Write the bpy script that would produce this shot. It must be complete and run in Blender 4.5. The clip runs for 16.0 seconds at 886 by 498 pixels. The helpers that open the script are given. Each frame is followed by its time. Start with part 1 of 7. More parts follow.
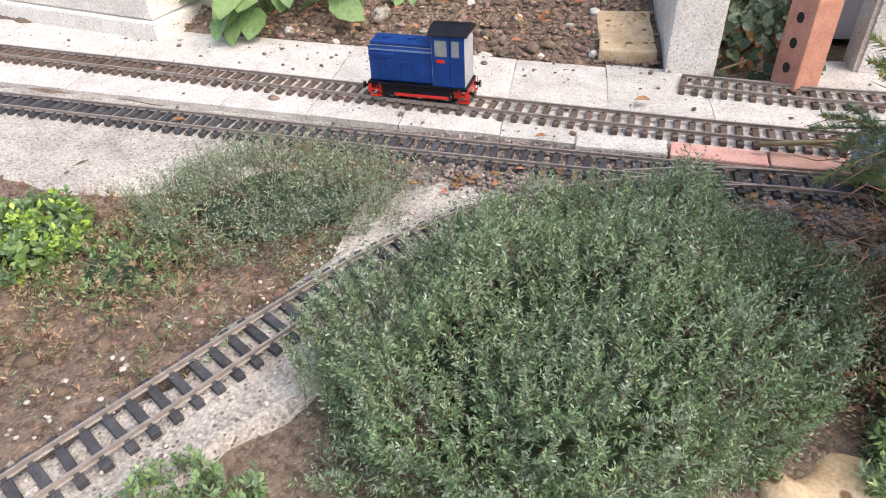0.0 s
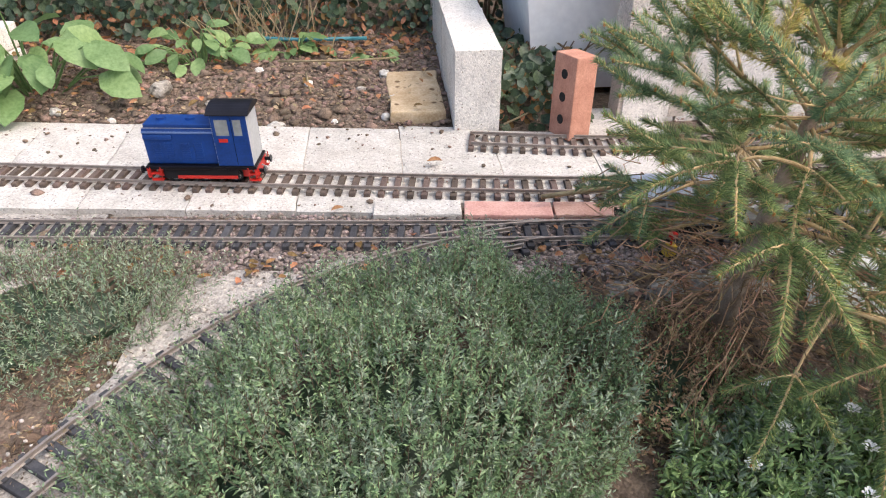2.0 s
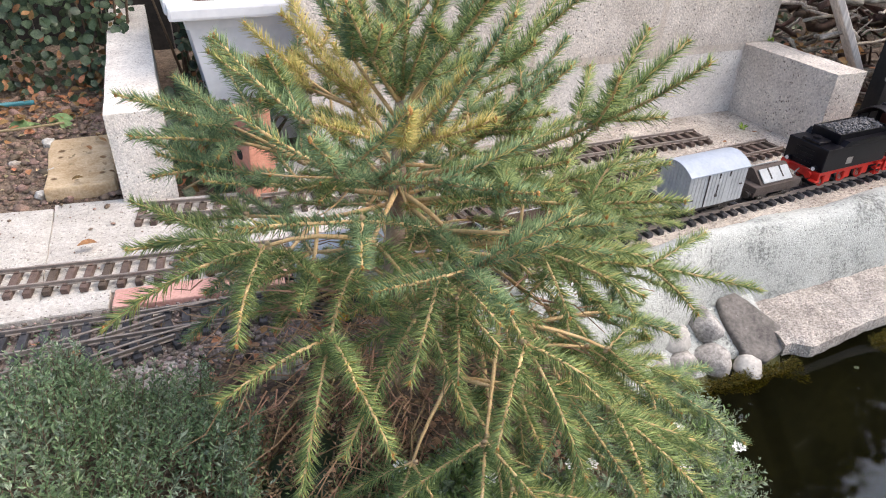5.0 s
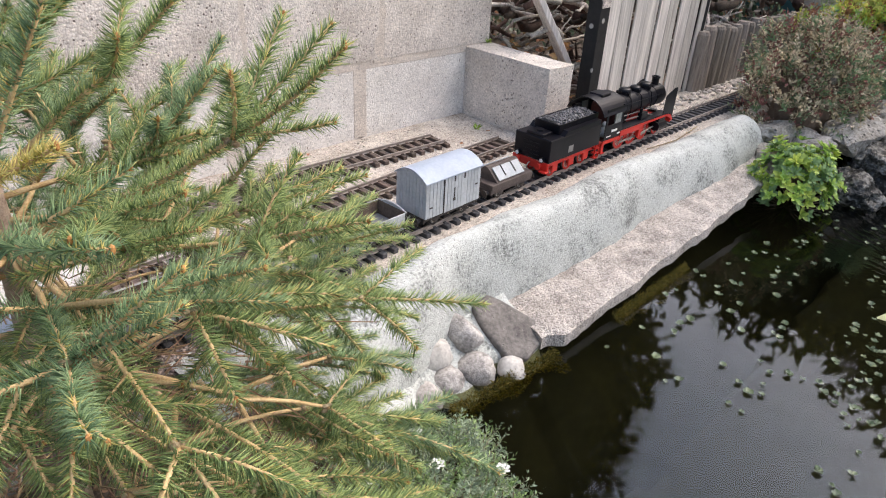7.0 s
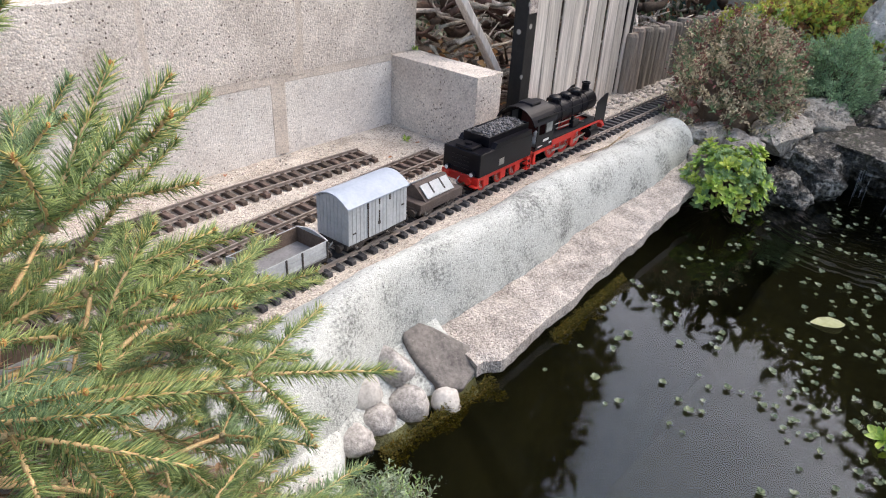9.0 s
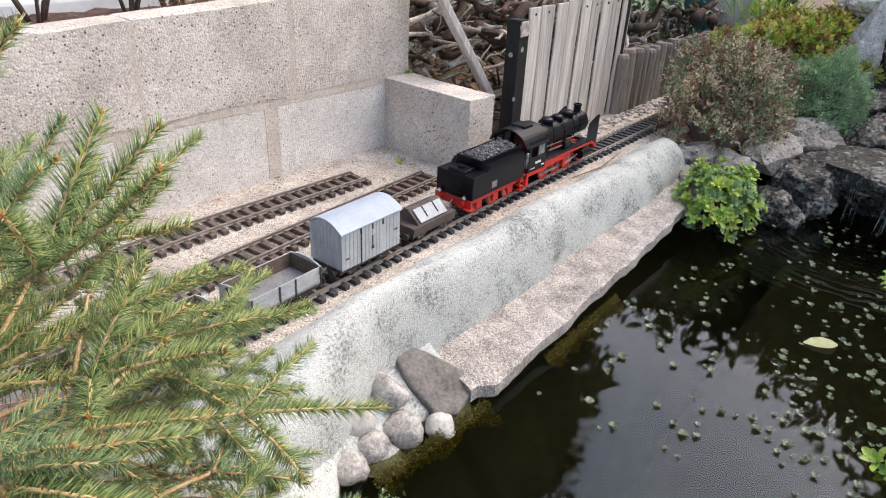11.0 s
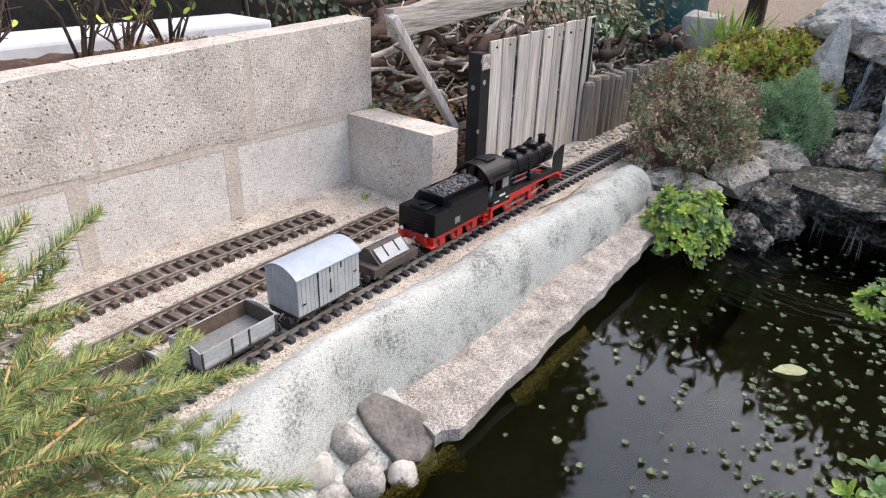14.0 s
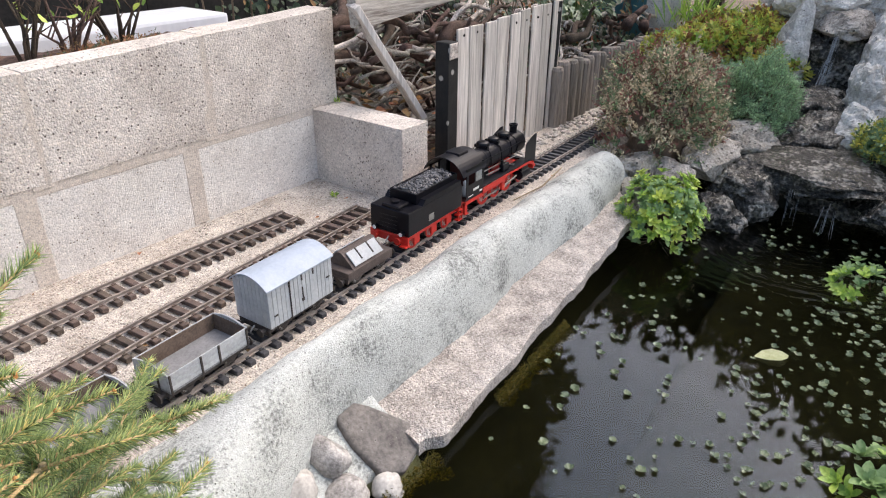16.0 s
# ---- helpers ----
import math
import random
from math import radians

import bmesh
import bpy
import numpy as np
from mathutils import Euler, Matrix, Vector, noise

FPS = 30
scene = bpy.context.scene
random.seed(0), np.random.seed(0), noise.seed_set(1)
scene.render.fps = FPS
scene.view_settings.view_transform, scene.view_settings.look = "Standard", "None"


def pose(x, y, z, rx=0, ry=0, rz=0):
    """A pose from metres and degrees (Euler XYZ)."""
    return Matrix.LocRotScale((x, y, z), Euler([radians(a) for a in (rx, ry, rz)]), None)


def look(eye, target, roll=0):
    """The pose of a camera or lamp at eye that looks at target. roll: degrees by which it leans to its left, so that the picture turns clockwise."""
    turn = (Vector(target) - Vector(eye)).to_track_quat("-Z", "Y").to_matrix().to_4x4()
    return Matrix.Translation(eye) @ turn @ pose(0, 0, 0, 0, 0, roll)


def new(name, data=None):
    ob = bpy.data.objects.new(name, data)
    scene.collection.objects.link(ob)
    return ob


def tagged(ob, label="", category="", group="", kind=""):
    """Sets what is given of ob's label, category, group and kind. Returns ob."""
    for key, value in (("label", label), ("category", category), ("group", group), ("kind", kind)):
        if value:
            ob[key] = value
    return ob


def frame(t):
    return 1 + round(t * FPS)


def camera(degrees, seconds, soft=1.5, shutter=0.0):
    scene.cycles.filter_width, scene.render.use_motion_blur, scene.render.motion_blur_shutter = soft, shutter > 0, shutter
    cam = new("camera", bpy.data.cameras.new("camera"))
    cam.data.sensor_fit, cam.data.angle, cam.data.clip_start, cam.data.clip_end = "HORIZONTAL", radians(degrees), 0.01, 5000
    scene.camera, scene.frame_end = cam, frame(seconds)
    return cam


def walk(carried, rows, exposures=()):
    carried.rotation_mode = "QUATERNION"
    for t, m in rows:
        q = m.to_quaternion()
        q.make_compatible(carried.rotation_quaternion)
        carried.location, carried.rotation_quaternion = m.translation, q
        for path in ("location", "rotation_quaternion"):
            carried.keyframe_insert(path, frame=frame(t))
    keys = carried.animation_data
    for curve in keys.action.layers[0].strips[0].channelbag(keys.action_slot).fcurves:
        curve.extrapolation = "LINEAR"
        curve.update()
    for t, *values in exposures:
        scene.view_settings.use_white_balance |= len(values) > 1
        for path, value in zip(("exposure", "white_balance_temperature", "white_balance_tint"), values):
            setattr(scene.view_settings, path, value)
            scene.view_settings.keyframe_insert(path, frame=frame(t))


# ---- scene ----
cam = camera(67.8, 16.0, soft=1.1)
PATH = [
    (0, (0.044, -0.009, 0.759), (-0.352, 1.513, -0.476), -3.0),
    (0.5, (0.046, 0.021, 0.753), (-0.225, 1.56, -0.495), -3.4),
    (1, (0.065, 0.036, 0.766), (-0.131, 1.63, -0.425), -3.0),
    (1.5, (0.093, 0.051, 0.782), (0.05, 1.679, -0.377), -1.0),
    (2, (0.116, 0.071, 0.796), (0.191, 1.708, -0.351), -0.1),
    (2.5, (0.176, 0.085, 0.807), (0.384, 1.742, -0.293), -0.9),
    (3, (0.214, 0.102, 0.812), (0.473, 1.758, -0.279), -0.2),
    (3.5, (0.26, 0.106, 0.813), (0.579, 1.765, -0.257), -0.4),
    (4, (0.327, 0.121, 0.814), (0.758, 1.743, -0.274), -0.4),
    (4.2, (0.351, 0.127, 0.818), (0.819, 1.743, -0.264), -0.4),
    (6.3, (0.584, 0.218, 0.713), (1.531, 1.675, -0.277), 4.3),
    (6.5, (0.597, 0.219, 0.715), (1.611, 1.625, -0.282), 3.8),
    (7, (0.618, 0.235, 0.728), (1.787, 1.529, -0.251), 3.2),
    (7.5, (0.642, 0.233, 0.731), (1.869, 1.496, -0.218), 3.8),
    (8, (0.655, 0.222, 0.738), (1.934, 1.423, -0.222), 2.0),
    (8.5, (0.691, 0.256, 0.732), (1.983, 1.423, -0.253), 2.9),
    (9, (0.719, 0.28, 0.743), (2.002, 1.463, -0.235), 3.3),
    (9.2, (0.726, 0.285, 0.749), (2.015, 1.466, -0.222), 3.5),
    (11.5, (0.726, 0.279, 0.762), (2.045, 1.461, -0.165), 3.0),
    (12, (0.738, 0.266, 0.761), (2.079, 1.43, -0.159), 2.9),
    (12.5, (0.744, 0.259, 0.762), (2.082, 1.433, -0.15), 2.3),
    (13, (0.765, 0.258, 0.777), (2.137, 1.408, -0.114), 2.2),
    (13.5, (0.786, 0.26, 0.781), (2.159, 1.41, -0.109), 2.0),
    (14, (0.795, 0.265, 0.79), (2.15, 1.447, -0.085), 1.8),
    (14.5, (0.811, 0.264, 0.781), (2.147, 1.469, -0.093), 1.5),
    (15, (0.828, 0.271, 0.786), (2.159, 1.466, -0.108), 0.9),
    (15.5, (0.834, 0.3, 0.798), (2.21, 1.445, -0.094), 0.3),
    (16, (0.835, 0.313, 0.798), (2.232, 1.415, -0.117), 0.7),
]
walk(cam, [(t, look(eye, target, roll)) for t, eye, target, roll in PATH])


# ---- world and light: an overcast day ----
world = bpy.data.worlds.new("overcast")
scene.world = world
world.use_nodes = True
wn, wl = world.node_tree.nodes, world.node_tree.links
sky = wn.new("ShaderNodeTexSky")
sky.sky_type = "NISHITA"
sky.sun_disc = False
sky.sun_elevation, sky.sun_rotation = radians(50), radians(108)
sky.air_density, sky.dust_density, sky.ozone_density = 1.0, 3.0, 1.3
wl.new(sky.outputs[0], wn["Background"].inputs[0])
wn["Background"].inputs[1].default_value = 0.15
sun = new("sun", bpy.data.lights.new("sun", "SUN"))
sun.data.energy, sun.data.angle, sun.data.color = 1.95, radians(84), (1.0, 0.98, 0.965)
sun.matrix_world = look((5.8, -1.9, 7.2), (0, 0, 0))
scene.view_settings.exposure = 0.95
scene.view_settings.use_white_balance = True
scene.view_settings.white_balance_temperature = 6950
scene.view_settings.white_balance_tint = 13

# ---- materials ----
def mat(name, c1, c2, scale=20.0, rough=0.8, bump=0.3, fine=None, spots=None, spot_col=(0.1, 0.1, 0.1), spot_scale=150.0,
        spot_amt=0.3, metal=0.0, piece=0.0, island=False, bump_dist=0.004, agg=0.0, agg_scale=210.0, c3=None, spec=0.5, trans=0.0, stretch=None):
    """Two-scale noise colour, optional dark or light specks, fine relief; piece: how much single pieces differ."""
    m = bpy.data.materials.new(name)
    m.use_nodes = True
    n, l = m.node_tree.nodes, m.node_tree.links
    b = n["Principled BSDF"]
    b.inputs["Roughness"].default_value, b.inputs["Metallic"].default_value = rough, metal
    b.inputs["Specular IOR Level"].default_value = spec
    tc = n.new("ShaderNodeTexCoord")
    geo = n.new("ShaderNodeNewGeometry")
    a = n.new("ShaderNodeTexNoise")
    a.inputs["Scale"].default_value, a.inputs["Detail"].default_value, a.inputs["Roughness"].default_value = scale, 6, 0.65
    f = n.new("ShaderNodeTexNoise")
    f.inputs["Scale"].default_value, f.inputs["Detail"].default_value = fine or scale * 9, 4
    where = geo.outputs["Position"]
    if stretch:
        mp = n.new("ShaderNodeMapping")
        mp.inputs["Scale"].default_value = stretch
        l.new(where, mp.inputs["Vector"])
        where = mp.outputs[0]
    for t in (a, f):
        l.new(where, t.inputs["Vector"])
    mixf = n.new("ShaderNodeMath")
    mixf.operation = "MULTIPLY_ADD"
    l.new(f.outputs[0], mixf.inputs[0])
    mixf.inputs[1].default_value = 0.5
    sc = n.new("ShaderNodeMath")
    sc.operation = "MULTIPLY"
    sc.inputs[1].default_value = 0.75
    l.new(a.outputs[0], sc.inputs[0])
    l.new(sc.outputs[0], mixf.inputs[2])
    ramp = n.new("ShaderNodeValToRGB")
    ramp.color_ramp.elements[0].position, ramp.color_ramp.elements[1].position = 0.45, 0.8
    ramp.color_ramp.elements[0].color, ramp.color_ramp.elements[1].color = (*c1, 1), (*c2, 1)
    if c3:
        e = ramp.color_ramp.elements.new(0.62)
        e.color = (*c3, 1)
    l.new(mixf.outputs[0], ramp.inputs[0])
    col = ramp.outputs[0]
    height = mixf.outputs[0]
    if agg:
        # single grains of stone, each its own shade
        gv = n.new("ShaderNodeTexVoronoi")
        gv.inputs["Scale"].default_value = agg_scale
        l.new(geo.outputs["Position"], gv.inputs["Vector"])
        gs = n.new("ShaderNodeSeparateColor")
        l.new(gv.outputs["Color"], gs.inputs[0])
        gr = n.new("ShaderNodeValToRGB")
        gr.color_ramp.elements[0].color, gr.color_ramp.elements[1].color = (0.25, 0.23, 0.21, 1), (1.5, 1.45, 1.38, 1)
        for pos, c in ((0.12, (0.45, 0.42, 0.40, 1)), (0.3, (0.95, 0.92, 0.9, 1)), (0.8, (1.06, 1.05, 1.04, 1))):
            gr.color_ramp.elements.new(pos).color = c
        l.new(gs.outputs[0], gr.inputs[0])
        gm = n.new("ShaderNodeMix")
        gm.data_type, gm.blend_type = "RGBA", "MULTIPLY"
        gm.inputs[0].default_value = agg
        l.new(col, gm.inputs[6]), l.new(gr.outputs[0], gm.inputs[7])
        col = gm.outputs[2]
        gh = n.new("ShaderNodeMath")
        gh.operation = "MULTIPLY_ADD"
        gh.inputs[1].default_value = -1.7 * agg
        l.new(gv.outputs["Distance"], gh.inputs[0]), l.new(height, gh.inputs[2])
        height = gh.outputs[0]
    if spots:
        v = n.new("ShaderNodeTexVoronoi")
        v.inputs["Scale"].default_value, v.inputs["Randomness"].default_value = spot_scale, 1.0
        l.new(geo.outputs["Position"], v.inputs["Vector"])
        cr = n.new("ShaderNodeMapRange")
        cr.inputs["From Min"].default_value, cr.inputs["From Max"].default_value = spots, spots * 0.6
        l.new(v.outputs["Distance"], cr.inputs["Value"])
        sel = n.new("ShaderNodeSeparateColor")
        l.new(v.outputs["Color"], sel.inputs[0])
        gt = n.new("ShaderNodeMath")
        gt.operation = "LESS_THAN"
        gt.inputs[1].default_value = spot_amt
        l.new(sel.outputs[0], gt.inputs[0])
        mul = n.new("ShaderNodeMath")
        mul.operation = "MULTIPLY"
        l.new(cr.outputs[0], mul.inputs[0]), l.new(gt.outputs[0], mul.inputs[1])
        mx = n.new("ShaderNodeMix")
        mx.data_type = "RGBA"
        l.new(mul.outputs[0], mx.inputs[0]), l.new(col, mx.inputs[6])
        mx.inputs[7].default_value = (*spot_col, 1)
        col = mx.outputs[2]
        sub = n.new("ShaderNodeMath")
        sub.operation = "SUBTRACT"
        l.new(height, sub.inputs[0]), l.new(mul.outputs[0], sub.inputs[1])
        height = sub.outputs[0]
    if piece:
        rnd = geo.outputs["Random Per Island"] if island else n.new("ShaderNodeObjectInfo").outputs["Random"]
        mr = n.new("ShaderNodeMapRange")
        mr.inputs["To Min"].default_value, mr.inputs["To Max"].default_value = 1 - piece, 1 + piece
        l.new(rnd, mr.inputs["Value"])
        hs = n.new("ShaderNodeHueSaturation")
        l.new(mr.outputs[0], hs.inputs["Value"]), l.new(col, hs.inputs["Color"])
        hm = n.new("ShaderNodeMapRange")
        hm.inputs["To Min"].default_value, hm.inputs["To Max"].default_value = 0.5 + piece * 0.06, 0.5 - piece * 0.06
        l.new(rnd, hm.inputs["Value"]), l.new(hm.outputs[0], hs.inputs["Hue"])
        col = hs.outputs[0]
    l.new(col, b.inputs["Base Color"])
    if bump:
        bp = n.new("ShaderNodeBump")
        bp.inputs["Strength"].default_value, bp.inputs["Distance"].default_value = bump, bump_dist
        l.new(height, bp.inputs["Height"]), l.new(bp.outputs[0], b.inputs["Normal"])
    if trans:
        b.inputs["Transmission Weight"].default_value = trans
    return m


M = {}
M["soil"] = mat("soil", (0.08, 0.058, 0.043), (0.27, 0.205, 0.155), 25, 0.95, 0.9, spots=0.25, spot_col=(0.30, 0.24, 0.19), spot_scale=120, spot_amt=0.05, agg=0.6, agg_scale=120)
M["clod"] = mat("clod", (0.11, 0.07, 0.05), (0.29, 0.20, 0.145), 40, 0.95, 0.8, piece=0.35, island=True)
M["slab"] = mat("pale_slab", (0.46, 0.435, 0.395), (0.69, 0.67, 0.63), 14, 0.85, 0.6, spots=0.34, spot_col=(0.28, 0.25, 0.22), spot_scale=130, spot_amt=0.2, piece=0.06, agg=0.3, agg_scale=260)
M["grit"] = mat("grit", (0.36, 0.31, 0.26), (0.74, 0.69, 0.62), 10, 0.95, 0.8, fine=220, spots=0.4, spot_col=(0.26, 0.19, 0.15), spot_scale=160, spot_amt=0.2, agg=0.55, agg_scale=210)
M["worn_grit"] = mat("worn_cement_grit", (0.25, 0.22, 0.19), (0.60, 0.565, 0.515), 7, 0.95, 0.8, fine=160, spots=0.4, spot_col=(0.20, 0.15, 0.12), spot_scale=120, spot_amt=0.14, agg=0.45, agg_scale=190, c3=(0.44, 0.41, 0.37))
M["ballast"] = mat("ballast", (0.10, 0.075, 0.065), (0.36, 0.30, 0.27), 18, 0.95, 1.0, fine=160, spots=0.4, spot_col=(0.5, 0.46, 0.42), spot_scale=120, spot_amt=0.15, agg=0.9, agg_scale=130)
M["aggregate"] = mat("aggregate_concrete", (0.50, 0.445, 0.39), (0.86, 0.80, 0.73), 6, 0.9, 0.9, fine=170, spots=0.34, spot_col=(0.20, 0.165, 0.14), spot_scale=110, spot_amt=0.17, bump_dist=0.004, agg=0.36, agg_scale=210)
M["smooth_aggregate"] = mat("pale_block", (0.64, 0.60, 0.55), (0.88, 0.85, 0.80), 8, 0.9, 0.8, fine=190, spots=0.32, spot_col=(0.30, 0.25, 0.21), spot_scale=125, spot_amt=0.09, bump_dist=0.003, agg=0.34, agg_scale=240)
M["mortar"] = mat("mortar", (0.56, 0.49, 0.42), (0.72, 0.65, 0.57), 12, 0.9, 0.5, agg=0.35, agg_scale=260)
M["whitewash"] = mat("whitewashed_cement", (0.17, 0.175, 0.165), (0.63, 0.65, 0.62), 9, 0.85, 0.8, fine=150, spots=0.33, spot_col=(0.17, 0.17, 0.155), spot_scale=190, spot_amt=0.09, c3=(0.52, 0.545, 0.515), agg=0.26, agg_scale=330)
M["ledge"] = mat("ledge_concrete", (0.25, 0.22, 0.195), (0.68, 0.63, 0.575), 13, 0.9, 0.9, fine=160, spots=0.3, spot_col=(0.20, 0.17, 0.15), spot_scale=150, spot_amt=0.16, agg=0.5, agg_scale=250, bump_dist=0.004)
M["rail"] = mat("weathered_rail", (0.24, 0.20, 0.175), (0.42, 0.37, 0.33), 60, 0.5, 0.1, metal=0.25)
M["sleeper_brown"] = mat("brown_sleeper", (0.075, 0.052, 0.042), (0.17, 0.125, 0.10), 60, 0.8, 0.4, piece=0.25)
M["sleeper_black"] = mat("black_sleeper", (0.028, 0.029, 0.034), (0.085, 0.085, 0.092), 60, 0.75, 0.3, piece=0.25)
M["brick_red"] = mat("red_brick", (0.46, 0.20, 0.135), (0.66, 0.34, 0.24), 25, 0.9, 0.5, piece=0.12)
M["brick_pink"] = mat("faded_brick", (0.50, 0.26, 0.21), (0.70, 0.44, 0.37), 20, 0.9, 0.5, piece=0.12)
M["tan_rock"] = mat("tan_rock", (0.45, 0.30, 0.16), (0.70, 0.56, 0.38), 18, 0.9, 0.8, spots=0.35, spot_col=(0.2, 0.12, 0.06), spot_scale=35, spot_amt=0.25)
M["old_wood"] = mat("weathered_board", (0.38, 0.34, 0.30), (0.82, 0.765, 0.695), 30, 0.9, 0.9, piece=0.16, stretch=(1, 1, 0.05), fine=170, bump_dist=0.005)
M["timber"] = mat("cracked_timber", (0.22, 0.19, 0.165), (0.74, 0.69, 0.62), 30, 0.9, 1.0, stretch=(0.06, 1, 1), fine=150, bump_dist=0.008)
M["driftwood"] = mat("driftwood", (0.16, 0.13, 0.105), (0.74, 0.68, 0.60), 34, 0.9, 1.0, piece=0.4)
M["log_wood"] = mat("weathered_log", (0.12, 0.10, 0.082), (0.36, 0.315, 0.265), 40, 0.9, 0.9, piece=0.25, stretch=(1, 1, 0.07), fine=260)
M["bark_gap_dark"] = mat("dark_bark_and_gap_shade", (0.028, 0.018, 0.013), (0.15, 0.095, 0.07), 30, 0.9, 0.9, piece=0.35)
M["tar"] = mat("flaking_black_paint", (0.008, 0.008, 0.008), (0.022, 0.021, 0.02), 30, 0.85, 0.4, spots=0.4, spot_col=(0.4, 0.38, 0.35), spot_scale=40, spot_amt=0.07)
# near-black that stands for shade: backdrop boards, brick and nail holes
M["dark"] = mat("shade_dark", (0.008, 0.008, 0.008), (0.03, 0.027, 0.025), 8, 0.95, 0.4)
M["white_plastic"] = mat("white_plastic", (0.72, 0.74, 0.77), (0.85, 0.87, 0.89), 5, 0.45, 0.05)
M["wet_rock"] = mat("wet_dark_rock", (0.010, 0.009, 0.008), (0.40, 0.37, 0.32), 15, 0.2, 1.0, bump_dist=0.02, fine=75, c3=(0.045, 0.041, 0.034))
M["grey_rock"] = mat("grey_rock", (0.16, 0.14, 0.115), (0.60, 0.55, 0.48), 18, 0.9, 1.0, bump_dist=0.012, fine=110, spots=0.35, spot_col=(0.12, 0.11, 0.10), spot_scale=70, spot_amt=0.2, piece=0.2)
M["white_rock"] = mat("white_rock", (0.42, 0.39, 0.345), (0.90, 0.86, 0.80), 16, 0.9, 1.0, bump_dist=0.012, fine=110, piece=0.12, spots=0.35, spot_col=(0.25, 0.23, 0.2), spot_scale=90, spot_amt=0.05)
M["brown_stone"] = mat("brown_stone", (0.085, 0.076, 0.070), (0.25, 0.225, 0.205), 22, 0.8, 0.8, piece=0.1, fine=120, spots=0.3, spot_col=(0.30, 0.28, 0.26), spot_scale=150, spot_amt=0.07)
M["cobble_grey"] = mat("mottled_grey_cobble", (0.17, 0.158, 0.147), (0.58, 0.55, 0.52), 24, 0.75, 0.5, fine=130, agg=0.22, agg_scale=260)
M["cobble_pale"] = mat("pale_cobble", (0.30, 0.28, 0.255), (0.66, 0.63, 0.585), 20, 0.75, 0.5, fine=130, spots=0.4, spot_col=(0.15, 0.14, 0.13), spot_scale=60, spot_amt=0.05, bump_dist=0.002)
M["algae"] = mat("algae_mud", (0.015, 0.014, 0.004), (0.11, 0.085, 0.012), 20, 0.8, 0.6)
M["pond_bed"] = mat("pond_mud", (0.003, 0.004, 0.0015), (0.015, 0.014, 0.005), 6, 0.9, 0.5)


# ---- mesh helpers ----
def part(name, bm, material, parent=None, label="", smooth=False):
    me = bpy.data.meshes.new(name)
    bm.normal_update()
    bm.to_mesh(me)
    bm.free()
    if smooth:
        me.shade_smooth()
    me.materials.append(M[material] if isinstance(material, str) else material)
    ob = new(name, me)
    if parent is not None:
        ob.parent = parent
    if label:
        ob["label"] = label
    return ob


def raw(name, verts, faces, material, parent=None, smooth=False):
    """A mesh from computed arrays, for leaves, needles and grids."""
    me = bpy.data.meshes.new(name)
    me.from_pydata([tuple(v) for v in verts], [], [tuple(f) for f in faces])
    me.update()
    if smooth:
        me.shade_smooth()
    me.materials.append(M[material] if isinstance(material, str) else material)
    ob = new(name, me)
    if parent is not None:
        ob.parent = parent
    return ob


def thing(name, label, category, m=None, group="", kind=""):
    ob = new(name)
    ob.empty_display_size = 0.05
    if m is not None:
        ob.matrix_world = m
    return tagged(ob, label, category, group, kind)


def box(bm, x0, x1, y0, y1, z0, z1, bevel=0.0, m=None):
    vs = [bm.verts.new(((x0, x1)[i], (y0, y1)[j], (z0, z1)[k])) for i in (0, 1) for j in (0, 1) for k in (0, 1)]
    fs = [bm.faces.new([vs[i] for i in q]) for q in ((0, 1, 3, 2), (4, 6, 7, 5), (0, 4, 5, 1), (2, 3, 7, 6), (0, 2, 6, 4), (1, 5, 7, 3))]
    if m is not None:
        bmesh.ops.transform(bm, matrix=m, verts=vs)
    if bevel:
        es = list({e for f in fs for e in f.edges})
        bmesh.ops.bevel(bm, geom=es, offset=bevel, segments=2 if bevel > 0.002 else 1, affect="EDGES", profile=0.6)
    return bm


def cyl(bm, p, q, r, r2=None, n=16, caps=True):
    p, q = Vector(p), Vector(q)
    d = q - p
    m = Matrix.Translation((p + q) / 2) @ d.to_track_quat("Z", "Y").to_matrix().to_4x4()
    bmesh.ops.create_cone(bm, cap_ends=caps, segments=n, radius1=r, radius2=r if r2 is None else r2, depth=d.length, matrix=m)
    return bm


def lathe(bm, profile, n=20, m=None):
    """Turn (radius, height) pairs round z."""
    rings = []
    for r, z in profile:
        rings.append([bm.verts.new((r * math.cos(2 * math.pi * i / n), r * math.sin(2 * math.pi * i / n), z)) for i in range(n)])
    for a, b in zip(rings, rings[1:]):
        for i in range(n):
            bm.faces.new((a[i], a[(i + 1) % n], b[(i + 1) % n], b[i]))
    bm.faces.new(rings[0][::-1]), bm.faces.new(rings[-1])
    if m is not None:
        bmesh.ops.transform(bm, matrix=m, verts=[v for r in rings for v in r])
    return bm


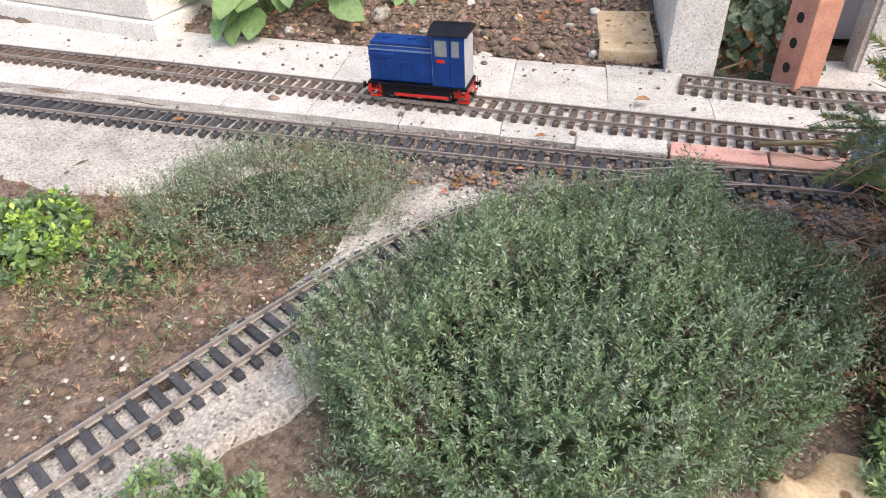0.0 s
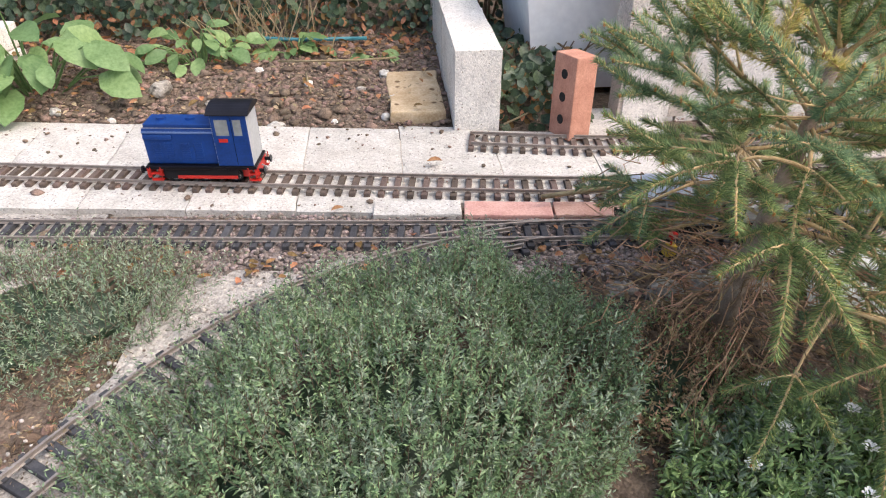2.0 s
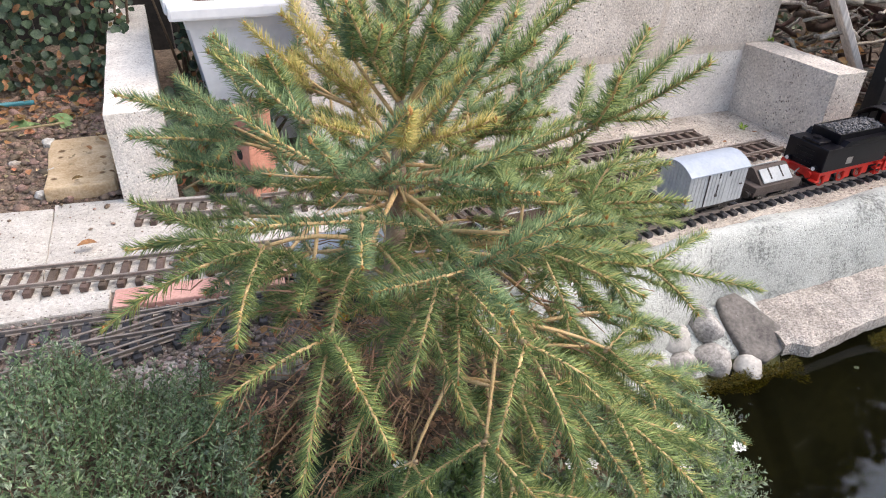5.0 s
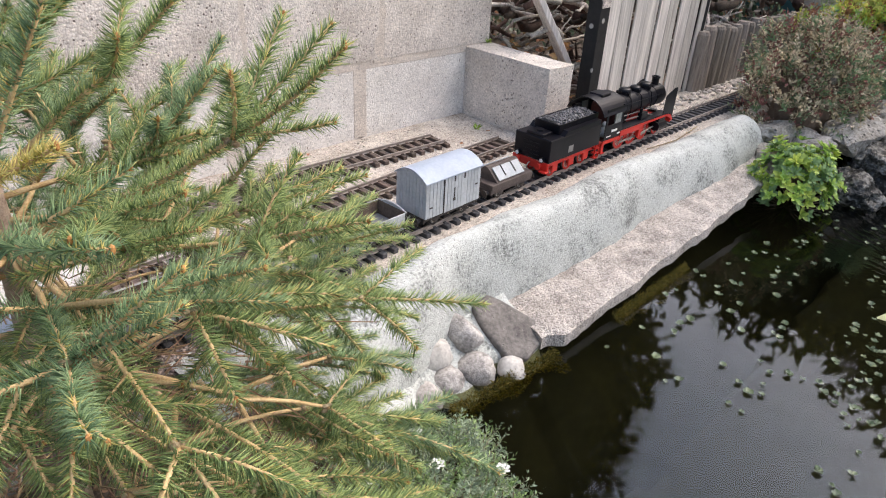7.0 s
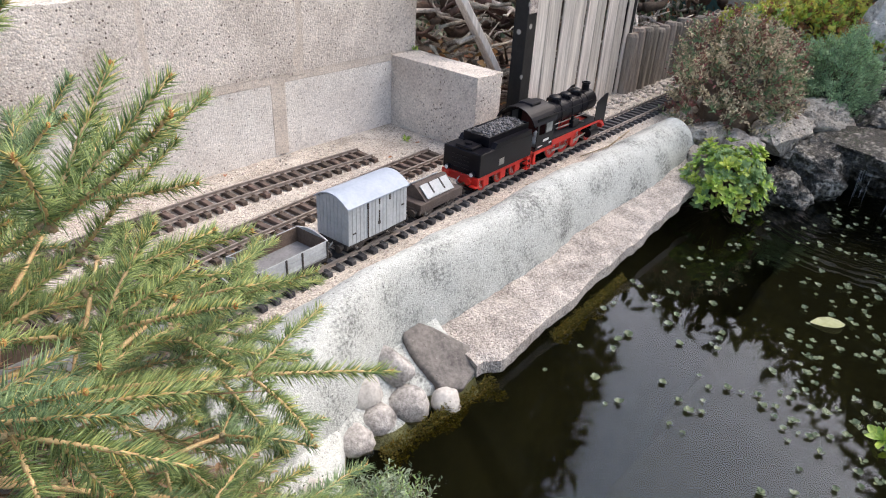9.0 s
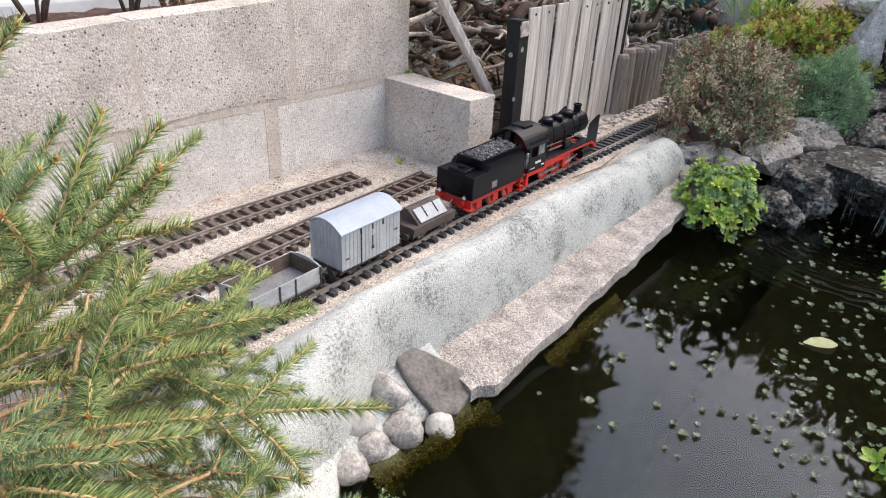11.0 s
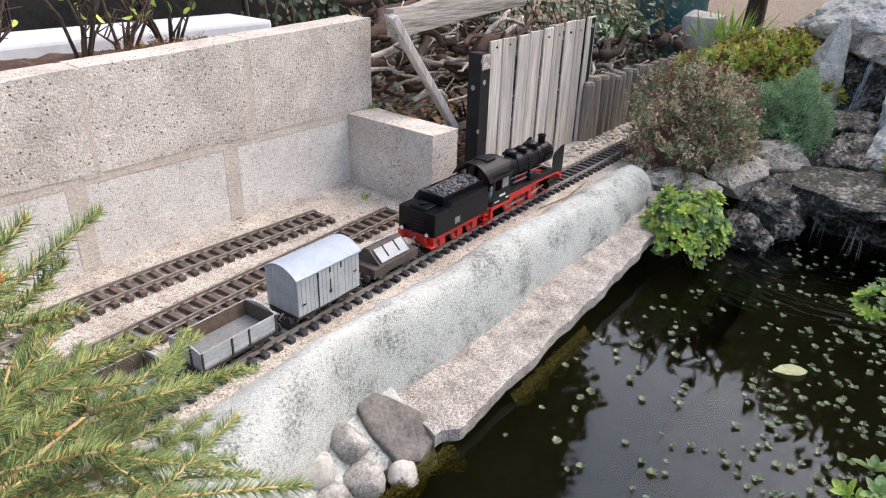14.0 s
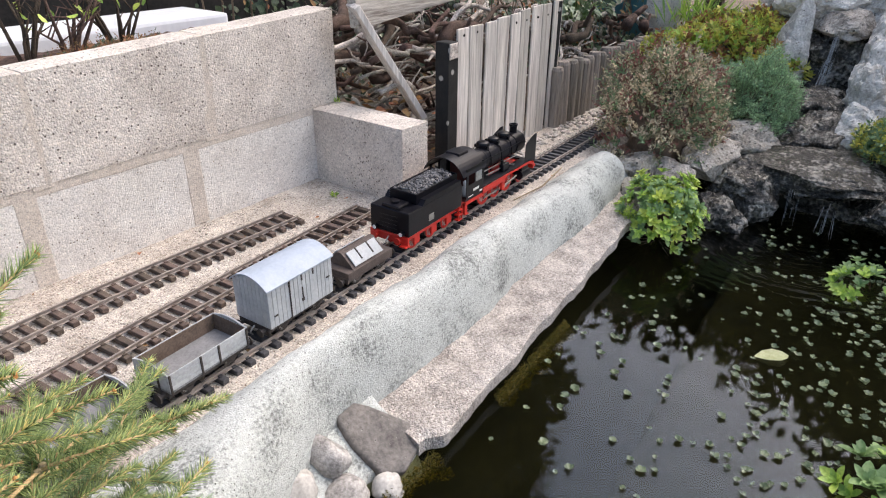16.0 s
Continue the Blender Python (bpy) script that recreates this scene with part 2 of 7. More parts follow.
def tube(bm, pts, radii, n=7):
    """A tapering tube along points."""
    pts = [Vector(p) for p in pts]
    rings, side = [], None
    for i, p in enumerate(pts):
        d = (pts[min(i + 1, len(pts) - 1)] - pts[max(i - 1, 0)]).normalized()
        s = side - d * side.dot(d) if side is not None else d.orthogonal()
        side = s.normalized()
        u = d.cross(side)
        r = radii[i] if isinstance(radii, (list, tuple)) else radii
        rings.append([bm.verts.new(p + (side * math.cos(2 * math.pi * k / n) + u * math.sin(2 * math.pi * k / n)) * r) for k in range(n)])
    for a, b in zip(rings, rings[1:]):
        for k in range(n):
            bm.faces.new((a[k], a[(k + 1) % n], b[(k + 1) % n], b[k]))
    bm.faces.new(rings[0][::-1]), bm.faces.new(rings[-1])
    return bm


def spline(pts, step):
    """Evenly spaced points along a smooth curve through pts."""
    P = [Vector(p) for p in pts]
    P = [P[0] * 2 - P[1]] + P + [P[-1] * 2 - P[-2]]
    fine = []
    for a, b, c, d in zip(P, P[1:], P[2:], P[3:]):
        for k in range(40):
            t = k / 40
            fine.append(0.5 * (2 * b + (c - a) * t + (2 * a - 5 * b + 4 * c - d) * t * t + (3 * b - a - 3 * c + d) * t ** 3))
    fine.append(P[-2])
    out, left = [fine[0]], step
    for a, b in zip(fine, fine[1:]):
        seg = (b - a).length
        while left <= seg and seg > 0:
            a = a + (b - a) * (left / seg)
            seg = (b - a).length
            out.append(a)
            left = step
        left -= seg
    return out


def lump(bm, c, size, seed, rough=0.25, sub=3, flat=0.0):
    """An uneven stone."""
    made = bmesh.ops.create_icosphere(bm, subdivisions=sub, radius=1.0)["verts"]
    o = Vector((seed * 3.7, seed * 1.3, seed * 2.1))
    for v in made:
        d = v.co.normalized()
        k = 1 + rough * (noise.noise(d * 1.3 + o) + 0.5 * noise.noise(d * 3.1 + o) + 0.22 * noise.noise(d * 7.0 + o))
        p = d * k
        if flat and p.z > flat:
            p.z = flat + (p.z - flat) * 0.25
        v.co = Vector(c) + Vector((p.x * size[0], p.y * size[1], p.z * size[2]))
    return bm


def smoothstep(a, b, x):
    t = min(1.0, max(0.0, (x - a) / (b - a)))
    return t * t * (3 - 2 * t)


# ---- ground: one sheet, sunk where the pond lies ----
WATER = -0.20


def shore(x):
    """The pond's northern edge at x."""
    if x < 1.6:
        return 0.98 - 0.62 * smoothstep(1.30, 1.08, x)
    return 0.955 + (x - 1.6) * 0.085


def in_pond(x, y):
    """Below 0 inside the pond, in metres from its edge."""
    e = 3.62 - 0.25 * max(0.0, y - 0.4) + 0.06 * math.sin(6 * y)
    return max(y - shore(x), x - e, 1.36 - 0.22 * y - x, -1.6 - y)


def ground_z(x, y):
    z = -0.022 + 0.012 * noise.noise((x * 3, y * 3, 0)) + 0.006 * noise.noise((x * 11, y * 11, 2))
    z += 0.035 * smoothstep(1.86, 2.05, y) * smoothstep(0.3, 0.2, x)
    if y > 1.86 and x < 0.22:
        z += 0.014 * noise.noise((x * 16, y * 16, 5)) + 0.012 * abs(noise.noise((x * 34, y * 34, 7)))
    if 1.0 < x and y > 1.2:
        z = max(z, -0.012)
    d = in_pond(x, y)
    z -= 0.42 * smoothstep(0.16, -0.25, d) if -2 < y < 1.2 else 0
    rise = smoothstep(3.7, 4.8, x) * smoothstep(1.6, 0.9, y) * smoothstep(-1.8, -0.9, y)
    z += 0.22 * rise * smoothstep(-0.02, 0.25, d)
    z -= 0.26 * smoothstep(0.95, 1.25, x) * smoothstep(1.23 + 0.08 * (x - 1.6), 1.14 + 0.08 * (x - 1.6), y) if d > -0.3 and x < 3.1 and y > 0.3 else 0
    z -= 0.12 * smoothstep(0.55, 0.3, y) * smoothstep(1.3, 0.4, x) * smoothstep(-0.4, 0.0, x)
    return z


def steps(lo, hi, fine, far):
    a = list(np.arange(lo, hi + 1e-6, fine))
    g, s = [], fine
    while s < far:
        s *= 1.6
        g.append(s)
    up = [hi + sum(g[: i + 1]) for i in range(len(g))]
    return [lo - (u - hi) for u in up[::-1]] + a + up


def build_ground():
    xs, ys = steps(-2.3, 4.6, 0.021, 120), steps(-1.9, 3.3, 0.021, 120)
    verts = [(x, y, ground_z(x, y)) for y in ys for x in xs]
    w = len(xs)
    faces = [(j * w + i, j * w + i + 1, (j + 1) * w + i + 1, (j + 1) * w + i) for j in range(len(ys) - 1) for i in range(w - 1)]
    g = raw("ground", verts, faces, "soil", smooth=True)
    g.data.materials.append(M["pond_bed"])
    for p in g.data.polygons:
        c = p.center
        if -1.9 < c.y < 1.25 and 0.9 < c.x < 3.6 and c.z < -0.15:
            p.material_index = 1
    tagged(g, "dark brown crumbly garden soil around the railway", "ground", kind="structure")


build_ground()


def sheet(name, label, category, material, edge_lo, edge_hi, z, step=0.03, rough=0.006, seed=1, x0=-2.0, x1=2.0, thick=0.03):
    """A slightly uneven strip of ground between two edges given as functions of x."""
    xs = np.arange(x0, x1 + 1e-6, step)
    k = 12
    verts, faces = [], []
    for x in xs:
        lo, hi = edge_lo(x) + 0.02 * noise.noise((x * 5, seed, 1)), edge_hi(x) + 0.02 * noise.noise((x * 5, seed, 9))
        for i in range(k):
            y = lo + (hi - lo) * i / (k - 1)
            zz = z(x, y) + rough * noise.noise((x * 14, y * 14, seed)) + rough * 0.6 * noise.noise((x * 40, y * 40, seed))
            if i in (0, k - 1):
                zz -= thick
            verts.append((x, y, zz))
    for j in range(len(xs) - 1):
        for i in range(k - 1):
            faces.append((j * k + i, (j + 1) * k + i, (j + 1) * k + i + 1, j * k + i + 1))
    ob = raw(name, verts, faces, material, smooth=True)
    return tagged(ob, label, category, kind="structure")


# ---- tracks ----
GAUGE = 0.066


def sleeper_mesh(material):
    bm = bmesh.new()
    box(bm, -0.0075, 0.0075, -0.053, 0.053, -0.012, 0.0, 0.0012)
    for y in (-GAUGE / 2, GAUGE / 2):
        box(bm, -0.004, 0.004, y - 0.0075, y + 0.0075, -0.0005, 0.003)
    me = bpy.data.meshes.new("sleeper")
    bm.to_mesh(me)
    bm.free()
    me.materials.append(M[material])
    return me


def track(label, pts, material, top=0.0, skip=()):
    t = thing("railway_track", label, "track", group="garden railway tracks")
    line = spline([(x, y, top) for x, y in pts], 0.0345)
    me = sleeper_mesh(material)
    for i, p in enumerate(line):
        q = line[min(i + 1, len(line) - 1)] - line[max(i - 1, 0)]
        a = math.degrees(math.atan2(q.y, q.x)) + random.uniform(-1.5, 1.5)
        s = new("sleeper", me)
        s.parent = t
        s.matrix_basis = pose(p.x, p.y, p.z + random.uniform(-0.0006, 0.0006), 0, 0, a)
    for side in (-1, 1):
        bm = bmesh.new()
        rings = []
        prof = [(-0.0042, 0.0), (0.0042, 0.0), (0.0042, 0.0012), (0.0012, 0.002), (0.0012, 0.0062), (0.0022, 0.007), (0.0022, 0.0094), (-0.0022, 0.0094), (-0.0022, 0.007), (-0.0012, 0.0062), (-0.0012, 0.002), (-0.0042, 0.0012)]
        for i, p in enumerate(line):
            q = (line[min(i + 1, len(line) - 1)] - line[max(i - 1, 0)]).normalized()
            n = Vector((-q.y, q.x, 0))
            c = p + n * side * GAUGE / 2
            rings.append([bm.verts.new(c + n * u + Vector((0, 0, v))) for u, v in prof])
        k = len(prof)
        for a, b in zip(rings, rings[1:]):
            for i in range(k):
                bm.faces.new((a[i], a[(i + 1) % k], b[(i + 1) % k], b[i]))
        bm.faces.new(rings[0]), bm.faces.new(rings[-1][::-1])
        part("rail", bm, "rail", t, "worn steel rail")
    return t, line


MAIN = [(-2.4, 1.41), (-1.7, 1.365), (-0.95, 1.32), (-0.165, 1.274), (0.5, 1.247), (0.85, 1.255), (1.2, 1.28), (1.57, 1.318), (2.32, 1.383), (3.12, 1.432), (3.7, 1.462), (4.3, 1.45)]
LOOP = [(-2.4, 1.74), (-1.7, 1.66), (-1.1, 1.60), (-0.2, 1.503), (0.55, 1.437), (0.95, 1.452), (1.38, 1.512), (1.92, 1.578), (2.12, 1.60)]
SIDING = [(0.27, 1.709), (0.6, 1.667), (0.95, 1.668), (1.38, 1.711), (1.95, 1.732)]
BRANCH = [(-0.78, 0.05), (-0.64, 0.31), (-0.53, 0.50), (-0.40, 0.72), (-0.28, 0.895), (-0.13, 1.042), (-0.018, 1.105), (0.10, 1.157), (0.22, 1.20), (0.36, 1.236)]
track("dark plastic-sleepered main line on grit and ballast", MAIN, "sleeper_black", 0.008)
track("brown-sleepered passing track laid on pale slabs", LOOP, "sleeper_brown", 0.010)
track("short brown-sleepered siding beside the block wall", SIDING, "sleeper_brown", 0.010)
track("curved branch track through the low shrubs", BRANCH, "sleeper_black", 0.007)

# ---- paved strip, path and beds ----
sheet("pavement", "pale grit and cement path under the right-hand tracks", "path", "grit", lambda x: 1.14 + 0.085 * max(0, x - 1.6), lambda x: 2.04 if x < 2.33 else 1.72,
      lambda x, y: -0.003, x0=0.95, x1=4.4, rough=0.004, seed=3)
sheet("ballast_bed", "reddish brown ballast and dead leaves along the main line", "ballast", "ballast", lambda x: 1.14 - 0.04 * x, lambda x: 1.372 - 0.058 * (x + 0.2),
      lambda x, y: -0.005, x0=-0.62, x1=1.05, rough=0.005, seed=5)


def build_branch_bed():
    line = spline([(x, y, 0) for x, y in BRANCH], 0.03)
    k = 14
    verts, faces = [], []
    for j, p in enumerate(line):
        q = (line[min(j + 1, len(line) - 1)] - line[max(j - 1, 0)]).normalized()
        n = Vector((-q.y, q.x, 0))
        lo = -0.15 - 0.05 * noise.noise((j * 0.25, 0, 0))
        hi = 0.05 + 0.05 * noise.noise((j * 0.25, 4, 0)) + 0.05 * smoothstep(18, 30, j)
        for i in range(k):
            c = p + n * (lo + (hi - lo) * i / (k - 1))
            r = 0.007 * noise.noise((c.x * 14, c.y * 14, 2)) + 0.004 * noise.noise((c.x * 45, c.y * 45, 2))
            verts.append((c.x, c.y, -0.006 + r - (0.03 if i in (0, k - 1) else 0)))
    for j in range(len(line) - 1):
        for i in range(k - 1):
            faces.append((j * k + i, j * k + i + 1, (j + 1) * k + i + 1, (j + 1) * k + i))
    o = raw("cement_bed", verts, faces, "worn_grit", smooth=True)
    tagged(o, "rough pale cement bed under the curved branch track", "cement", kind="structure")


build_branch_bed()


def build_slabs():
    pav = thing("slab_pavement", "row of pale weathered concrete slabs under the tracks", "paving", kind="structure")
    for i in range(-9, 4):
        x0 = -0.172 + 0.2535 * i
        x1 = x0 + 0.2512
        sk = -0.045
        def lo(x):
            return 1.358 - 0.072 * (x - 0.1) if x < 0.1 else 1.405 - 0.04 * (x - 0.1)
        def hi(x):
            return 1.838 - 0.09 * (x + 0.17)
        tall = 0.02 if i == 1 else 0.0
        if x0 > 0.5:
            def hi(x):
                return 1.93
        bm = bmesh.new()
        n, k = 7, 11
        g = [[None] * k for _ in range(n)]
        dz = random.uniform(-0.0015, 0.0015)
        for a in range(n):
            for b in range(k):
                x = x0 + (x1 - x0) * a / (n - 1)
                y = lo(x) + (hi(x) + tall - lo(x)) * b / (k - 1)
                edge = a in (0, n - 1) or b in (0, k - 1)
                xx = x + sk * (y - 1.6) * (1 if x < 0.5 else 0.2)
                wob = 0.003 * noise.noise((x * 20, y * 20, 3)) if edge else 0
                g[a][b] = bm.verts.new((xx + wob, y + wob, dz - (0.003 if edge else 0) + 0.0015 * noise.noise((x * 30, y * 30, 1))))
        for a in range(n - 1):
            for b in range(k - 1):
                bm.faces.new((g[a][b], g[a + 1][b], g[a + 1][b + 1], g[a][b + 1]))
        ex = bmesh.ops.extrude_face_region(bm, geom=bm.faces[:])
        bmesh.ops.translate(bm, verts=[v for v in ex["geom"] if isinstance(v, bmesh.types.BMVert)], vec=(0, 0, -0.035))
        bmesh.ops.recalc_face_normals(bm, faces=bm.faces[:])
        part("slab", bm, "slab", pav)
    return pav


build_slabs()


sheet("bedding", "sandy bedding between the pale slabs", "sand", "mortar", lambda x: 1.40 - 0.07 * (x - 0.1), lambda x: 1.80 - 0.09 * (x + 0.17), lambda x, y: -0.007, x0=-2.3, x1=0.85, rough=0.001, seed=4)


def build_edging():
    row = thing("brick_edging", "row of faded pinkish red edging bricks between tracks", "edging", kind="structure")
    for i in range(-1, 4):
        x0 = 0.222 + 0.207 * i
        bm = bmesh.new()
        y0 = 1.36 - 0.03 * i * 0.2
        yc = 1.331 - 0.055 * (x0 - 0.2) + (0.02 if i > 1 else 0)
        box(bm, 0, 0.202, 0, 0.062, -0.04, 0.006, 0.004)
        for v in bm.verts:
            v.co += Vector((0.002 * noise.noise(v.co * 30 + Vector((i, 0, 0))), 0.003 * noise.noise(v.co * 25 + Vector((0, i, 0))), 0))
        p = part("brick", bm, "brick_pink" if i >= 0 else "slab", row)
        p.matrix_basis = pose(x0, yc, 0, 0, 0, -3.0 + random.uniform(-1, 1))


build_edging()


# ---- block walls ----
def block(bm_size, material, parent, m, seed):
    sx, sy, sz = bm_size
    bm = bmesh.new()
    box(bm, 0, sx, 0, sy, 0, sz)
    bmesh.ops.subdivide_edges(bm, edges=bm.edges[:], cuts=5, use_grid_fill=True)
    for v in bm.verts:
        c = v.co
        e = sum((c[i] < 1e-5 or c[i] > s - 1e-5) for i, s in enumerate((sx, sy, sz)))
        if e >= 2:
            c += (Vector((sx / 2, sy / 2, sz / 2)) - c).normalized() * 0.004 * (0.6 + noise.noise(c * 40 + Vector((seed, 0, 0))))
        c += Vector((1, 1, 1)) * 0.0015 * noise.noise(c * 25 + Vector((0, seed, 0)))
    p = part("block", bm, material, parent)
    p.matrix_basis = m
    return p


def build_wall():
    """Two courses of rough blocks; the joints are recessed mortar."""
    w = thing("wall_north", "rough exposed-aggregate concrete block retaining wall, two courses", "wall", kind="structure")
    base = pose(0.0, 1.806, 0, 0, 0, 2.9)
    lower = [(0.72, 0.16), (0.885, 0.42), (1.31, 0.43), (1.755, 0.555)]
    upper = [(0.70, 0.21), (0.93, 0.44), (1.38, 0.44), (1.835, 0.475)]
    for i, (x, l) in enumerate(lower):
        block((l, 0.10, 0.254), "smooth_aggregate", w, base @ pose(x, 0.004, -0.03), i)
    for i, (x, l) in enumerate(upper):
        z0, z1 = 0.236, 0.455 + 0.02 * i
        b = block((l, 0.105, z1 - z0), "aggregate", w, base @ pose(x, 0.0, z0), i + 7)
        for v in b.data.vertices:
            if v.co.z > 0.05:
                v.co.z += 0.044 * (v.co.x - l / 2) * v.co.z / (z1 - z0)
    bm = bmesh.new()
    box(bm, 0.71, 2.30, 0.0125, 0.095, 0.0, 0.47)
    mo = part("mortar", bm, "mortar", w)
    mo.matrix_basis = base
    bm = bmesh.new()
    box(bm, 0.71, 2.30, 0.003, 0.09, 0.212, 0.246, 0.003)
    mo = part("mortar", bm, "mortar", w)
    mo.matrix_basis = base
    for x in (0.908, 1.358, 1.816):
        bm = bmesh.new()
        box(bm, x - 0.02, x + 0.03, 0.0008, 0.10, 0.225, 0.4625 + 0.02 * (x > 1.3) + 0.02 * (x > 1.8), 0.003)
        mo = part("mortar", bm, "mortar", w)
        mo.matrix_basis = base
    for x in (0.88, 1.312, 1.74):
        bm = bmesh.new()
        box(bm, x - 0.02, x + 0.03, 0.0032, 0.09, 0.0, 0.222, 0.003)
        mo = part("mortar", bm, "mortar", w)
        mo.matrix_basis = base
    e = thing("wall_east", "low concrete block closing the sidings' end", "wall", pose(2.205, 1.548, -0.02, 0, 0, 1.5), kind="structure")
    block((0.12, 0.39, 0.254), "aggregate", e, Matrix(), 31)
    p = thing("wall_west", "pale rendered block wall beside the flower bed", "wall", pose(0.228, 1.793, -0.01, 0, 0, 2.5), kind="structure")
    for k in range(3):
        block((0.128, 0.415, 0.236 - 0.004 * k), "smooth_aggregate", p, pose(0.0, 0.42 * k, 0), 40 + k)


build_wall()


def build_step():
    s = thing("stone_step", "two-tier pale concrete step block beside the tracks", "step", pose(-1.36, 1.84, -0.02, 0, 0, -12))
    for i, (x, y, z0, z1) in enumerate(((0, 0, 0, 0.075), (-0.02, 0.02, 0.077, 0.16))):
        bm = bmesh.new()
        box(bm, x - 1.1, x, y, y + 0.6, z0, z1, 0.008)
        part("tier", bm, "smooth_aggregate", s)


build_step()


def build_brick():
    b = thing("perforated_brick", "single red perforated brick standing on end", "brick", pose(0.545, 1.752, -0.002, -4, 3, 24))
    bm = bmesh.new()
    box(bm, -0.034, 0.034, -0.048, 0.048, 0, 0.225, 0.004)
    part("body", bm, "brick_red", b, smooth=False)
    # no hole is cut: dark discs give the shade inside the perforations
    for k in range(3):
        bm = bmesh.new()
        cyl(bm, (-0.0335, 0, 0.05 + 0.062 * k), (-0.0352, 0, 0.05 + 0.062 * k), 0.013, n=14)
        part("hole", bm, "dark", b, "flat dark disc for the shade in a round perforation")


build_brick()

bm = bmesh.new()
box(bm, 0, 0.165, 0, 0.34, -0.03, 0.012, 0.008)
bmesh.ops.subdivide_edges(bm, edges=bm.edges[:], cuts=3, use_grid_fill=True)
for v in bm.verts:
    v.co += Vector((0.008 * noise.noise(v.co * 18), 0.008 * noise.noise(v.co * 15 + Vector((3, 0, 0))), 0.006 * noise.noise(v.co * 20 + Vector((0, 5, 0)))))
o = part("tan_rock", bm, "tan_rock", smooth=True)
o.matrix_world = pose(0.045, 1.865, 0.014, 0, 0, 3)
tagged(o, "pitted tan rock slab beside the low wall", "rock")


# ---- fence, post, palisade and wood pile ----
def board(bm, w, h, t, seed, tilt=0.02):
    box(bm, 0, w, 0, t, 0, h, 0.002)
    bmesh.ops.subdivide_edges(bm, edges=[e for e in bm.edges if abs(e.verts[0].co.z - e.verts[1].co.z) > h * 0.5], cuts=6)
    for v in bm.verts:
        v.co.x += 0.0025 * noise.noise((seed, v.co.z * 5, 0))
        v.co.y += 0.003 * noise.noise((seed, v.co.z * 4, 7))
        if v.co.z > h * 0.9:
            v.co.z += 0.006 * noise.noise((v.co.x * 60 + seed * 5, 0, 3))
    return bm


def build_fence():
    f = thing("board_fence", "weathered grey vertical-board fence panel beside the track", "fence", pose(2.515, 1.588, -0.005, 0, 0, 4.0))
    x, i = 0.0, 0
    while x < 0.70:
        w = random.uniform(0.064, 0.080)
        bm = board(bmesh.new(), w, 0.475 + 0.028 * x / 0.7 + random.uniform(-0.004, 0.004), 0.007, i)
        p = part("board", bm, "old_wood", f)
        p.matrix_basis = pose(x, 0.004 * (i % 2), 0, random.uniform(-0.6, 0.6), random.uniform(-0.4, 0.4), random.uniform(-3, 3))
        # a dark disc gives the shade of the nail hole
        bm = bmesh.new()
        cyl(bm, (x + w / 2, -0.001 + 0.004 * (i % 2), 0.455), (x + w / 2, 0.004, 0.455), 0.004, n=8)
        part("nail_hole", bm, "dark", f)
        x += w + 0.012
        i += 1
    # battens coloured dark so that the board gaps look shaded
    for z in (0.10, 0.36):
        bm = bmesh.new()
        box(bm, -0.02, 0.74, 0.016, 0.05, z, z + 0.05, 0.003)
        part("batten", bm, "bark_gap_dark", f)
    bm = board(bmesh.new(), 0.055, 0.445, 0.05, 50)
    post = part("fence_post", bm, "tar")
    post.matrix_world = pose(2.452, 1.575, -0.005, 0, 0, 4)
    tagged(post, "square post with flaking black paint", "post")
    bm = bmesh.new()
    box(bm, 0.004, 0.048, -0.0025, 0.003, 0.395, 0.442, 0.001)
    for v in bm.verts:
        v.co.z += 0.012 * noise.noise(v.co * 60) if v.co.z < 0.41 else 0
    part("bare_wood", bm, "driftwood", post, "patch of bare grey wood where paint has flaked")
    pal = thing("log_palisade", "low palisade of grey half-round logs along the track", "palisade", pose(3.235, 1.63, -0.01, 0, 0, 3.2))
    x = 0.0
    while x < 1.25:
        r = random.uniform(0.026, 0.034)
        bm = bmesh.new()
        h = 0.262 + random.uniform(-0.012, 0.012) - 0.03 * x
        lathe(bm, [(r, 0), (r * 1.02, h * 0.5), (r * 0.98, h - 0.012), (r * 0.8, h)], 10)
        p = part("log", bm, "log_wood", pal, smooth=False)
        p.matrix_basis = pose(x, 0, 0, random.uniform(-1, 1), random.uniform(-1, 1), 0)
        x += 2 * r + 0.002
    shrub_post = bmesh.new()
    cyl(shrub_post, (0, 0, 0), (0, 0, 0.5), 0.02, n=10)
    o = part("wooden_pole", shrub_post, "tar")
    o.matrix_world = pose(3.235, 1.655, -0.01)
    tagged(o, "round black-painted stake behind the fence end", "stake")


build_fence()


def branch(bm, p, q, r, seed, bend=0.12, n=7):
    p, q = Vector(p), Vector(q)
    L = (q - p).length
    pts = []
    for i in range(9):
        t = i / 8
        o = Vector((noise.noise((seed, t * 2, 0)), noise.noise((seed, t * 2, 5)), noise.noise((seed, t * 2, 9))))
        pts.append(p.lerp(q, t) + o * bend * L * math.sin(math.pi * min(1, t + 0.05)))
    tube(bm, pts, [r * (1.0 - 0.55 * i / 8) * (1 + 0.2 * noise.noise((seed, i * 0.9, 3))) for i in range(9)], n)


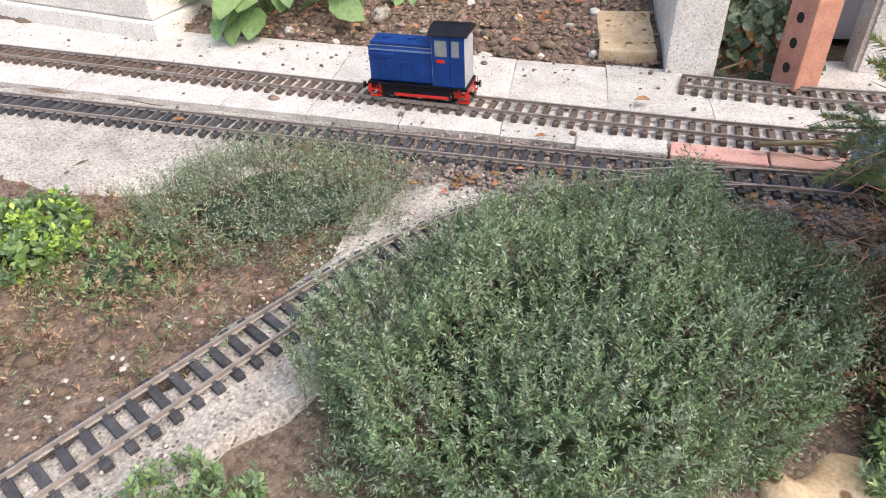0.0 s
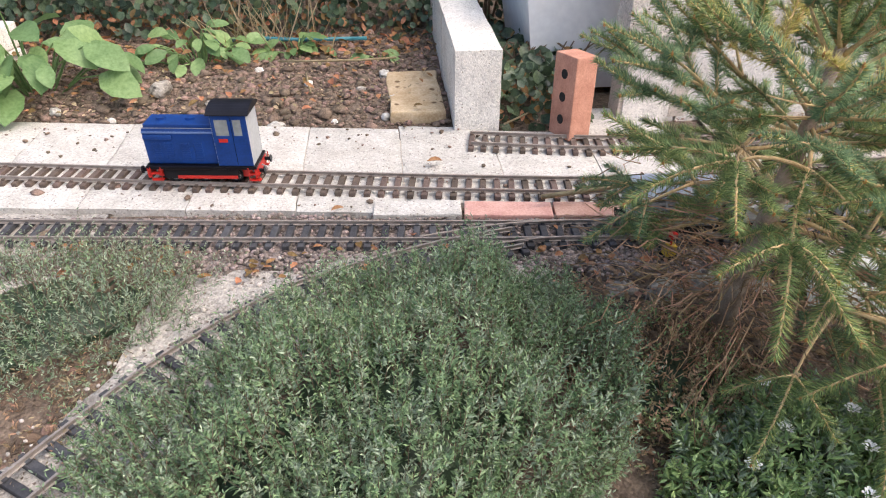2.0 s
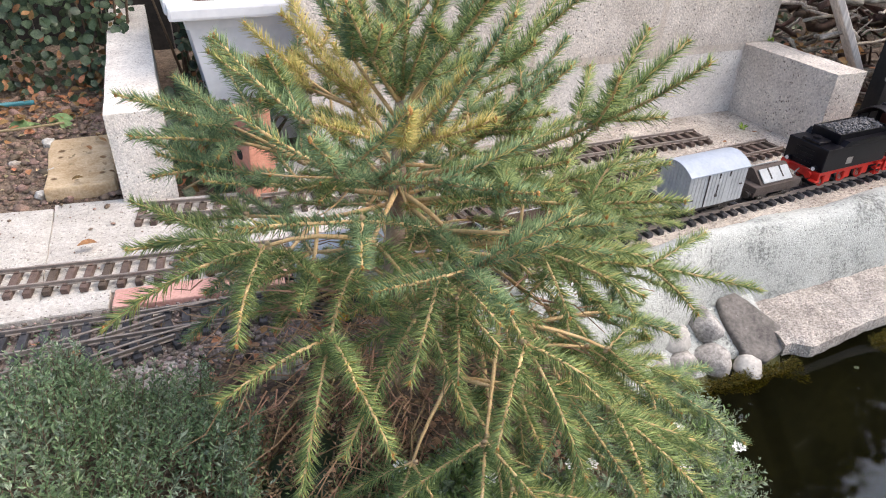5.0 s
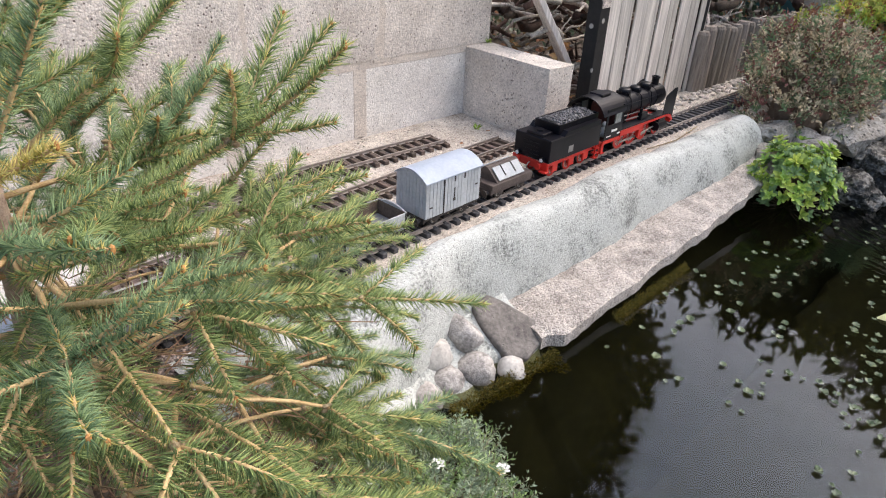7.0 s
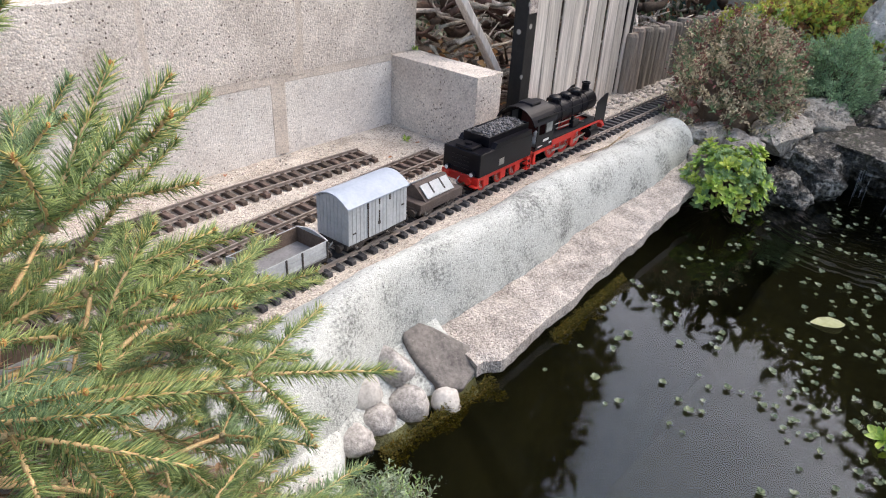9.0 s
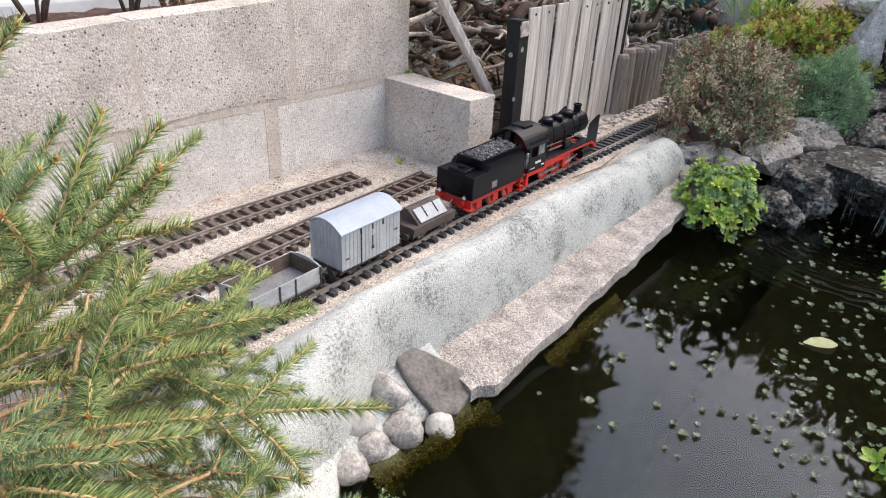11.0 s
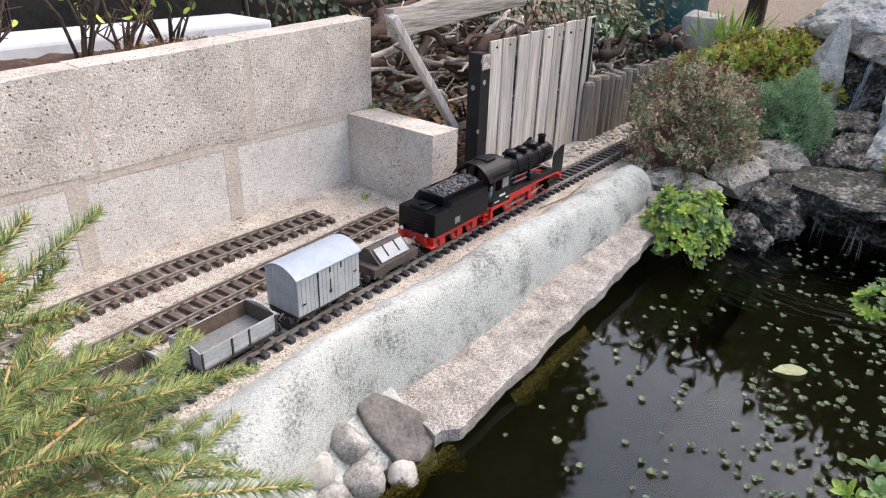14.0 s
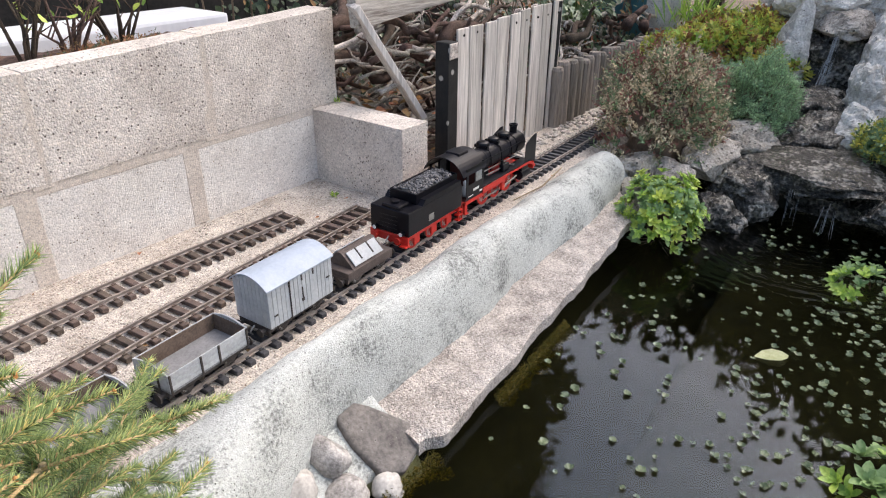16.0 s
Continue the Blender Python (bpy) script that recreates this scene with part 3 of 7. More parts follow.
def build_woodpile():
    rnd = random.Random(4)
    for i in range(270):
        far = rnd.random() < 0.36
        x = rnd.uniform(2.42, 3.2) if not far else rnd.uniform(3.15, 4.8)
        y = rnd.uniform(1.76, 2.3)
        z = rnd.uniform(0.03, 0.55 if not far else 0.40) * (0.7 + 0.5 * (y - 1.7))
        a = rnd.uniform(-0.7, 0.7)
        L = rnd.uniform(0.15, 0.42)
        d = Vector((math.cos(a), math.sin(a) * 0.6, rnd.uniform(-0.35, 0.35))) * L
        bm = bmesh.new()
        r = rnd.uniform(0.004, 0.014) if i % 6 else rnd.uniform(0.018, 0.032)
        c = Vector((x, y, z + r))
        branch(bm, c - d / 2, c + d / 2, r, i * 1.7, 0.30, 8)
        for k in range(rnd.choice((0, 1, 2))):
            t = rnd.uniform(-0.3, 0.3)
            e = c + d * t
            branch(bm, e, e + Vector((rnd.uniform(-0.1, 0.1), rnd.uniform(-0.06, 0.06), rnd.uniform(-0.05, 0.1))), r * 0.5, i + 60 + k, 0.2, 6)
        o = part("dead_branch", bm, "driftwood" if i % 2 else "bark_gap_dark", smooth=True)
        tagged(o, "bleached dead branch on the wood pile" if i % 3 else "dark rotting branch on the wood pile", "branch", "wood pile branches")
    bm = bmesh.new()
    board(bm, 0.085, 0.74, 0.04, 4)
    for v in bm.verts:
        v.co += Vector((0.010 * noise.noise(v.co * 9), 0.012 * noise.noise(v.co * 7 + Vector((3, 0, 0))), 0))
    o = part("timber_beam", bm, "timber")
    along = Vector((0.70, 0.03, 0.055)).normalized()
    side = along.cross(Vector((0, 0, 1))).normalized()
    rise = side.cross(along)
    o.matrix_world = Matrix.Translation((2.30, 1.80, 0.475)) @ Matrix((rise, -side, along)).transposed().to_4x4()
    tagged(o, "cracked weathered timber lying across the wood pile", "timber")
    bm = board(bmesh.new(), 0.08, 0.42, 0.02, 9)
    o = part("leaning_plank", bm, "old_wood")
    o.matrix_world = look((2.49, 1.71, 0.19), (2.31, 1.80, 0.52)) @ pose(-0.04, 0, 0, 180, 0, 0)
    tagged(o, "grey plank leaning against the wood pile", "plank")


build_woodpile()

# boards added as black shade behind, the trough and the mound they stand on
backdrop = thing("wall_shed", "near-black boarded backdrop added for the dark shade behind the bed", "wall", kind="structure")
bm = bmesh.new()
box(bm, 0, 0.255, 0, 0.025, -0.05, 1.5, 0.003)
first = part("board", bm, "dark", backdrop)
first.matrix_basis = pose(-3.0, 3.3, 0)
for k in range(1, 30):
    b = new("board", first.data)
    b.parent = backdrop
    b.matrix_basis = pose(-3.0 + 0.26 * k, 3.3 + 0.006 * (k % 2), 0)


def build_trough():
    t = thing("planting_trough", "long white plastic trough of bark compost behind the wall", "trough", pose(0.44, 2.03, 0.0, 0, 0, 3.2))
    bm = bmesh.new()
    L, W, H = 1.85, 0.55, 0.40
    box(bm, 0, L, 0, W, 0, H)
    for v in bm.verts:
        if v.co.z < 0.01:
            v.co.x += 0.06 if v.co.x < 0.1 else -0.05
            v.co.y += 0.05 if v.co.y < 0.1 else -0.05
    top = max(bm.faces, key=lambda f: f.calc_center_median().z)
    bmesh.ops.inset_region(bm, faces=[top], thickness=0.02)
    bmesh.ops.translate(bm, verts=top.verts[:], vec=(0, 0, -0.05))
    part("tub", bm, "white_plastic", t)
    for (a, b, c, d) in ((-0.04, L + 0.03, -0.045, 0.03), (-0.04, L + 0.03, W - 0.03, W + 0.05), (-0.045, 0.03, 0.032, W - 0.032), (L - 0.03, L + 0.035, 0.032, W - 0.032)):
        bm = bmesh.new()
        box(bm, a, b, c, d, H - 0.02, H + 0.015, 0.008)
        part("rim", bm, "white_plastic", t)
    bm = bmesh.new()
    bmesh.ops.create_grid(bm, x_segments=90, y_segments=20, size=0.5)
    for v in bm.verts:
        x, y = (v.co.x + 0.5) * (L - 0.05) + 0.025, (v.co.y + 0.5) * 0.26 + 0.025
        v.co = Vector((x, y, H - 0.03 + 0.075 * smoothstep(0.35, 0.6, x) * math.sin(math.pi * (y / 0.34)) ** 0.5 + 0.016 * noise.noise((x * 24, y * 24, 0))))
    part("compost", bm, "bark_gap_dark", t, "dark bark chips", smooth=False)
    bm = bmesh.new()
    box(bm, 0.30, L - 0.02, 0.26, W - 0.035, H - 0.03, H + 0.075, 0.012)
    part("lid", bm, "white_plastic", t, "raised white lid")


build_trough()


# ---- cement roll, ledge and pond ----
def build_roll():
    xs = np.arange(0.86, 3.02, 0.02)
    prof = 26
    verts, faces = [], []
    for x in xs:
        s = (x - 1.6) * 0.085
        end = smoothstep(3.03, 2.93, x)
        lowl = smoothstep(1.1, 1.5, x)
        y_in, y_out = 1.235 + s * 0.9, 1.098 + 0.035 * (x - 1.68) + 0.008 * math.sin(x * 9)
        y_out -= 0.10 * (1 - lowl)
        top = (0.045 + 0.012 * noise.noise((x * 2.5, 0, 0))) * end - 0.03 * (1 - lowl)
        bot = -0.15
        for i in range(prof):
            t = i / (prof - 1)
            y = y_in + (y_out - y_in) * t
            if t < 0.5:
                z = -0.008 + (top + 0.008) * math.sin(math.pi * t)
            else:
                u = (t - 0.5) / 0.5
                z = bot + (top - bot) * (1 - u ** 2.6) ** 0.62
            r = 0.007 * noise.noise((x * 7, y * 12, 1)) + 0.003 * noise.noise((x * 25, y * 25, 4))
            verts.append((x, y + r, z + r))
    for j in range(len(xs) - 1):
        for i in range(prof - 1):
            faces.append((j * prof + i, j * prof + i + 1, (j + 1) * prof + i + 1, (j + 1) * prof + i))
    o = raw("cement_bank", verts, faces, "whitewash", smooth=True)
    tagged(o, "rounded whitewashed cement bank with dark lichen specks", "bank", kind="structure")
    bm = bmesh.new()
    n, k = 130, 9
    g = []
    for j in range(n):
        u = j / (n - 1)
        x = 1.592 + (2.90 - 1.592) * u
        lo = 0.938 + (x - 1.6) * 0.088 + 0.014 * noise.noise((x * 8, 0, 0)) + 0.004 * noise.noise((x * 24, 0, 4)) + 0.03 * smoothstep(1.65, 1.605, x)
        hi = 1.135 + (x - 1.6) * 0.05
        row = []
        for i in range(k):
            t = i / (k - 1)
            xx = x + 0.012 * t * smoothstep(1.8, 1.585, x)
            z = -0.152 + 0.06 * (x - 1.6) * 0.95 + 0.012 * t + 0.006 * noise.noise((x * 18, t * 4, 2)) + 0.004 * noise.noise((x * 44, t * 9, 5))
            if i == 0:
                z -= 0.008
            row.append(bm.verts.new((xx, lo + (hi - lo) * t, z)))
        g.append(row)
    for j in range(n - 1):
        for i in range(k - 1):
            bm.faces.new((g[j][i], g[j + 1][i], g[j + 1][i + 1], g[j][i + 1]))
    ex = bmesh.ops.extrude_face_region(bm, geom=bm.faces[:])
    bmesh.ops.translate(bm, verts=[v for v in ex["geom"] if isinstance(v, bmesh.types.BMVert)], vec=(0, 0, -0.032))
    bmesh.ops.recalc_face_normals(bm, faces=bm.faces[:])
    o = part("stone_ledge", bm, "ledge", smooth=False)
    tagged(o, "long pinkish rough concrete coping slab at the water's edge", "coping", kind="structure")


build_roll()


def build_water():
    m = bpy.data.materials.new("pond_water")
    m.use_nodes = True
    n, l = m.node_tree.nodes, m.node_tree.links
    b = n["Principled BSDF"]
    b.inputs["Base Color"].default_value = (0.20, 0.20, 0.075, 1)
    b.inputs["Roughness"].default_value, b.inputs["IOR"].default_value = 0.03, 1.33
    b.inputs["Transmission Weight"].default_value = 1.0
    b.inputs["Specular IOR Level"].default_value = 0.5
    # the tint puts the blue of the mirrored sky into the reflection
    b.inputs["Specular Tint"].default_value = (0.55, 0.72, 1.0, 1)
    geo = n.new("ShaderNodeNewGeometry")
    a = n.new("ShaderNodeTexNoise")
    a.inputs["Scale"].default_value, a.inputs["Detail"].default_value = 9, 2
    l.new(geo.outputs["Position"], a.inputs["Vector"])
    # rings spreading from where the fall meets the pond
    w = n.new("ShaderNodeTexWave")
    w.wave_type, w.rings_direction = "RINGS", "SPHERICAL"
    w.inputs["Scale"].default_value, w.inputs["Distortion"].default_value, w.inputs["Detail"].default_value = 8.0, 7.0, 3.0
    mp = n.new("ShaderNodeMapping")
    mp.inputs["Location"].default_value = (-3.25, -0.62, 0.2)
    l.new(geo.outputs["Position"], mp.inputs["Vector"]), l.new(mp.outputs[0], w.inputs["Vector"])
    dist = n.new("ShaderNodeVectorMath")
    dist.operation = "LENGTH"
    l.new(mp.outputs[0], dist.inputs[0])
    fade = n.new("ShaderNodeMapRange")
    fade.inputs["From Min"].default_value, fade.inputs["From Max"].default_value = 0.05, 0.65
    fade.inputs["To Min"].default_value, fade.inputs["To Max"].default_value = 1.0, 0.0
    l.new(dist.outputs["Value"], fade.inputs["Value"])
    mul = n.new("ShaderNodeMath")
    mul.operation = "MULTIPLY"
    l.new(w.outputs["Fac"], mul.inputs[0]), l.new(fade.outputs[0], mul.inputs[1])
    add = n.new("ShaderNodeMath")
    add.operation = "MULTIPLY_ADD"
    add.inputs[1].default_value = 0.03
    l.new(a.outputs[0], add.inputs[0]), l.new(mul.outputs[0], add.inputs[2])
    bp = n.new("ShaderNodeBump")
    bp.inputs["Strength"].default_value, bp.inputs["Distance"].default_value = 0.28, 0.006
    l.new(add.outputs[0], bp.inputs["Height"]), l.new(bp.outputs[0], b.inputs["Normal"])
    M["water"] = m
    xs, ys = np.arange(0.7, 3.75, 0.1), np.arange(-2.0, 1.25, 0.1)
    k = len(ys)
    o = raw("pond", [(x, y, WATER) for x in xs for y in ys], [(j * k + i, (j + 1) * k + i, (j + 1) * k + i + 1, j * k + i + 1) for j in range(len(xs) - 1) for i in range(k - 1)], "water", smooth=True)
    o.visible_shadow = False
    tagged(o, "still dark greenish garden pond water with small ripples", "water", kind="structure")


build_water()


def stone(name, label, material, c, size, seed, rot=0, rough=0.22, flat=0.0, cat="stone", group=""):
    bm = bmesh.new()
    lump(bm, (0, 0, 0), size, seed, rough, 3, flat)
    o = part(name, bm, material, smooth=True)
    o.matrix_world = pose(*c, 0, 0, rot)
    return tagged(o, label, cat, group)


def wedge_stone():
    bm = bmesh.new()
    pts = [(-0.052, -0.060), (-0.012, -0.088), (0.050, -0.072), (0.072, -0.022), (0.030, 0.060), (-0.006, 0.108), (-0.040, 0.092), (-0.058, 0.020)]
    vs = [bm.verts.new((x, y, 0.0)) for x, y in pts]
    f = bm.faces.new(vs)
    ex = bmesh.ops.extrude_face_region(bm, geom=[f])
    up = [v for v in ex["geom"] if isinstance(v, bmesh.types.BMVert)]
    bmesh.ops.translate(bm, verts=up, vec=(0, 0, 0.05))
    bmesh.ops.recalc_face_normals(bm, faces=bm.faces[:])
    bmesh.ops.bevel(bm, geom=bm.edges[:], offset=0.009, segments=3, affect="EDGES", profile=0.6)
    o = part("wedge_stone", bm, "brown_stone", smooth=True)
    o.matrix_world = pose(1.553, 1.056, -0.185, 29, -6, 0)
    tagged(o, "smooth dark brown wedge-shaped stone leaning on the bank", "stone", "cobbles at the pond edge")


wedge_stone()
cobbles = ((1.462, 1.075, -0.135, 0.036, 0.066, 0.046, "grey_rock"), (1.452, 1.000, -0.185, 0.047, 0.046, 0.046, "grey_rock"), (1.525, 0.962, -0.195, 0.037, 0.035, 0.034, "white_rock"),
           (1.372, 1.080, -0.150, 0.060, 0.056, 0.048, "white_rock"), (1.296, 1.075, -0.165, 0.060, 0.054, 0.046, "white_rock"), (1.225, 1.010, -0.185, 0.058, 0.050, 0.044, "white_rock"),
           (1.215, 1.110, -0.125, 0.058, 0.050, 0.042, "white_rock"), (1.385, 1.010, -0.190, 0.044, 0.042, 0.038, "grey_rock"), (1.310, 1.005, -0.190, 0.048, 0.040, 0.038, "grey_rock"),
           (1.140, 1.050, -0.120, 0.056, 0.050, 0.042, "grey_rock"), (1.160, 0.940, -0.170, 0.056, 0.048, 0.042, "white_rock"), (1.080, 0.970, -0.120, 0.056, 0.048, 0.042, "white_rock"),
           (1.100, 0.870, -0.160, 0.052, 0.048, 0.040, "grey_rock"), (1.300, 1.140, -0.095, 0.040, 0.036, 0.030, "white_rock"), (1.140, 1.150, -0.070, 0.046, 0.040, 0.032, "white_rock"))
for i, (x, y, z, a, b, c, m) in enumerate(cobbles):
    stone("cobble", "rounded pale grey cobble bedded at the pond edge" if m == "white_rock" else "rounded mottled grey cobble at the pond edge", "cobble_pale" if m == "white_rock" else "cobble_grey", (x - 0.026, y + 0.004, z - 0.006), (a * 0.92, b * 0.92, c * 0.92), i + 2, i * 37 if i else 12, 0.2, group="cobbles at the pond edge")
sheet("cement_bed", "rough whitish cement that holds the cobbles", "cement", "whitewash", lambda x: 0.975 - 0.16 * smoothstep(1.30, 1.06, x) + 0.02 * math.sin(x * 31), lambda x: 1.15, lambda x, y: -0.128 - (1.09 - y) * 0.62 + 0.09 * smoothstep(1.35, 1.1, x), step=0.012, rough=0.012, x0=0.92, x1=1.61, thick=0.05, seed=5)


# ---- plants ----
def leafmat(name, c1, c2, piece=0.3, rough=0.55, scale=40, through_light=0.28):
    m = mat(name, c1, c2, scale, rough, 0.0, piece=piece, island=True)
    b = m.node_tree.nodes["Principled BSDF"]
    b.inputs["Subsurface Weight"].default_value = 0.0
    t = m.node_tree.nodes.new("ShaderNodeBsdfTranslucent")
    mx = m.node_tree.nodes.new("ShaderNodeMixShader")
    mx.inputs[0].default_value = through_light
    l = m.node_tree.links
    src = b.inputs["Base Color"].links[0].from_socket
    l.new(src, t.inputs["Color"])
    l.new(b.outputs[0], mx.inputs[1]), l.new(t.outputs[0], mx.inputs[2])
    l.new(mx.outputs[0], m.node_tree.nodes["Material Output"].inputs["Surface"])
    return m


M["shrub_leaf"] = leafmat("grey_green_leaf", (0.110, 0.200, 0.088), (0.320, 0.460, 0.250), 0.38)
M["shrub_grey"] = leafmat("silvery_leaf", (0.165, 0.230, 0.155), (0.440, 0.540, 0.380), 0.42)
M["needle"] = leafmat("spruce_needle", (0.160, 0.260, 0.085), (0.41, 0.525, 0.21), 0.5, 0.42, 40, 0.36)
M["needle_new"] = leafmat("young_needle", (0.56, 0.50, 0.13), (0.78, 0.70, 0.30), 0.3, 0.45, 40, 0.4)
M["needle_blue"] = leafmat("bluish_needle", (0.145, 0.265, 0.125), (0.40, 0.545, 0.28), 0.42, 0.42, 40, 0.38)
M["dead_needle"] = leafmat("dead_twig", (0.25, 0.15, 0.09), (0.58, 0.39, 0.24), 0.4, 0.8)
M["twig"] = mat("tan_twig", (0.46, 0.29, 0.12), (0.78, 0.58, 0.32), 60, 0.7, 0.4)
M["trunk"] = mat("spruce_bark", (0.27, 0.19, 0.14), (0.52, 0.41, 0.32), 50, 0.9, 0.8)
M["bud"] = mat("orange_bud", (0.42, 0.17, 0.05), (0.62, 0.32, 0.11), 60, 0.7, 0.3)
M["stem"] = mat("brown_stem_and_shade", (0.10, 0.065, 0.045), (0.22, 0.16, 0.11), 60, 0.85, 0.3)
M["broad_leaf"] = leafmat("broad_green_leaf", (0.130, 0.238, 0.076), (0.292, 0.432, 0.184), 0.25, 0.5, 12)
M["tuft_leaf"] = leafmat("fresh_green_leaf", (0.17, 0.29, 0.10), (0.40, 0.55, 0.25), 0.35, 0.5, 20)
M["lime_leaf"] = leafmat("yellow_green_young_leaf", (0.30, 0.42, 0.06), (0.60, 0.70, 0.16), 0.35, 0.45, 25)
M["bright_leaf"] = leafmat("bright_green_leaf", (0.227, 0.408, 0.076), (0.574, 0.755, 0.166), 0.4, 0.4, 25)
M["ivy"] = leafmat("ivy_and_shrub_shade", (0.030, 0.056, 0.030), (0.13, 0.19, 0.105), 0.55, 0.35, 25)
M["heather_leaf"] = leafmat("faded_heather", (0.33, 0.27, 0.17), (0.76, 0.70, 0.48), 0.6, 0.8, 25)
M["heather_red"] = leafmat("reddish_heather", (0.180, 0.075, 0.068), (0.360, 0.180, 0.135), 0.4, 0.8, 25)
M["blue_leaf"] = leafmat("blue_green_leaf", (0.24, 0.41, 0.225), (0.48, 0.68, 0.39), 0.3, 0.6, 25)
M["olive_leaf"] = leafmat("yellow_green_leaf", (0.36, 0.40, 0.06), (0.74, 0.72, 0.18), 0.45, 0.5, 20)
M["brown_leaf"] = leafmat("dead_brown_leaf", (0.208, 0.095, 0.038), (0.491, 0.274, 0.123), 0.45, 0.7, 30)
M["straw"] = leafmat("dry_straw", (0.30, 0.22, 0.12), (0.55, 0.45, 0.28), 0.3, 0.7, 30)
M["petal"] = mat("white_petal", (0.78, 0.78, 0.76), (0.9, 0.9, 0.88), 40, 0.6, 0.0)
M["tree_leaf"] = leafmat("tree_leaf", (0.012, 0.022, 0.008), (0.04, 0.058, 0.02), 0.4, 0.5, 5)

RNG = np.random.default_rng(7)


def unit(a):
    return a / np.maximum(np.linalg.norm(a, axis=-1, keepdims=True), 1e-9)


def rand_dirs(n, up=0.0):
    d = RNG.normal(size=(n, 3))
    d = unit(d)
    d[:, 2] += up
    return unit(d)


def leaf_arrays(P, D, L, W, fold=0.25, N=None, curl=0.0):
    """Folded pointed leaves: base P, direction D, lengths L, widths W."""
    n = len(P)
    L, W = np.broadcast_to(L, n)[:, None], np.broadcast_to(W, n)[:, None]
    ref = rand_dirs(n) if N is None else N
    S = unit(np.cross(D, ref))
    U = np.cross(S, D)
    mid = P + D * L * 0.5
    tip = P + D * L - U * L * curl
    a = mid + S * W * 0.5 + U * W * fold
    b = mid - S * W * 0.5 + U * W * fold
    V = np.stack([P, a, tip, b], 1).reshape(-1, 3)
    i = np.arange(n)[:, None] * 4
    F = np.concatenate([i + np.array([0, 1, 2]), i + np.array([0, 2, 3])], 1).reshape(-1, 3)
    return V, F


def oval_arrays(P, D, L, W, fold=0.15, N=None, curl=0.15):
    """Broader leaves with a rounded outline of seven points."""
    n = len(P)
    L, W = np.broadcast_to(L, n)[:, None], np.broadcast_to(W, n)[:, None]
    ref = rand_dirs(n) if N is None else N
    S = unit(np.cross(D, ref))
    U = np.cross(S, D)
    rows = []
    for t, w in ((0.0, 0.06), (0.3, 0.42), (0.62, 0.5), (0.86, 0.3), (1.0, 0.0)):
        c = P + D * L * t - U * L * curl * t * t
        if w == 0.0:
            rows += [c]
        else:
            rows += [c + S * W * w + U * W * w * fold * 2, c, c - S * W * w + U * W * w * fold * 2]
    V = np.stack(rows, 1).reshape(-1, 3)
    k = 13
    fs = []
    for r in range(3):
        o = r * 3
        fs += [(o, o + 3, o + 4), (o, o + 4, o + 1), (o + 1, o + 4, o + 5), (o + 1, o + 5, o + 2)]
    fs += [(9, 12, 10), (10, 12, 11)]
    F = (np.arange(n)[:, None, None] * k + np.array(fs)[None]).reshape(-1, 3)
    return V, F


def needle_arrays(P, D, L, W):
    """Three-sided pointed needles."""
    n = len(P)
    L = np.broadcast_to(L, n)[:, None]
    W = np.broadcast_to(W, n)[:, None]
    S = unit(np.cross(D, rand_dirs(n)))
    U = np.cross(S, D)
    c = P + D * L * 0.12
    V = np.stack([c + S * W * 0.5, c - S * W * 0.25 + U * W * 0.43, c - S * W * 0.25 - U * W * 0.43, P + D * L], 1).reshape(-1, 3)
    F = (np.arange(n)[:, None, None] * 4 + np.array([(0, 1, 3), (1, 2, 3), (2, 0, 3)])[None]).reshape(-1, 3)
    return V, F


def mesh_np(name, V, F, material, parent=None, label=""):
    me = bpy.data.meshes.new(name)
    V, F = np.asarray(V, dtype=np.float32), np.asarray(F, dtype=np.int32)
    k = F.shape[1]
    me.vertices.add(len(V)), me.loops.add(F.size), me.polygons.add(len(F))
    me.vertices.foreach_set("co", V.ravel())
    me.loops.foreach_set("vertex_index", F.ravel())
    me.polygons.foreach_set("loop_start", np.arange(len(F)) * k)
    me.update(calc_edges=True)
    me.materials.append(M[material])
    ob = new(name, me)
    if parent is not None:
        ob.parent = parent
    if label:
        ob["label"] = label
    return ob


def join_arrays(parts):
    V, F, o = [], [], 0
    for v, f in parts:
        V.append(v), F.append(f + o)
        o += len(v)
    return np.concatenate(V), np.concatenate(F)


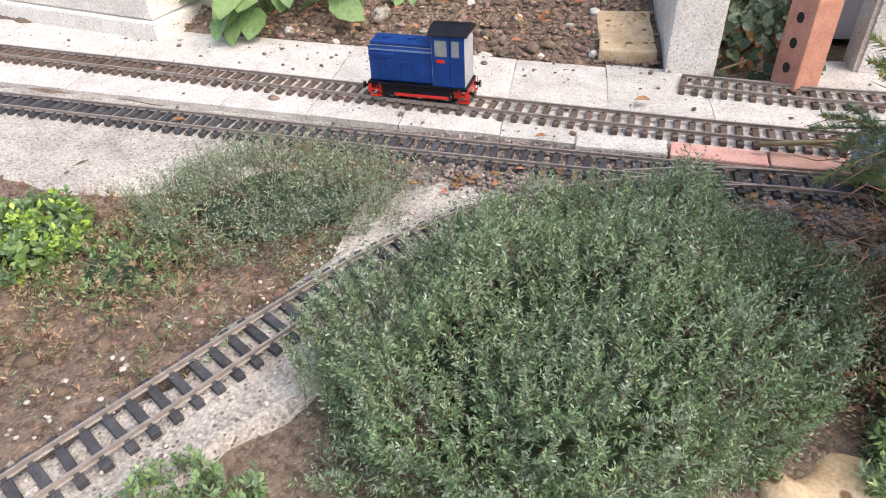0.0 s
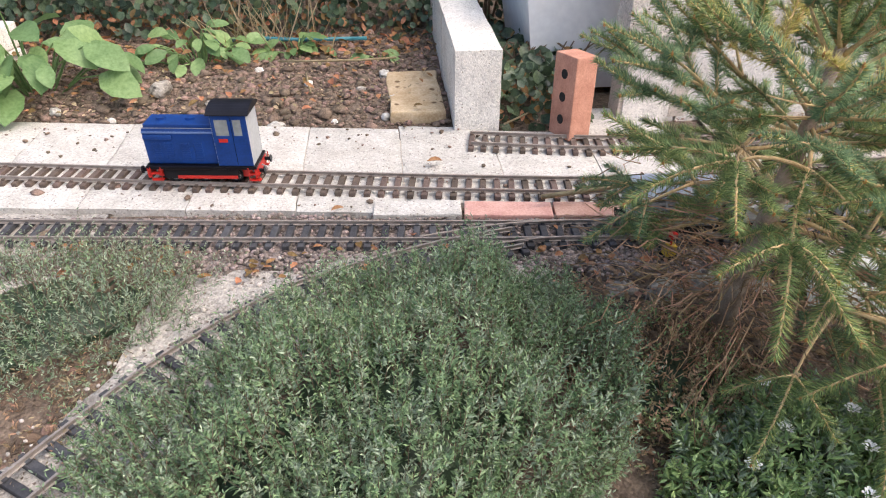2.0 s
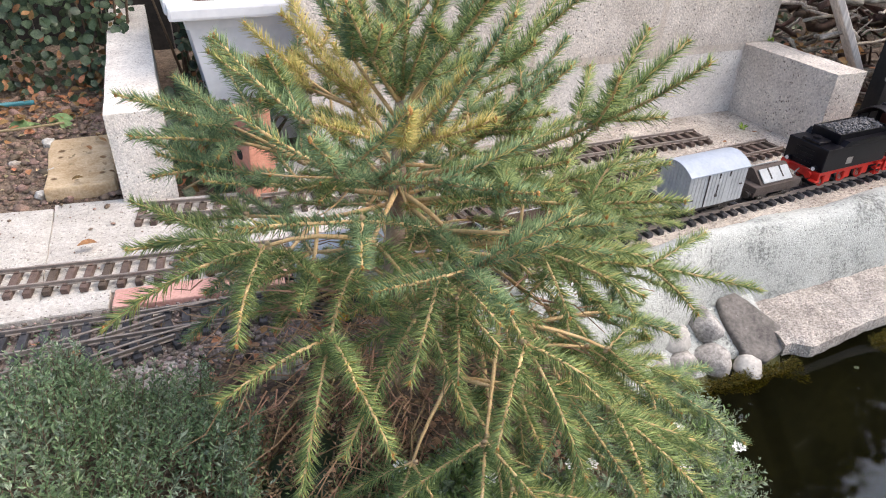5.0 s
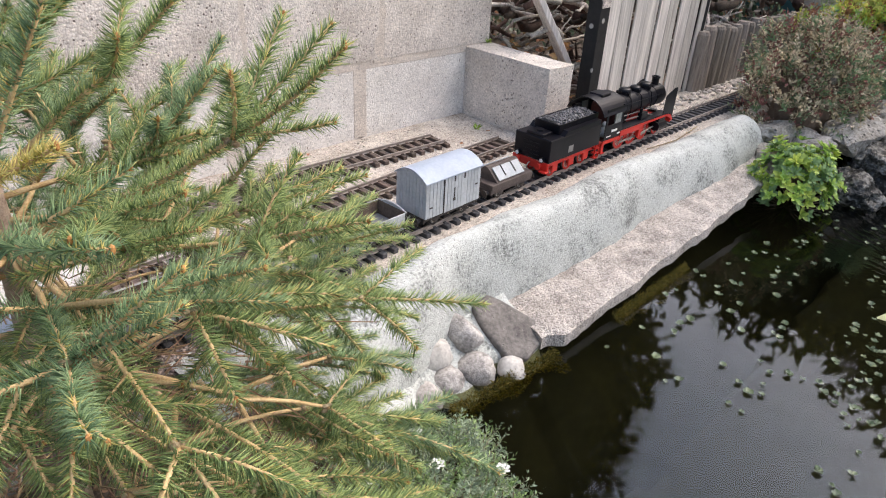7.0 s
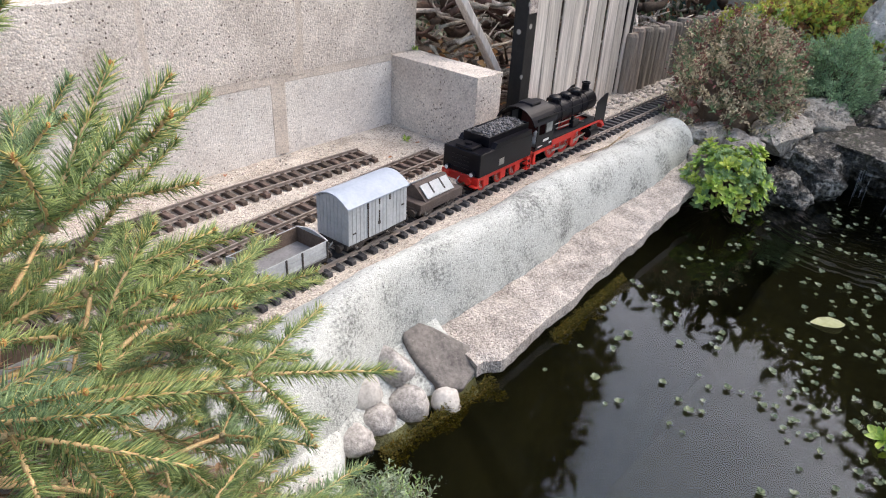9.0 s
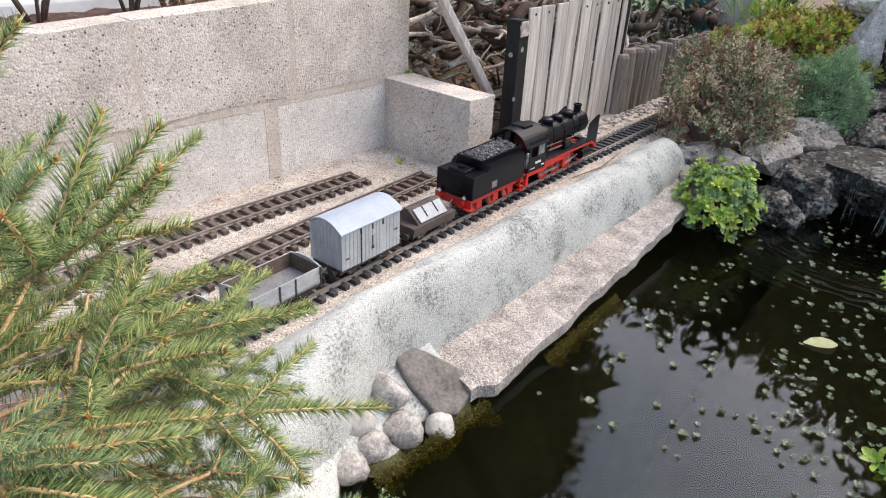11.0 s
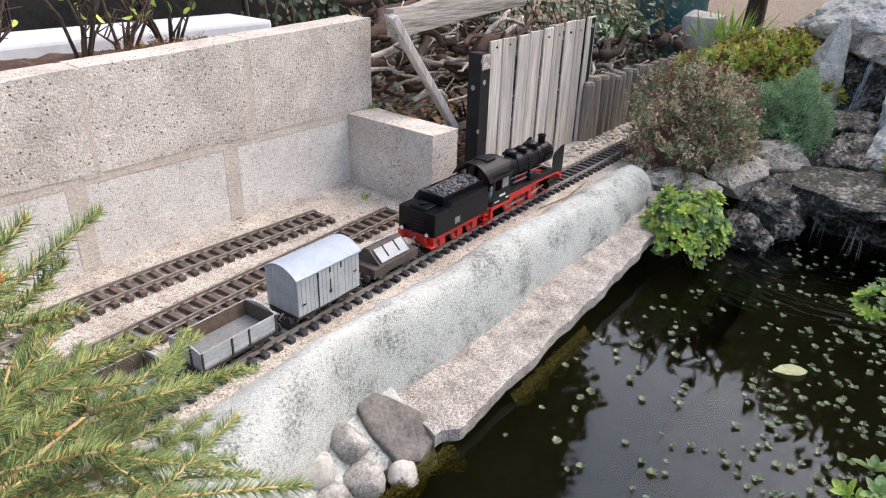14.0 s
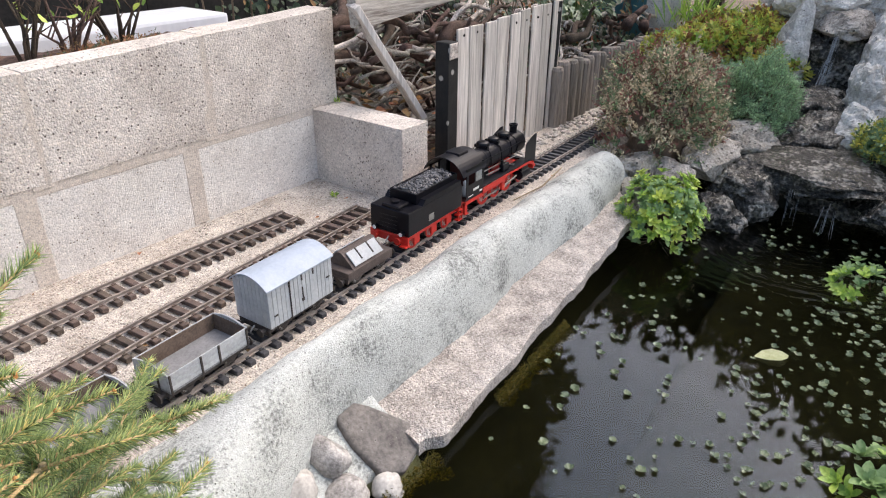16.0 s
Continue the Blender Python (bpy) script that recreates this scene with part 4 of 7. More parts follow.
# the young spruce
def build_spruce():
    rnd = random.Random(11)
    t = thing("spruce_tree", "young spruce with yellow-green tips and bare brown inner twigs", "tree", pose(0.66, 0.955, -0.04))
    stem = [(0, 0, -0.02), (0.004, -0.012, 0.15), (0.008, -0.032, 0.30), (0.010, -0.050, 0.45), (0.012, -0.058, 0.56)]
    bm = bmesh.new()
    tube(bm, stem, [0.023, 0.019, 0.015, 0.011, 0.007], 10)
    part("trunk", bm, "trunk", t, smooth=True)

    def on_trunk(z):
        u = min(3.999, max(0.0, (z + 0.02) / 0.145 if z < 0.43 else 3 + (z - 0.45) / 0.11))
        i = int(u)
        return Vector(stem[i]).lerp(Vector(stem[i + 1]), u - i)

    def needles_on(pts, dens, ln, lean, cut=0.0, end=1.0):
        """Needle bases and directions round a shoot, fewer below it."""
        pts = np.array(pts)
        seg = np.linalg.norm(np.diff(pts, axis=0), axis=1)
        tot = seg.sum()
        n = max(4, int(tot * dens * (end - cut)))
        s = RNG.uniform(cut * tot, end * tot, n)
        acc = np.concatenate([[0], np.cumsum(seg)])
        i = np.clip(np.searchsorted(acc, s) - 1, 0, len(seg) - 1)
        u = ((s - acc[i]) / np.maximum(seg[i], 1e-9))[:, None]
        base = pts[i] * (1 - u) + pts[i + 1] * u
        ax = unit(pts[i + 1] - pts[i])
        side = np.cross(ax, [0, 0, 1.0])
        r = RNG.normal(size=(n, 3)) * 0.55 + unit(side) * RNG.choice((-1.0, 1.0), (n, 1)) * 0.75
        r[:, 2] += 0.3
        r = unit(r - ax * (r * ax).sum(1, keepdims=True))
        d = unit(ax * (lean + 0.5 * (s / tot)[:, None]) + r)
        return base, d, ln * RNG.uniform(0.72, 1.12, n) * (1.0 - 0.35 * (s / tot) ** 7)

    def shoot(bm, p, d, length, r, droop, sets, kind, buds, bare=0.0, old=False):
        """One year's growth: a slightly bent twig clothed in needles, with a bud at its tip."""
        bend = Vector((rnd.uniform(-1, 1), rnd.uniform(-1, 1), rnd.uniform(-0.4, 1))) * 0.06 * length
        pts = [p + d * length * q + bend * math.sin(q * 2.2) + Vector((0, 0, droop * length * q * q)) for q in (0, 0.25, 0.5, 0.75, 1.0)]
        tube(bm, pts, [r * (1 - 0.1 * q) for q in range(5)], 5)
        if old:
            sets["dead_needle"].append(needles_on(pts, 110, 0.010, 0.5))
        else:
            sets[kind].append(needles_on(pts, 2500, 0.0202, 0.42, bare))
            sets["needle_new"].append(needles_on(pts, 500, 0.0165, 0.7, max(bare, 0.5)))
            if rnd.random() < 0.6:
                sets["needle_new"].append(needles_on(pts, 4200, 0.0085, 1.7, 0.93))
            buds.append(pts[-1])
        return pts

    all_buds, all_joints = [], []

    def limb(z, a, up, length, droop, kind, years, bare=0.15):
        """A branch: years of growth end to end, a pair or more of side shoots at every joint."""
        bm = bmesh.new()
        sets = {"needle": [], "needle_new": [], "needle_blue": [], "dead_needle": []}
        buds, joints = [], []
        p = on_trunk(z)
        d = Vector((math.cos(a) * math.cos(up), math.sin(a) * math.cos(up), math.sin(up)))
        weights = [1.0, 0.85, 0.75][:years]
        for y in range(years):
            L = length * weights[y] / sum(weights)
            r = 0.0042 - 0.0010 * (y + 3 - years)
            inner = y == 0 and years > 1
            pts = shoot(bm, p, d, L, r, droop * (0.5 + 0.5 * y), sets, kind, buds if y == years - 1 else [], 0.45 if inner else 0.06, inner and rnd.random() < bare)
            p = pts[-1]
            d = (pts[-1] - pts[-2]).normalized()
            joints.append(p)
            if y == years - 1:
                break
            side = d.cross(Vector((0, 0, 1))).normalized()
            lift = side.cross(d)
            left = length * sum(weights[y + 1:]) / sum(weights)
            for sg in (-1, 1, -1, 1)[: 2 + (rnd.random() < 0.55) + (rnd.random() < 0.2)]:
                w = math.radians(rnd.uniform(32, 62))
                sd = (d * math.cos(w) + side * sg * math.sin(w) + lift * (rnd.uniform(-0.42, 0.36) + (0.28 if z > 0.3 else 0.05))).normalized()
                sl = left * rnd.uniform(0.5, 0.85) + 0.02
                if y == 0 and years == 3:
                    q = shoot(bm, p, sd, sl * 0.55, r * 0.75, droop, sets, kind, [], 0.05, rnd.random() < bare)
                    joints.append(q[-1])
                    qd = (q[-1] - q[-2]).normalized()
                    qs = qd.cross(Vector((0, 0, 1))).normalized()
                    for k, ww in ((0, 0.0), (1, 0.85), (-1, 0.85)):
                        if k and rnd.random() < 0.25:
                            continue
                        e = (qd * math.cos(ww) + qs * k * math.sin(ww) + Vector((0, 0, rnd.uniform(-0.25, 0.2)))).normalized()
                        shoot(bm, q[-1], e, sl * (0.6 if k == 0 else 0.42) + 0.01, r * 0.55, droop, sets, kind, buds, 0.03)
                else:
                    shoot(bm, p, sd, sl, r * 0.7, droop, sets, kind, buds, 0.03)
            # short weak shoots along the wood
            if rnd.random() < 0.75:
                m = pts[rnd.choice((2, 3))]
                w = rnd.choice((-1, 1)) * rnd.uniform(0.7, 1.2)
                shoot(bm, m, (d * 0.6 + side * w + Vector((0, 0, rnd.uniform(-0.5, 0.3)))).normalized(), rnd.uniform(0.05, 0.09), 0.0013, droop, sets, kind, buds, 0.05, rnd.random() < 0.3)
        br = part("branch", bm, "twig", t, smooth=True)
        for mk, lst in sets.items():
            if lst:
                P, D, Ln = (np.concatenate([q[c] for q in lst]) for c in range(3))
                mesh_np("needles", *needle_arrays(P, D, Ln, 0.0013), mk, br)
        all_buds.extend(buds)
        all_joints.extend(joints[:-1])

    whorls = [(0.15, 6, 0.34, -4, -0.14, 2, 0.8), (0.23, 7, 0.44, 0, -0.08, 3, 0.65), (0.31, 8, 0.46, 3, -0.05, 3, 0.5), (0.385, 7, 0.44, 8, 0.02, 3, 0.35), (0.45, 6, 0.37, 16, 0.10, 3, 0.25), (0.51, 5, 0.29, 25, 0.16, 2, 0.0), (0.545, 5, 0.22, 45, 0.14, 2, 0.0)]
    for w, (z, n, L, rise, droop, years, bare) in enumerate(whorls):
        for k in range(n):
            a = 2 * math.pi * (k + rnd.uniform(-0.3, 0.3)) / n + w * 2.1
            length = L * rnd.uniform(0.78, 1.1)
            c, f = math.cos(a), math.sin(a)
            # shaded out on the side of the shrub and the track, longest towards the pond
            length *= 0.66 if c < -0.35 and z < 0.3 else (0.85 if c < -0.5 else ((1.14 if z < 0.36 else 1.0) if c > 0.35 else 1.0))
            length *= 0.82 if f > 0.55 else (0.62 if f < -0.1 and c < -0.15 and z < 0.35 else 1.0)
            if (z < 0.18 and c < -0.1) or (z < 0.34 and c < 0.1 and f < 0.25):
                continue
            kind = "needle_blue" if z > 0.44 and rnd.random() < 0.7 else ("needle" if rnd.random() < 0.55 else "needle_blue")
            kind = "needle_new" if c < -0.2 and rnd.random() < 0.2 else kind
            limb(z + rnd.uniform(-0.018, 0.018), a, math.radians(rise + rnd.uniform(-11, 13)), length, droop, kind, years, bare + (0.3 if c < 0.0 else 0.0))
    # the low skirt towards the pond and the path
    for k, deg in enumerate((-66, -40, -14, 8)):
        limb(0.25 + 0.02 * (k % 3), math.radians(deg), math.radians(rnd.uniform(-12, 2)), rnd.uniform(0.40, 0.50), -0.10, "needle", 3, 0.5)
    # long boughs that arch over towards the path
    for z, deg, up, length in ((0.44, -118, 9, 0.43), (0.40, -82, 4, 0.42)):
        limb(z, math.radians(deg), math.radians(up), length, -0.17, "needle", 3, 0.6)
    # thin shoots between the whorls
    for k in range(9):
        limb(rnd.uniform(0.12, 0.5), k * 2.4, math.radians(rnd.uniform(-20, 25)), rnd.uniform(0.10, 0.2), -0.05, "needle", 2, 0.5)
    # upright candles round the leader
    for k in range(6):
        a = k * 2.4 + 0.5
        limb(0.555, a, math.radians(88 if k == 0 else rnd.uniform(48, 66)), 0.26 if k == 0 else rnd.uniform(0.15, 0.21), 0.05, "needle_blue" if k % 2 else "needle", 1, 0.0)
    bm = bmesh.new()
    for k, e in enumerate(all_buds):
        lump(bm, e, (0.0019, 0.0019, 0.0034), k, 0.25, 1)
    tagged(part("bud_scatter", bm, "bud", t, "orange-brown winter buds at the shoot tips"), kind="stuff")
    bm = bmesh.new()
    for i, e in enumerate(all_joints):
        for k in range(5):
            lump(bm, e + Vector((rnd.uniform(-1, 1), rnd.uniform(-1, 1), rnd.uniform(-1, 1))) * 0.0045, (0.0035, 0.003, 0.003), i + k, 0.4, 1)
    tagged(part("bud_scale_scatter", bm, "straw", t, "pale papery bud scales at the joints"), kind="stuff")
    bm = bmesh.new()
    for k in range(850):
        a, q, z = rnd.uniform(0, 6.28), rnd.uniform(0.02, 0.27), rnd.uniform(0.03, 0.31)
        c = on_trunk(z)
        f = Vector((c.x + math.cos(a) * q, c.y + math.sin(a) * q, z))
        g = f + Vector((math.cos(a + rnd.uniform(-1, 1)), math.sin(a + rnd.uniform(-1, 1)), rnd.uniform(-0.6, 0.3))) * rnd.uniform(0.03, 0.10)
        h = f.lerp(g, 0.5) + Vector((rnd.uniform(-1, 1), rnd.uniform(-1, 1), rnd.uniform(-1, 1))) * 0.012
        tube(bm, [f, h, g], [0.0013, 0.0010, 0.0006], 3)
    tagged(part("dead_twig_tangle", bm, "dead_needle", t, "dry bare brown inner twigs"), kind="stuff")


build_spruce()


def mound_points(n, c, r, h, seed, low=0.0):
    """Points and normals over an uneven half-dome."""
    d = rand_dirs(n * 2, 0.25)
    d = d[d[:, 2] > low][:n]
    k = np.array([1 + 0.34 * noise.noise(Vector(q) * 2.1 + Vector((seed, 0, 0))) + 0.10 * noise.noise(Vector(q) * 6 + Vector((0, seed, 0))) for q in d])[:, None]
    sq = np.sign(d[:, :2]) * np.abs(d[:, :2]) ** 0.97
    P = np.concatenate([sq, np.abs(d[:, 2:]) ** 0.75], 1) * k * np.array([r[0], r[1], h]) + np.array(c)
    N = unit(d / np.array([r[0], r[1], h]))
    return P, N


def shrub(name, label, category, c, r, h, n, leaf, sprig, leaves_per, mats, seed, width=0.35, up=0.6, inner=True, group=""):
    """A cushion of leafy sprigs standing out of an uneven dome, with woody stems beneath."""
    t = thing(name, label, category, pose(*c), group=group)
    P, N = mound_points(n, (0, 0, 0), r, h, seed)
    n = len(P)
    ax = unit(N * 0.7 + np.array([0, 0, up]) + RNG.normal(size=(n, 3)) * 0.28)
    sl = sprig * RNG.uniform(0.5, 1.35, n)
    base = P - ax * sl[:, None] * RNG.uniform(0.3, 1.1, n)[:, None]
    stems = needle_arrays(base, ax, sl, 0.0016)
    mesh_np("stem_tangle", *stems, "stem", t)
    which = RNG.integers(0, len(mats), n)
    for mi, mk in enumerate(mats):
        s = which == mi
        if not s.any():
            continue
        b, a, l = base[s], ax[s], sl[s]
        k = leaves_per
        u = np.tile(np.linspace(0.12, 1.0, k), (s.sum(), 1)) + RNG.uniform(-0.04, 0.04, (s.sum(), k))
        LP = (b[:, None] + a[:, None] * (l[:, None] * u)[..., None]).reshape(-1, 3)
        out = unit(RNG.normal(size=(len(LP), 3)))
        A = np.repeat(a, k, 0)
        out = unit(out - A * (out * A).sum(1, keepdims=True))
        D = unit(A * 0.75 + out)
        size = leaf * (1.15 - 0.55 * u.reshape(-1)) * RNG.uniform(0.7, 1.2, len(LP))
        V, F = leaf_arrays(LP, D, size, size * width)
        mesh_np("foliage", V, F, mk, t)
    if inner:
        bm = bmesh.new()
        rnd = random.Random(seed)
        for i in range(40):
            a = rnd.uniform(0, 2 * math.pi)
            q = rnd.uniform(0.2, 0.85)
            e = Vector((math.cos(a) * r[0] * q, math.sin(a) * r[1] * q, h * (1 - q * q) * 0.85))
            s = Vector((e.x * 0.3, e.y * 0.3, -0.02))
            tube(bm, [s, s.lerp(e, 0.5) + Vector((0, 0, 0.01)), e], [0.004, 0.003, 0.0015], 5)
        part("branch_tangle", bm, "stem", t)
        # solid dark dome whose colour gives the shade between the sprigs
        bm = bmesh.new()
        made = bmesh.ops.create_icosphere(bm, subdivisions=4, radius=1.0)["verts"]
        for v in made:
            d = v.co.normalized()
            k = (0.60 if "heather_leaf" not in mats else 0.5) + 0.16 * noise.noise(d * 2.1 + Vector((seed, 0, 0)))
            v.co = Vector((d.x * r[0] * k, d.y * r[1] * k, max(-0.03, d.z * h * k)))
        part("litter", bm, "ivy" if "heather_leaf" not in mats else "stem", t, "solid dark core that stands for the shade among the sprigs", smooth=True)
    return t


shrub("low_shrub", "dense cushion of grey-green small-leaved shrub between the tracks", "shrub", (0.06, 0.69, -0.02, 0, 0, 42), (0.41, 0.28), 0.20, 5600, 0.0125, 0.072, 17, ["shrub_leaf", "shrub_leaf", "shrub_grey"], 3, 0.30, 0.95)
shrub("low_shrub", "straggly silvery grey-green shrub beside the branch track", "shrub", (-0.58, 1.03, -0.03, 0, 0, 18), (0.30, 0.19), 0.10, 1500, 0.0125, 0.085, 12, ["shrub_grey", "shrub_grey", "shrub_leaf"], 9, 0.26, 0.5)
shrub("low_shrub", "sparse brown litter and small weeds on the soil", "weed", (-0.80, 0.76, -0.03), (0.40, 0.27), 0.03, 1500, 0.015, 0.04, 7, ["stem", "straw", "straw", "shrub_leaf", "dead_needle"], 19, 0.3, inner=False)
shrub("low_shrub", "bright green low herb in the soil bed", "herb", (-1.02, 0.80, -0.03), (0.13, 0.12), 0.09, 300, 0.026, 0.035, 8, ["broad_leaf", "bright_leaf", "shrub_leaf"], 12, 0.55)
shrub("low_shrub", "yellowing weeds on bare soil beside the shrub", "weed", (-0.80, 0.80, -0.03), (0.13, 0.12), 0.05, 260, 0.016, 0.03, 7, ["shrub_leaf", "broad_leaf", "straw"], 13, 0.4)
shrub("low_shrub", "pale green weeds at the cement edge", "weed", (-0.40, 0.33, -0.03), (0.10, 0.09), 0.06, 220, 0.018, 0.035, 7, ["broad_leaf", "shrub_leaf"], 14, 0.45)
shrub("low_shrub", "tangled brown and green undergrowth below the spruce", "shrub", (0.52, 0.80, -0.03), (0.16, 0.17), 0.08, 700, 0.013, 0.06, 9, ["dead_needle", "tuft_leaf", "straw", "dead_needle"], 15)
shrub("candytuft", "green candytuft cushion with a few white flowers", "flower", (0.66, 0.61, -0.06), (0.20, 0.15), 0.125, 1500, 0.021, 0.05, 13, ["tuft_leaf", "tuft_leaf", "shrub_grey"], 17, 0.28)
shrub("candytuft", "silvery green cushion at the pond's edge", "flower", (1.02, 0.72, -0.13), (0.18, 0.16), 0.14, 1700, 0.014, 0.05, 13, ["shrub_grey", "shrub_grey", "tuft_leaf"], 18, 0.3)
shrub("heather_bush", "faded brown heather bush on the rocks by the track", "shrub", (3.30, 1.20, -0.02), (0.27, 0.23), 0.35, 1000, 0.023, 0.085, 12, ["heather_leaf", "heather_leaf", "heather_red", "heather_leaf", "shrub_leaf"], 21, 0.42, 0.35)
shrub("blue_green_bush", "fine-leaved blue-green bush beside the waterfall", "shrub", (3.70, 0.98, -0.04), (0.17, 0.16), 0.31, 2000, 0.019, 0.06, 12, ["blue_leaf"], 23, 0.22)
shrub("ground_cover", "yellow-green and bronze leafy ground cover above the rocks", "shrub", (4.40, 1.28, 0.1), (0.42, 0.36), 0.24, 1500, 0.042, 0.06, 9, ["olive_leaf", "olive_leaf", "bright_leaf", "brown_leaf"], 25, 0.5)
shrub("ground_cover", "yellow-green creeping plant on the waterfall rocks", "shrub", (3.62, 0.42, 0.02), (0.13, 0.16), 0.12, 500, 0.026, 0.05, 9, ["olive_leaf", "shrub_leaf"], 27, 0.45)


def rosette_plant(c, r, h, n, label, size=0.04, mats=("bright_leaf", "broad_leaf"), name="marsh_plant"):
    t = thing(name, label, "plant", pose(*c))
    P, N = mound_points(n, (0, 0, 0), r, h, 31)
    P = P * RNG.uniform(0.86, 1.0, (len(P), 1))
    parts = {k: [] for k in mats}
    for i, (p, nn) in enumerate(zip(P, N)):
        k = 9
        a = np.arange(k) * 2.4 + i
        ref = unit(nn * 0.9 + np.array([-0.1, -0.2, 0.6]))
        s = unit(np.cross(ref, [0.3, 0.5, 0.1]))
        u = np.cross(s, ref)
        lift = np.linspace(1.3, 0.3, k)[:, None]
        D = unit(s * np.cos(a)[:, None] + u * np.sin(a)[:, None] + ref * lift)
        L = size * np.linspace(0.45, 1.0, k) * RNG.uniform(0.8, 1.15)
        V, F = oval_arrays(np.repeat(p[None], k, 0), D, L, L * 0.44, 0.22, np.repeat(ref[None], k, 0), 0.0)
        parts[mats[i % len(mats)]].append((V, F))
    for k, lst in parts.items():
        if lst:
            mesh_np("foliage", *join_arrays(lst), k, t)
    S = needle_arrays(np.repeat(np.array([[0, 0, -0.03]]), n, 0)[:len(P)] + P * 0.4, unit(P), np.linalg.norm(P, axis=1) * 0.62, 0.004)
    mesh_np("stem_tangle", *S, "stem", t)
    return t


rosette_plant((2.875, 0.995, -0.165), (0.165, 0.125), 0.185, 320, "bright yellow-green fleshy-leaved plant at the water's edge", 0.031, ("lime_leaf", "bright_leaf", "broad_leaf"))
rosette_plant((2.98, 0.36, -0.205), (0.12, 0.10), 0.06, 34, "small green water plant floating near the fall", 0.036, name="water_plant")
rosette_plant((2.10, 0.19, -0.205), (0.10, 0.09), 0.05, 26, "pale green water plant at the pond's margin", 0.045, name="water_plant")


def broadleaf(c, n, size, spread, label, name="broadleaf_plant", mk="broad_leaf", tall=0.2):
    t = thing(name, label, "plant", pose(*c))
    a = RNG.uniform(0, 2 * math.pi, n)
    q = np.sqrt(RNG.uniform(0, 1, n))
    P = np.stack([np.cos(a) * spread[0] * q, np.sin(a) * spread[1] * q, tall * (1.1 - 0.6 * q) * RNG.uniform(0.5, 1.1, n)], 1)
    D = unit(np.stack([np.cos(a), np.sin(a) * 0.7 - 0.35, RNG.uniform(-0.5, 0.25, n)], 1))
    N = unit(np.stack([RNG.normal(0, 0.3, n), RNG.normal(-0.3, 0.3, n), np.ones(n)], 1))
    L = size * RNG.uniform(0.6, 1.15, n)
    V, F = oval_arrays(P, D, L, L * 0.62, 0.12, N, 0.3)
    mesh_np("leaves", V, F, mk, t)
    bm = bmesh.new()
    for p in P:
        tube(bm, [(p[0] * 0.2, p[1] * 0.2, -0.02), (p[0] * 0.7, p[1] * 0.7, p[2] * 0.8), tuple(p)], [0.004, 0.003, 0.002], 5)
    part("stalk", bm, "broad_leaf", t)
    return t


broadleaf((-1.08, 2.12, 0.0), 46, 0.135, (0.30, 0.20), "large-leaved green plant overhanging the slabs", tall=0.24)
broadleaf((-0.62, 2.36, 0.0), 34, 0.08, (0.20, 0.13), "young green leafy plant in the soil bed", tall=0.14)
broadleaf((-0.30, 2.42, 0.0), 18, 0.07, (0.10, 0.07), "small green seedling in the soil bed", "seedling", tall=0.10)
broadleaf((0.0, 2.36, 0.0), 8, 0.06, (0.05, 0.04), "small green seedling in the soil bed", "seedling", tall=0.06)


def build_ivy():
    """A dark curtain of ivy along the back of the bed, and more between the low wall and the trough."""
    for x0, x1, y, z1, n, lab in ((-2.3, 0.26, 2.72, 0.75, 8500, "dark ivy hedge behind the soil bed"), (0.36, 0.62, 2.05, 0.16, 700, "dark ivy in the gap beside the low wall"), (0.40, 0.95, 2.75, 0.7, 1200, "dark ivy behind the white trough"), (2.35, 5.4, 2.62, 0.95, 4200, "dark hedge behind the wood pile"), (3.5, 4.9, 2.08, 0.5, 1300, "ivy and dry stems over the far end of the wood pile")):
        t = thing("ivy", lab, "ivy", pose((x0 + x1) / 2, y, 0))
        X = RNG.uniform(x0, x1, n) - (x0 + x1) / 2
        Z = RNG.uniform(-0.01, z1, n)
        depth = 0.16 if y > 2.5 else 0.25
        Y = RNG.uniform(-depth, depth, n) + 0.10 * Z + np.array([0.10 * noise.noise((a * 4, b * 4, 1)) for a, b in zip(X, Z)])
        P = np.stack([X, Y, Z], 1)
        D = unit(np.stack([RNG.normal(0, 0.6, n), RNG.normal(-0.6, 0.4, n), RNG.normal(-0.5, 0.4, n)], 1))
        N = unit(np.stack([RNG.normal(0, 0.4, n), -np.ones(n), RNG.uniform(0.2, 1.0, n)], 1))
        L = RNG.uniform(0.018, 0.040, n)
        dry = RNG.random(n) < 0.13 + 0.25 * (Z < 0.12)
        for mk, pick in (("ivy", ~dry), ("brown_leaf", dry)):
            V, F = oval_arrays(P[pick], D[pick], L[pick], L[pick] * (0.85 if mk == "ivy" else 0.5), 0.14, N[pick], 0.12)
            mesh_np("leaves" if mk == "ivy" else "dry_leaves", V, F, mk, t)
        bm = bmesh.new()
        rnd = random.Random(5)
        for i in range(26):
            x = rnd.uniform(x0, x1) - (x0 + x1) / 2
            tube(bm, [(x, 0.05, -0.03), (x + rnd.uniform(-0.08, 0.08), 0.0, z1 * 0.5), (x + rnd.uniform(-0.15, 0.15), 0.02, z1)], [0.006, 0.004, 0.002], 5)
        part("vine_tangle", bm, "stem", t)


build_ivy()


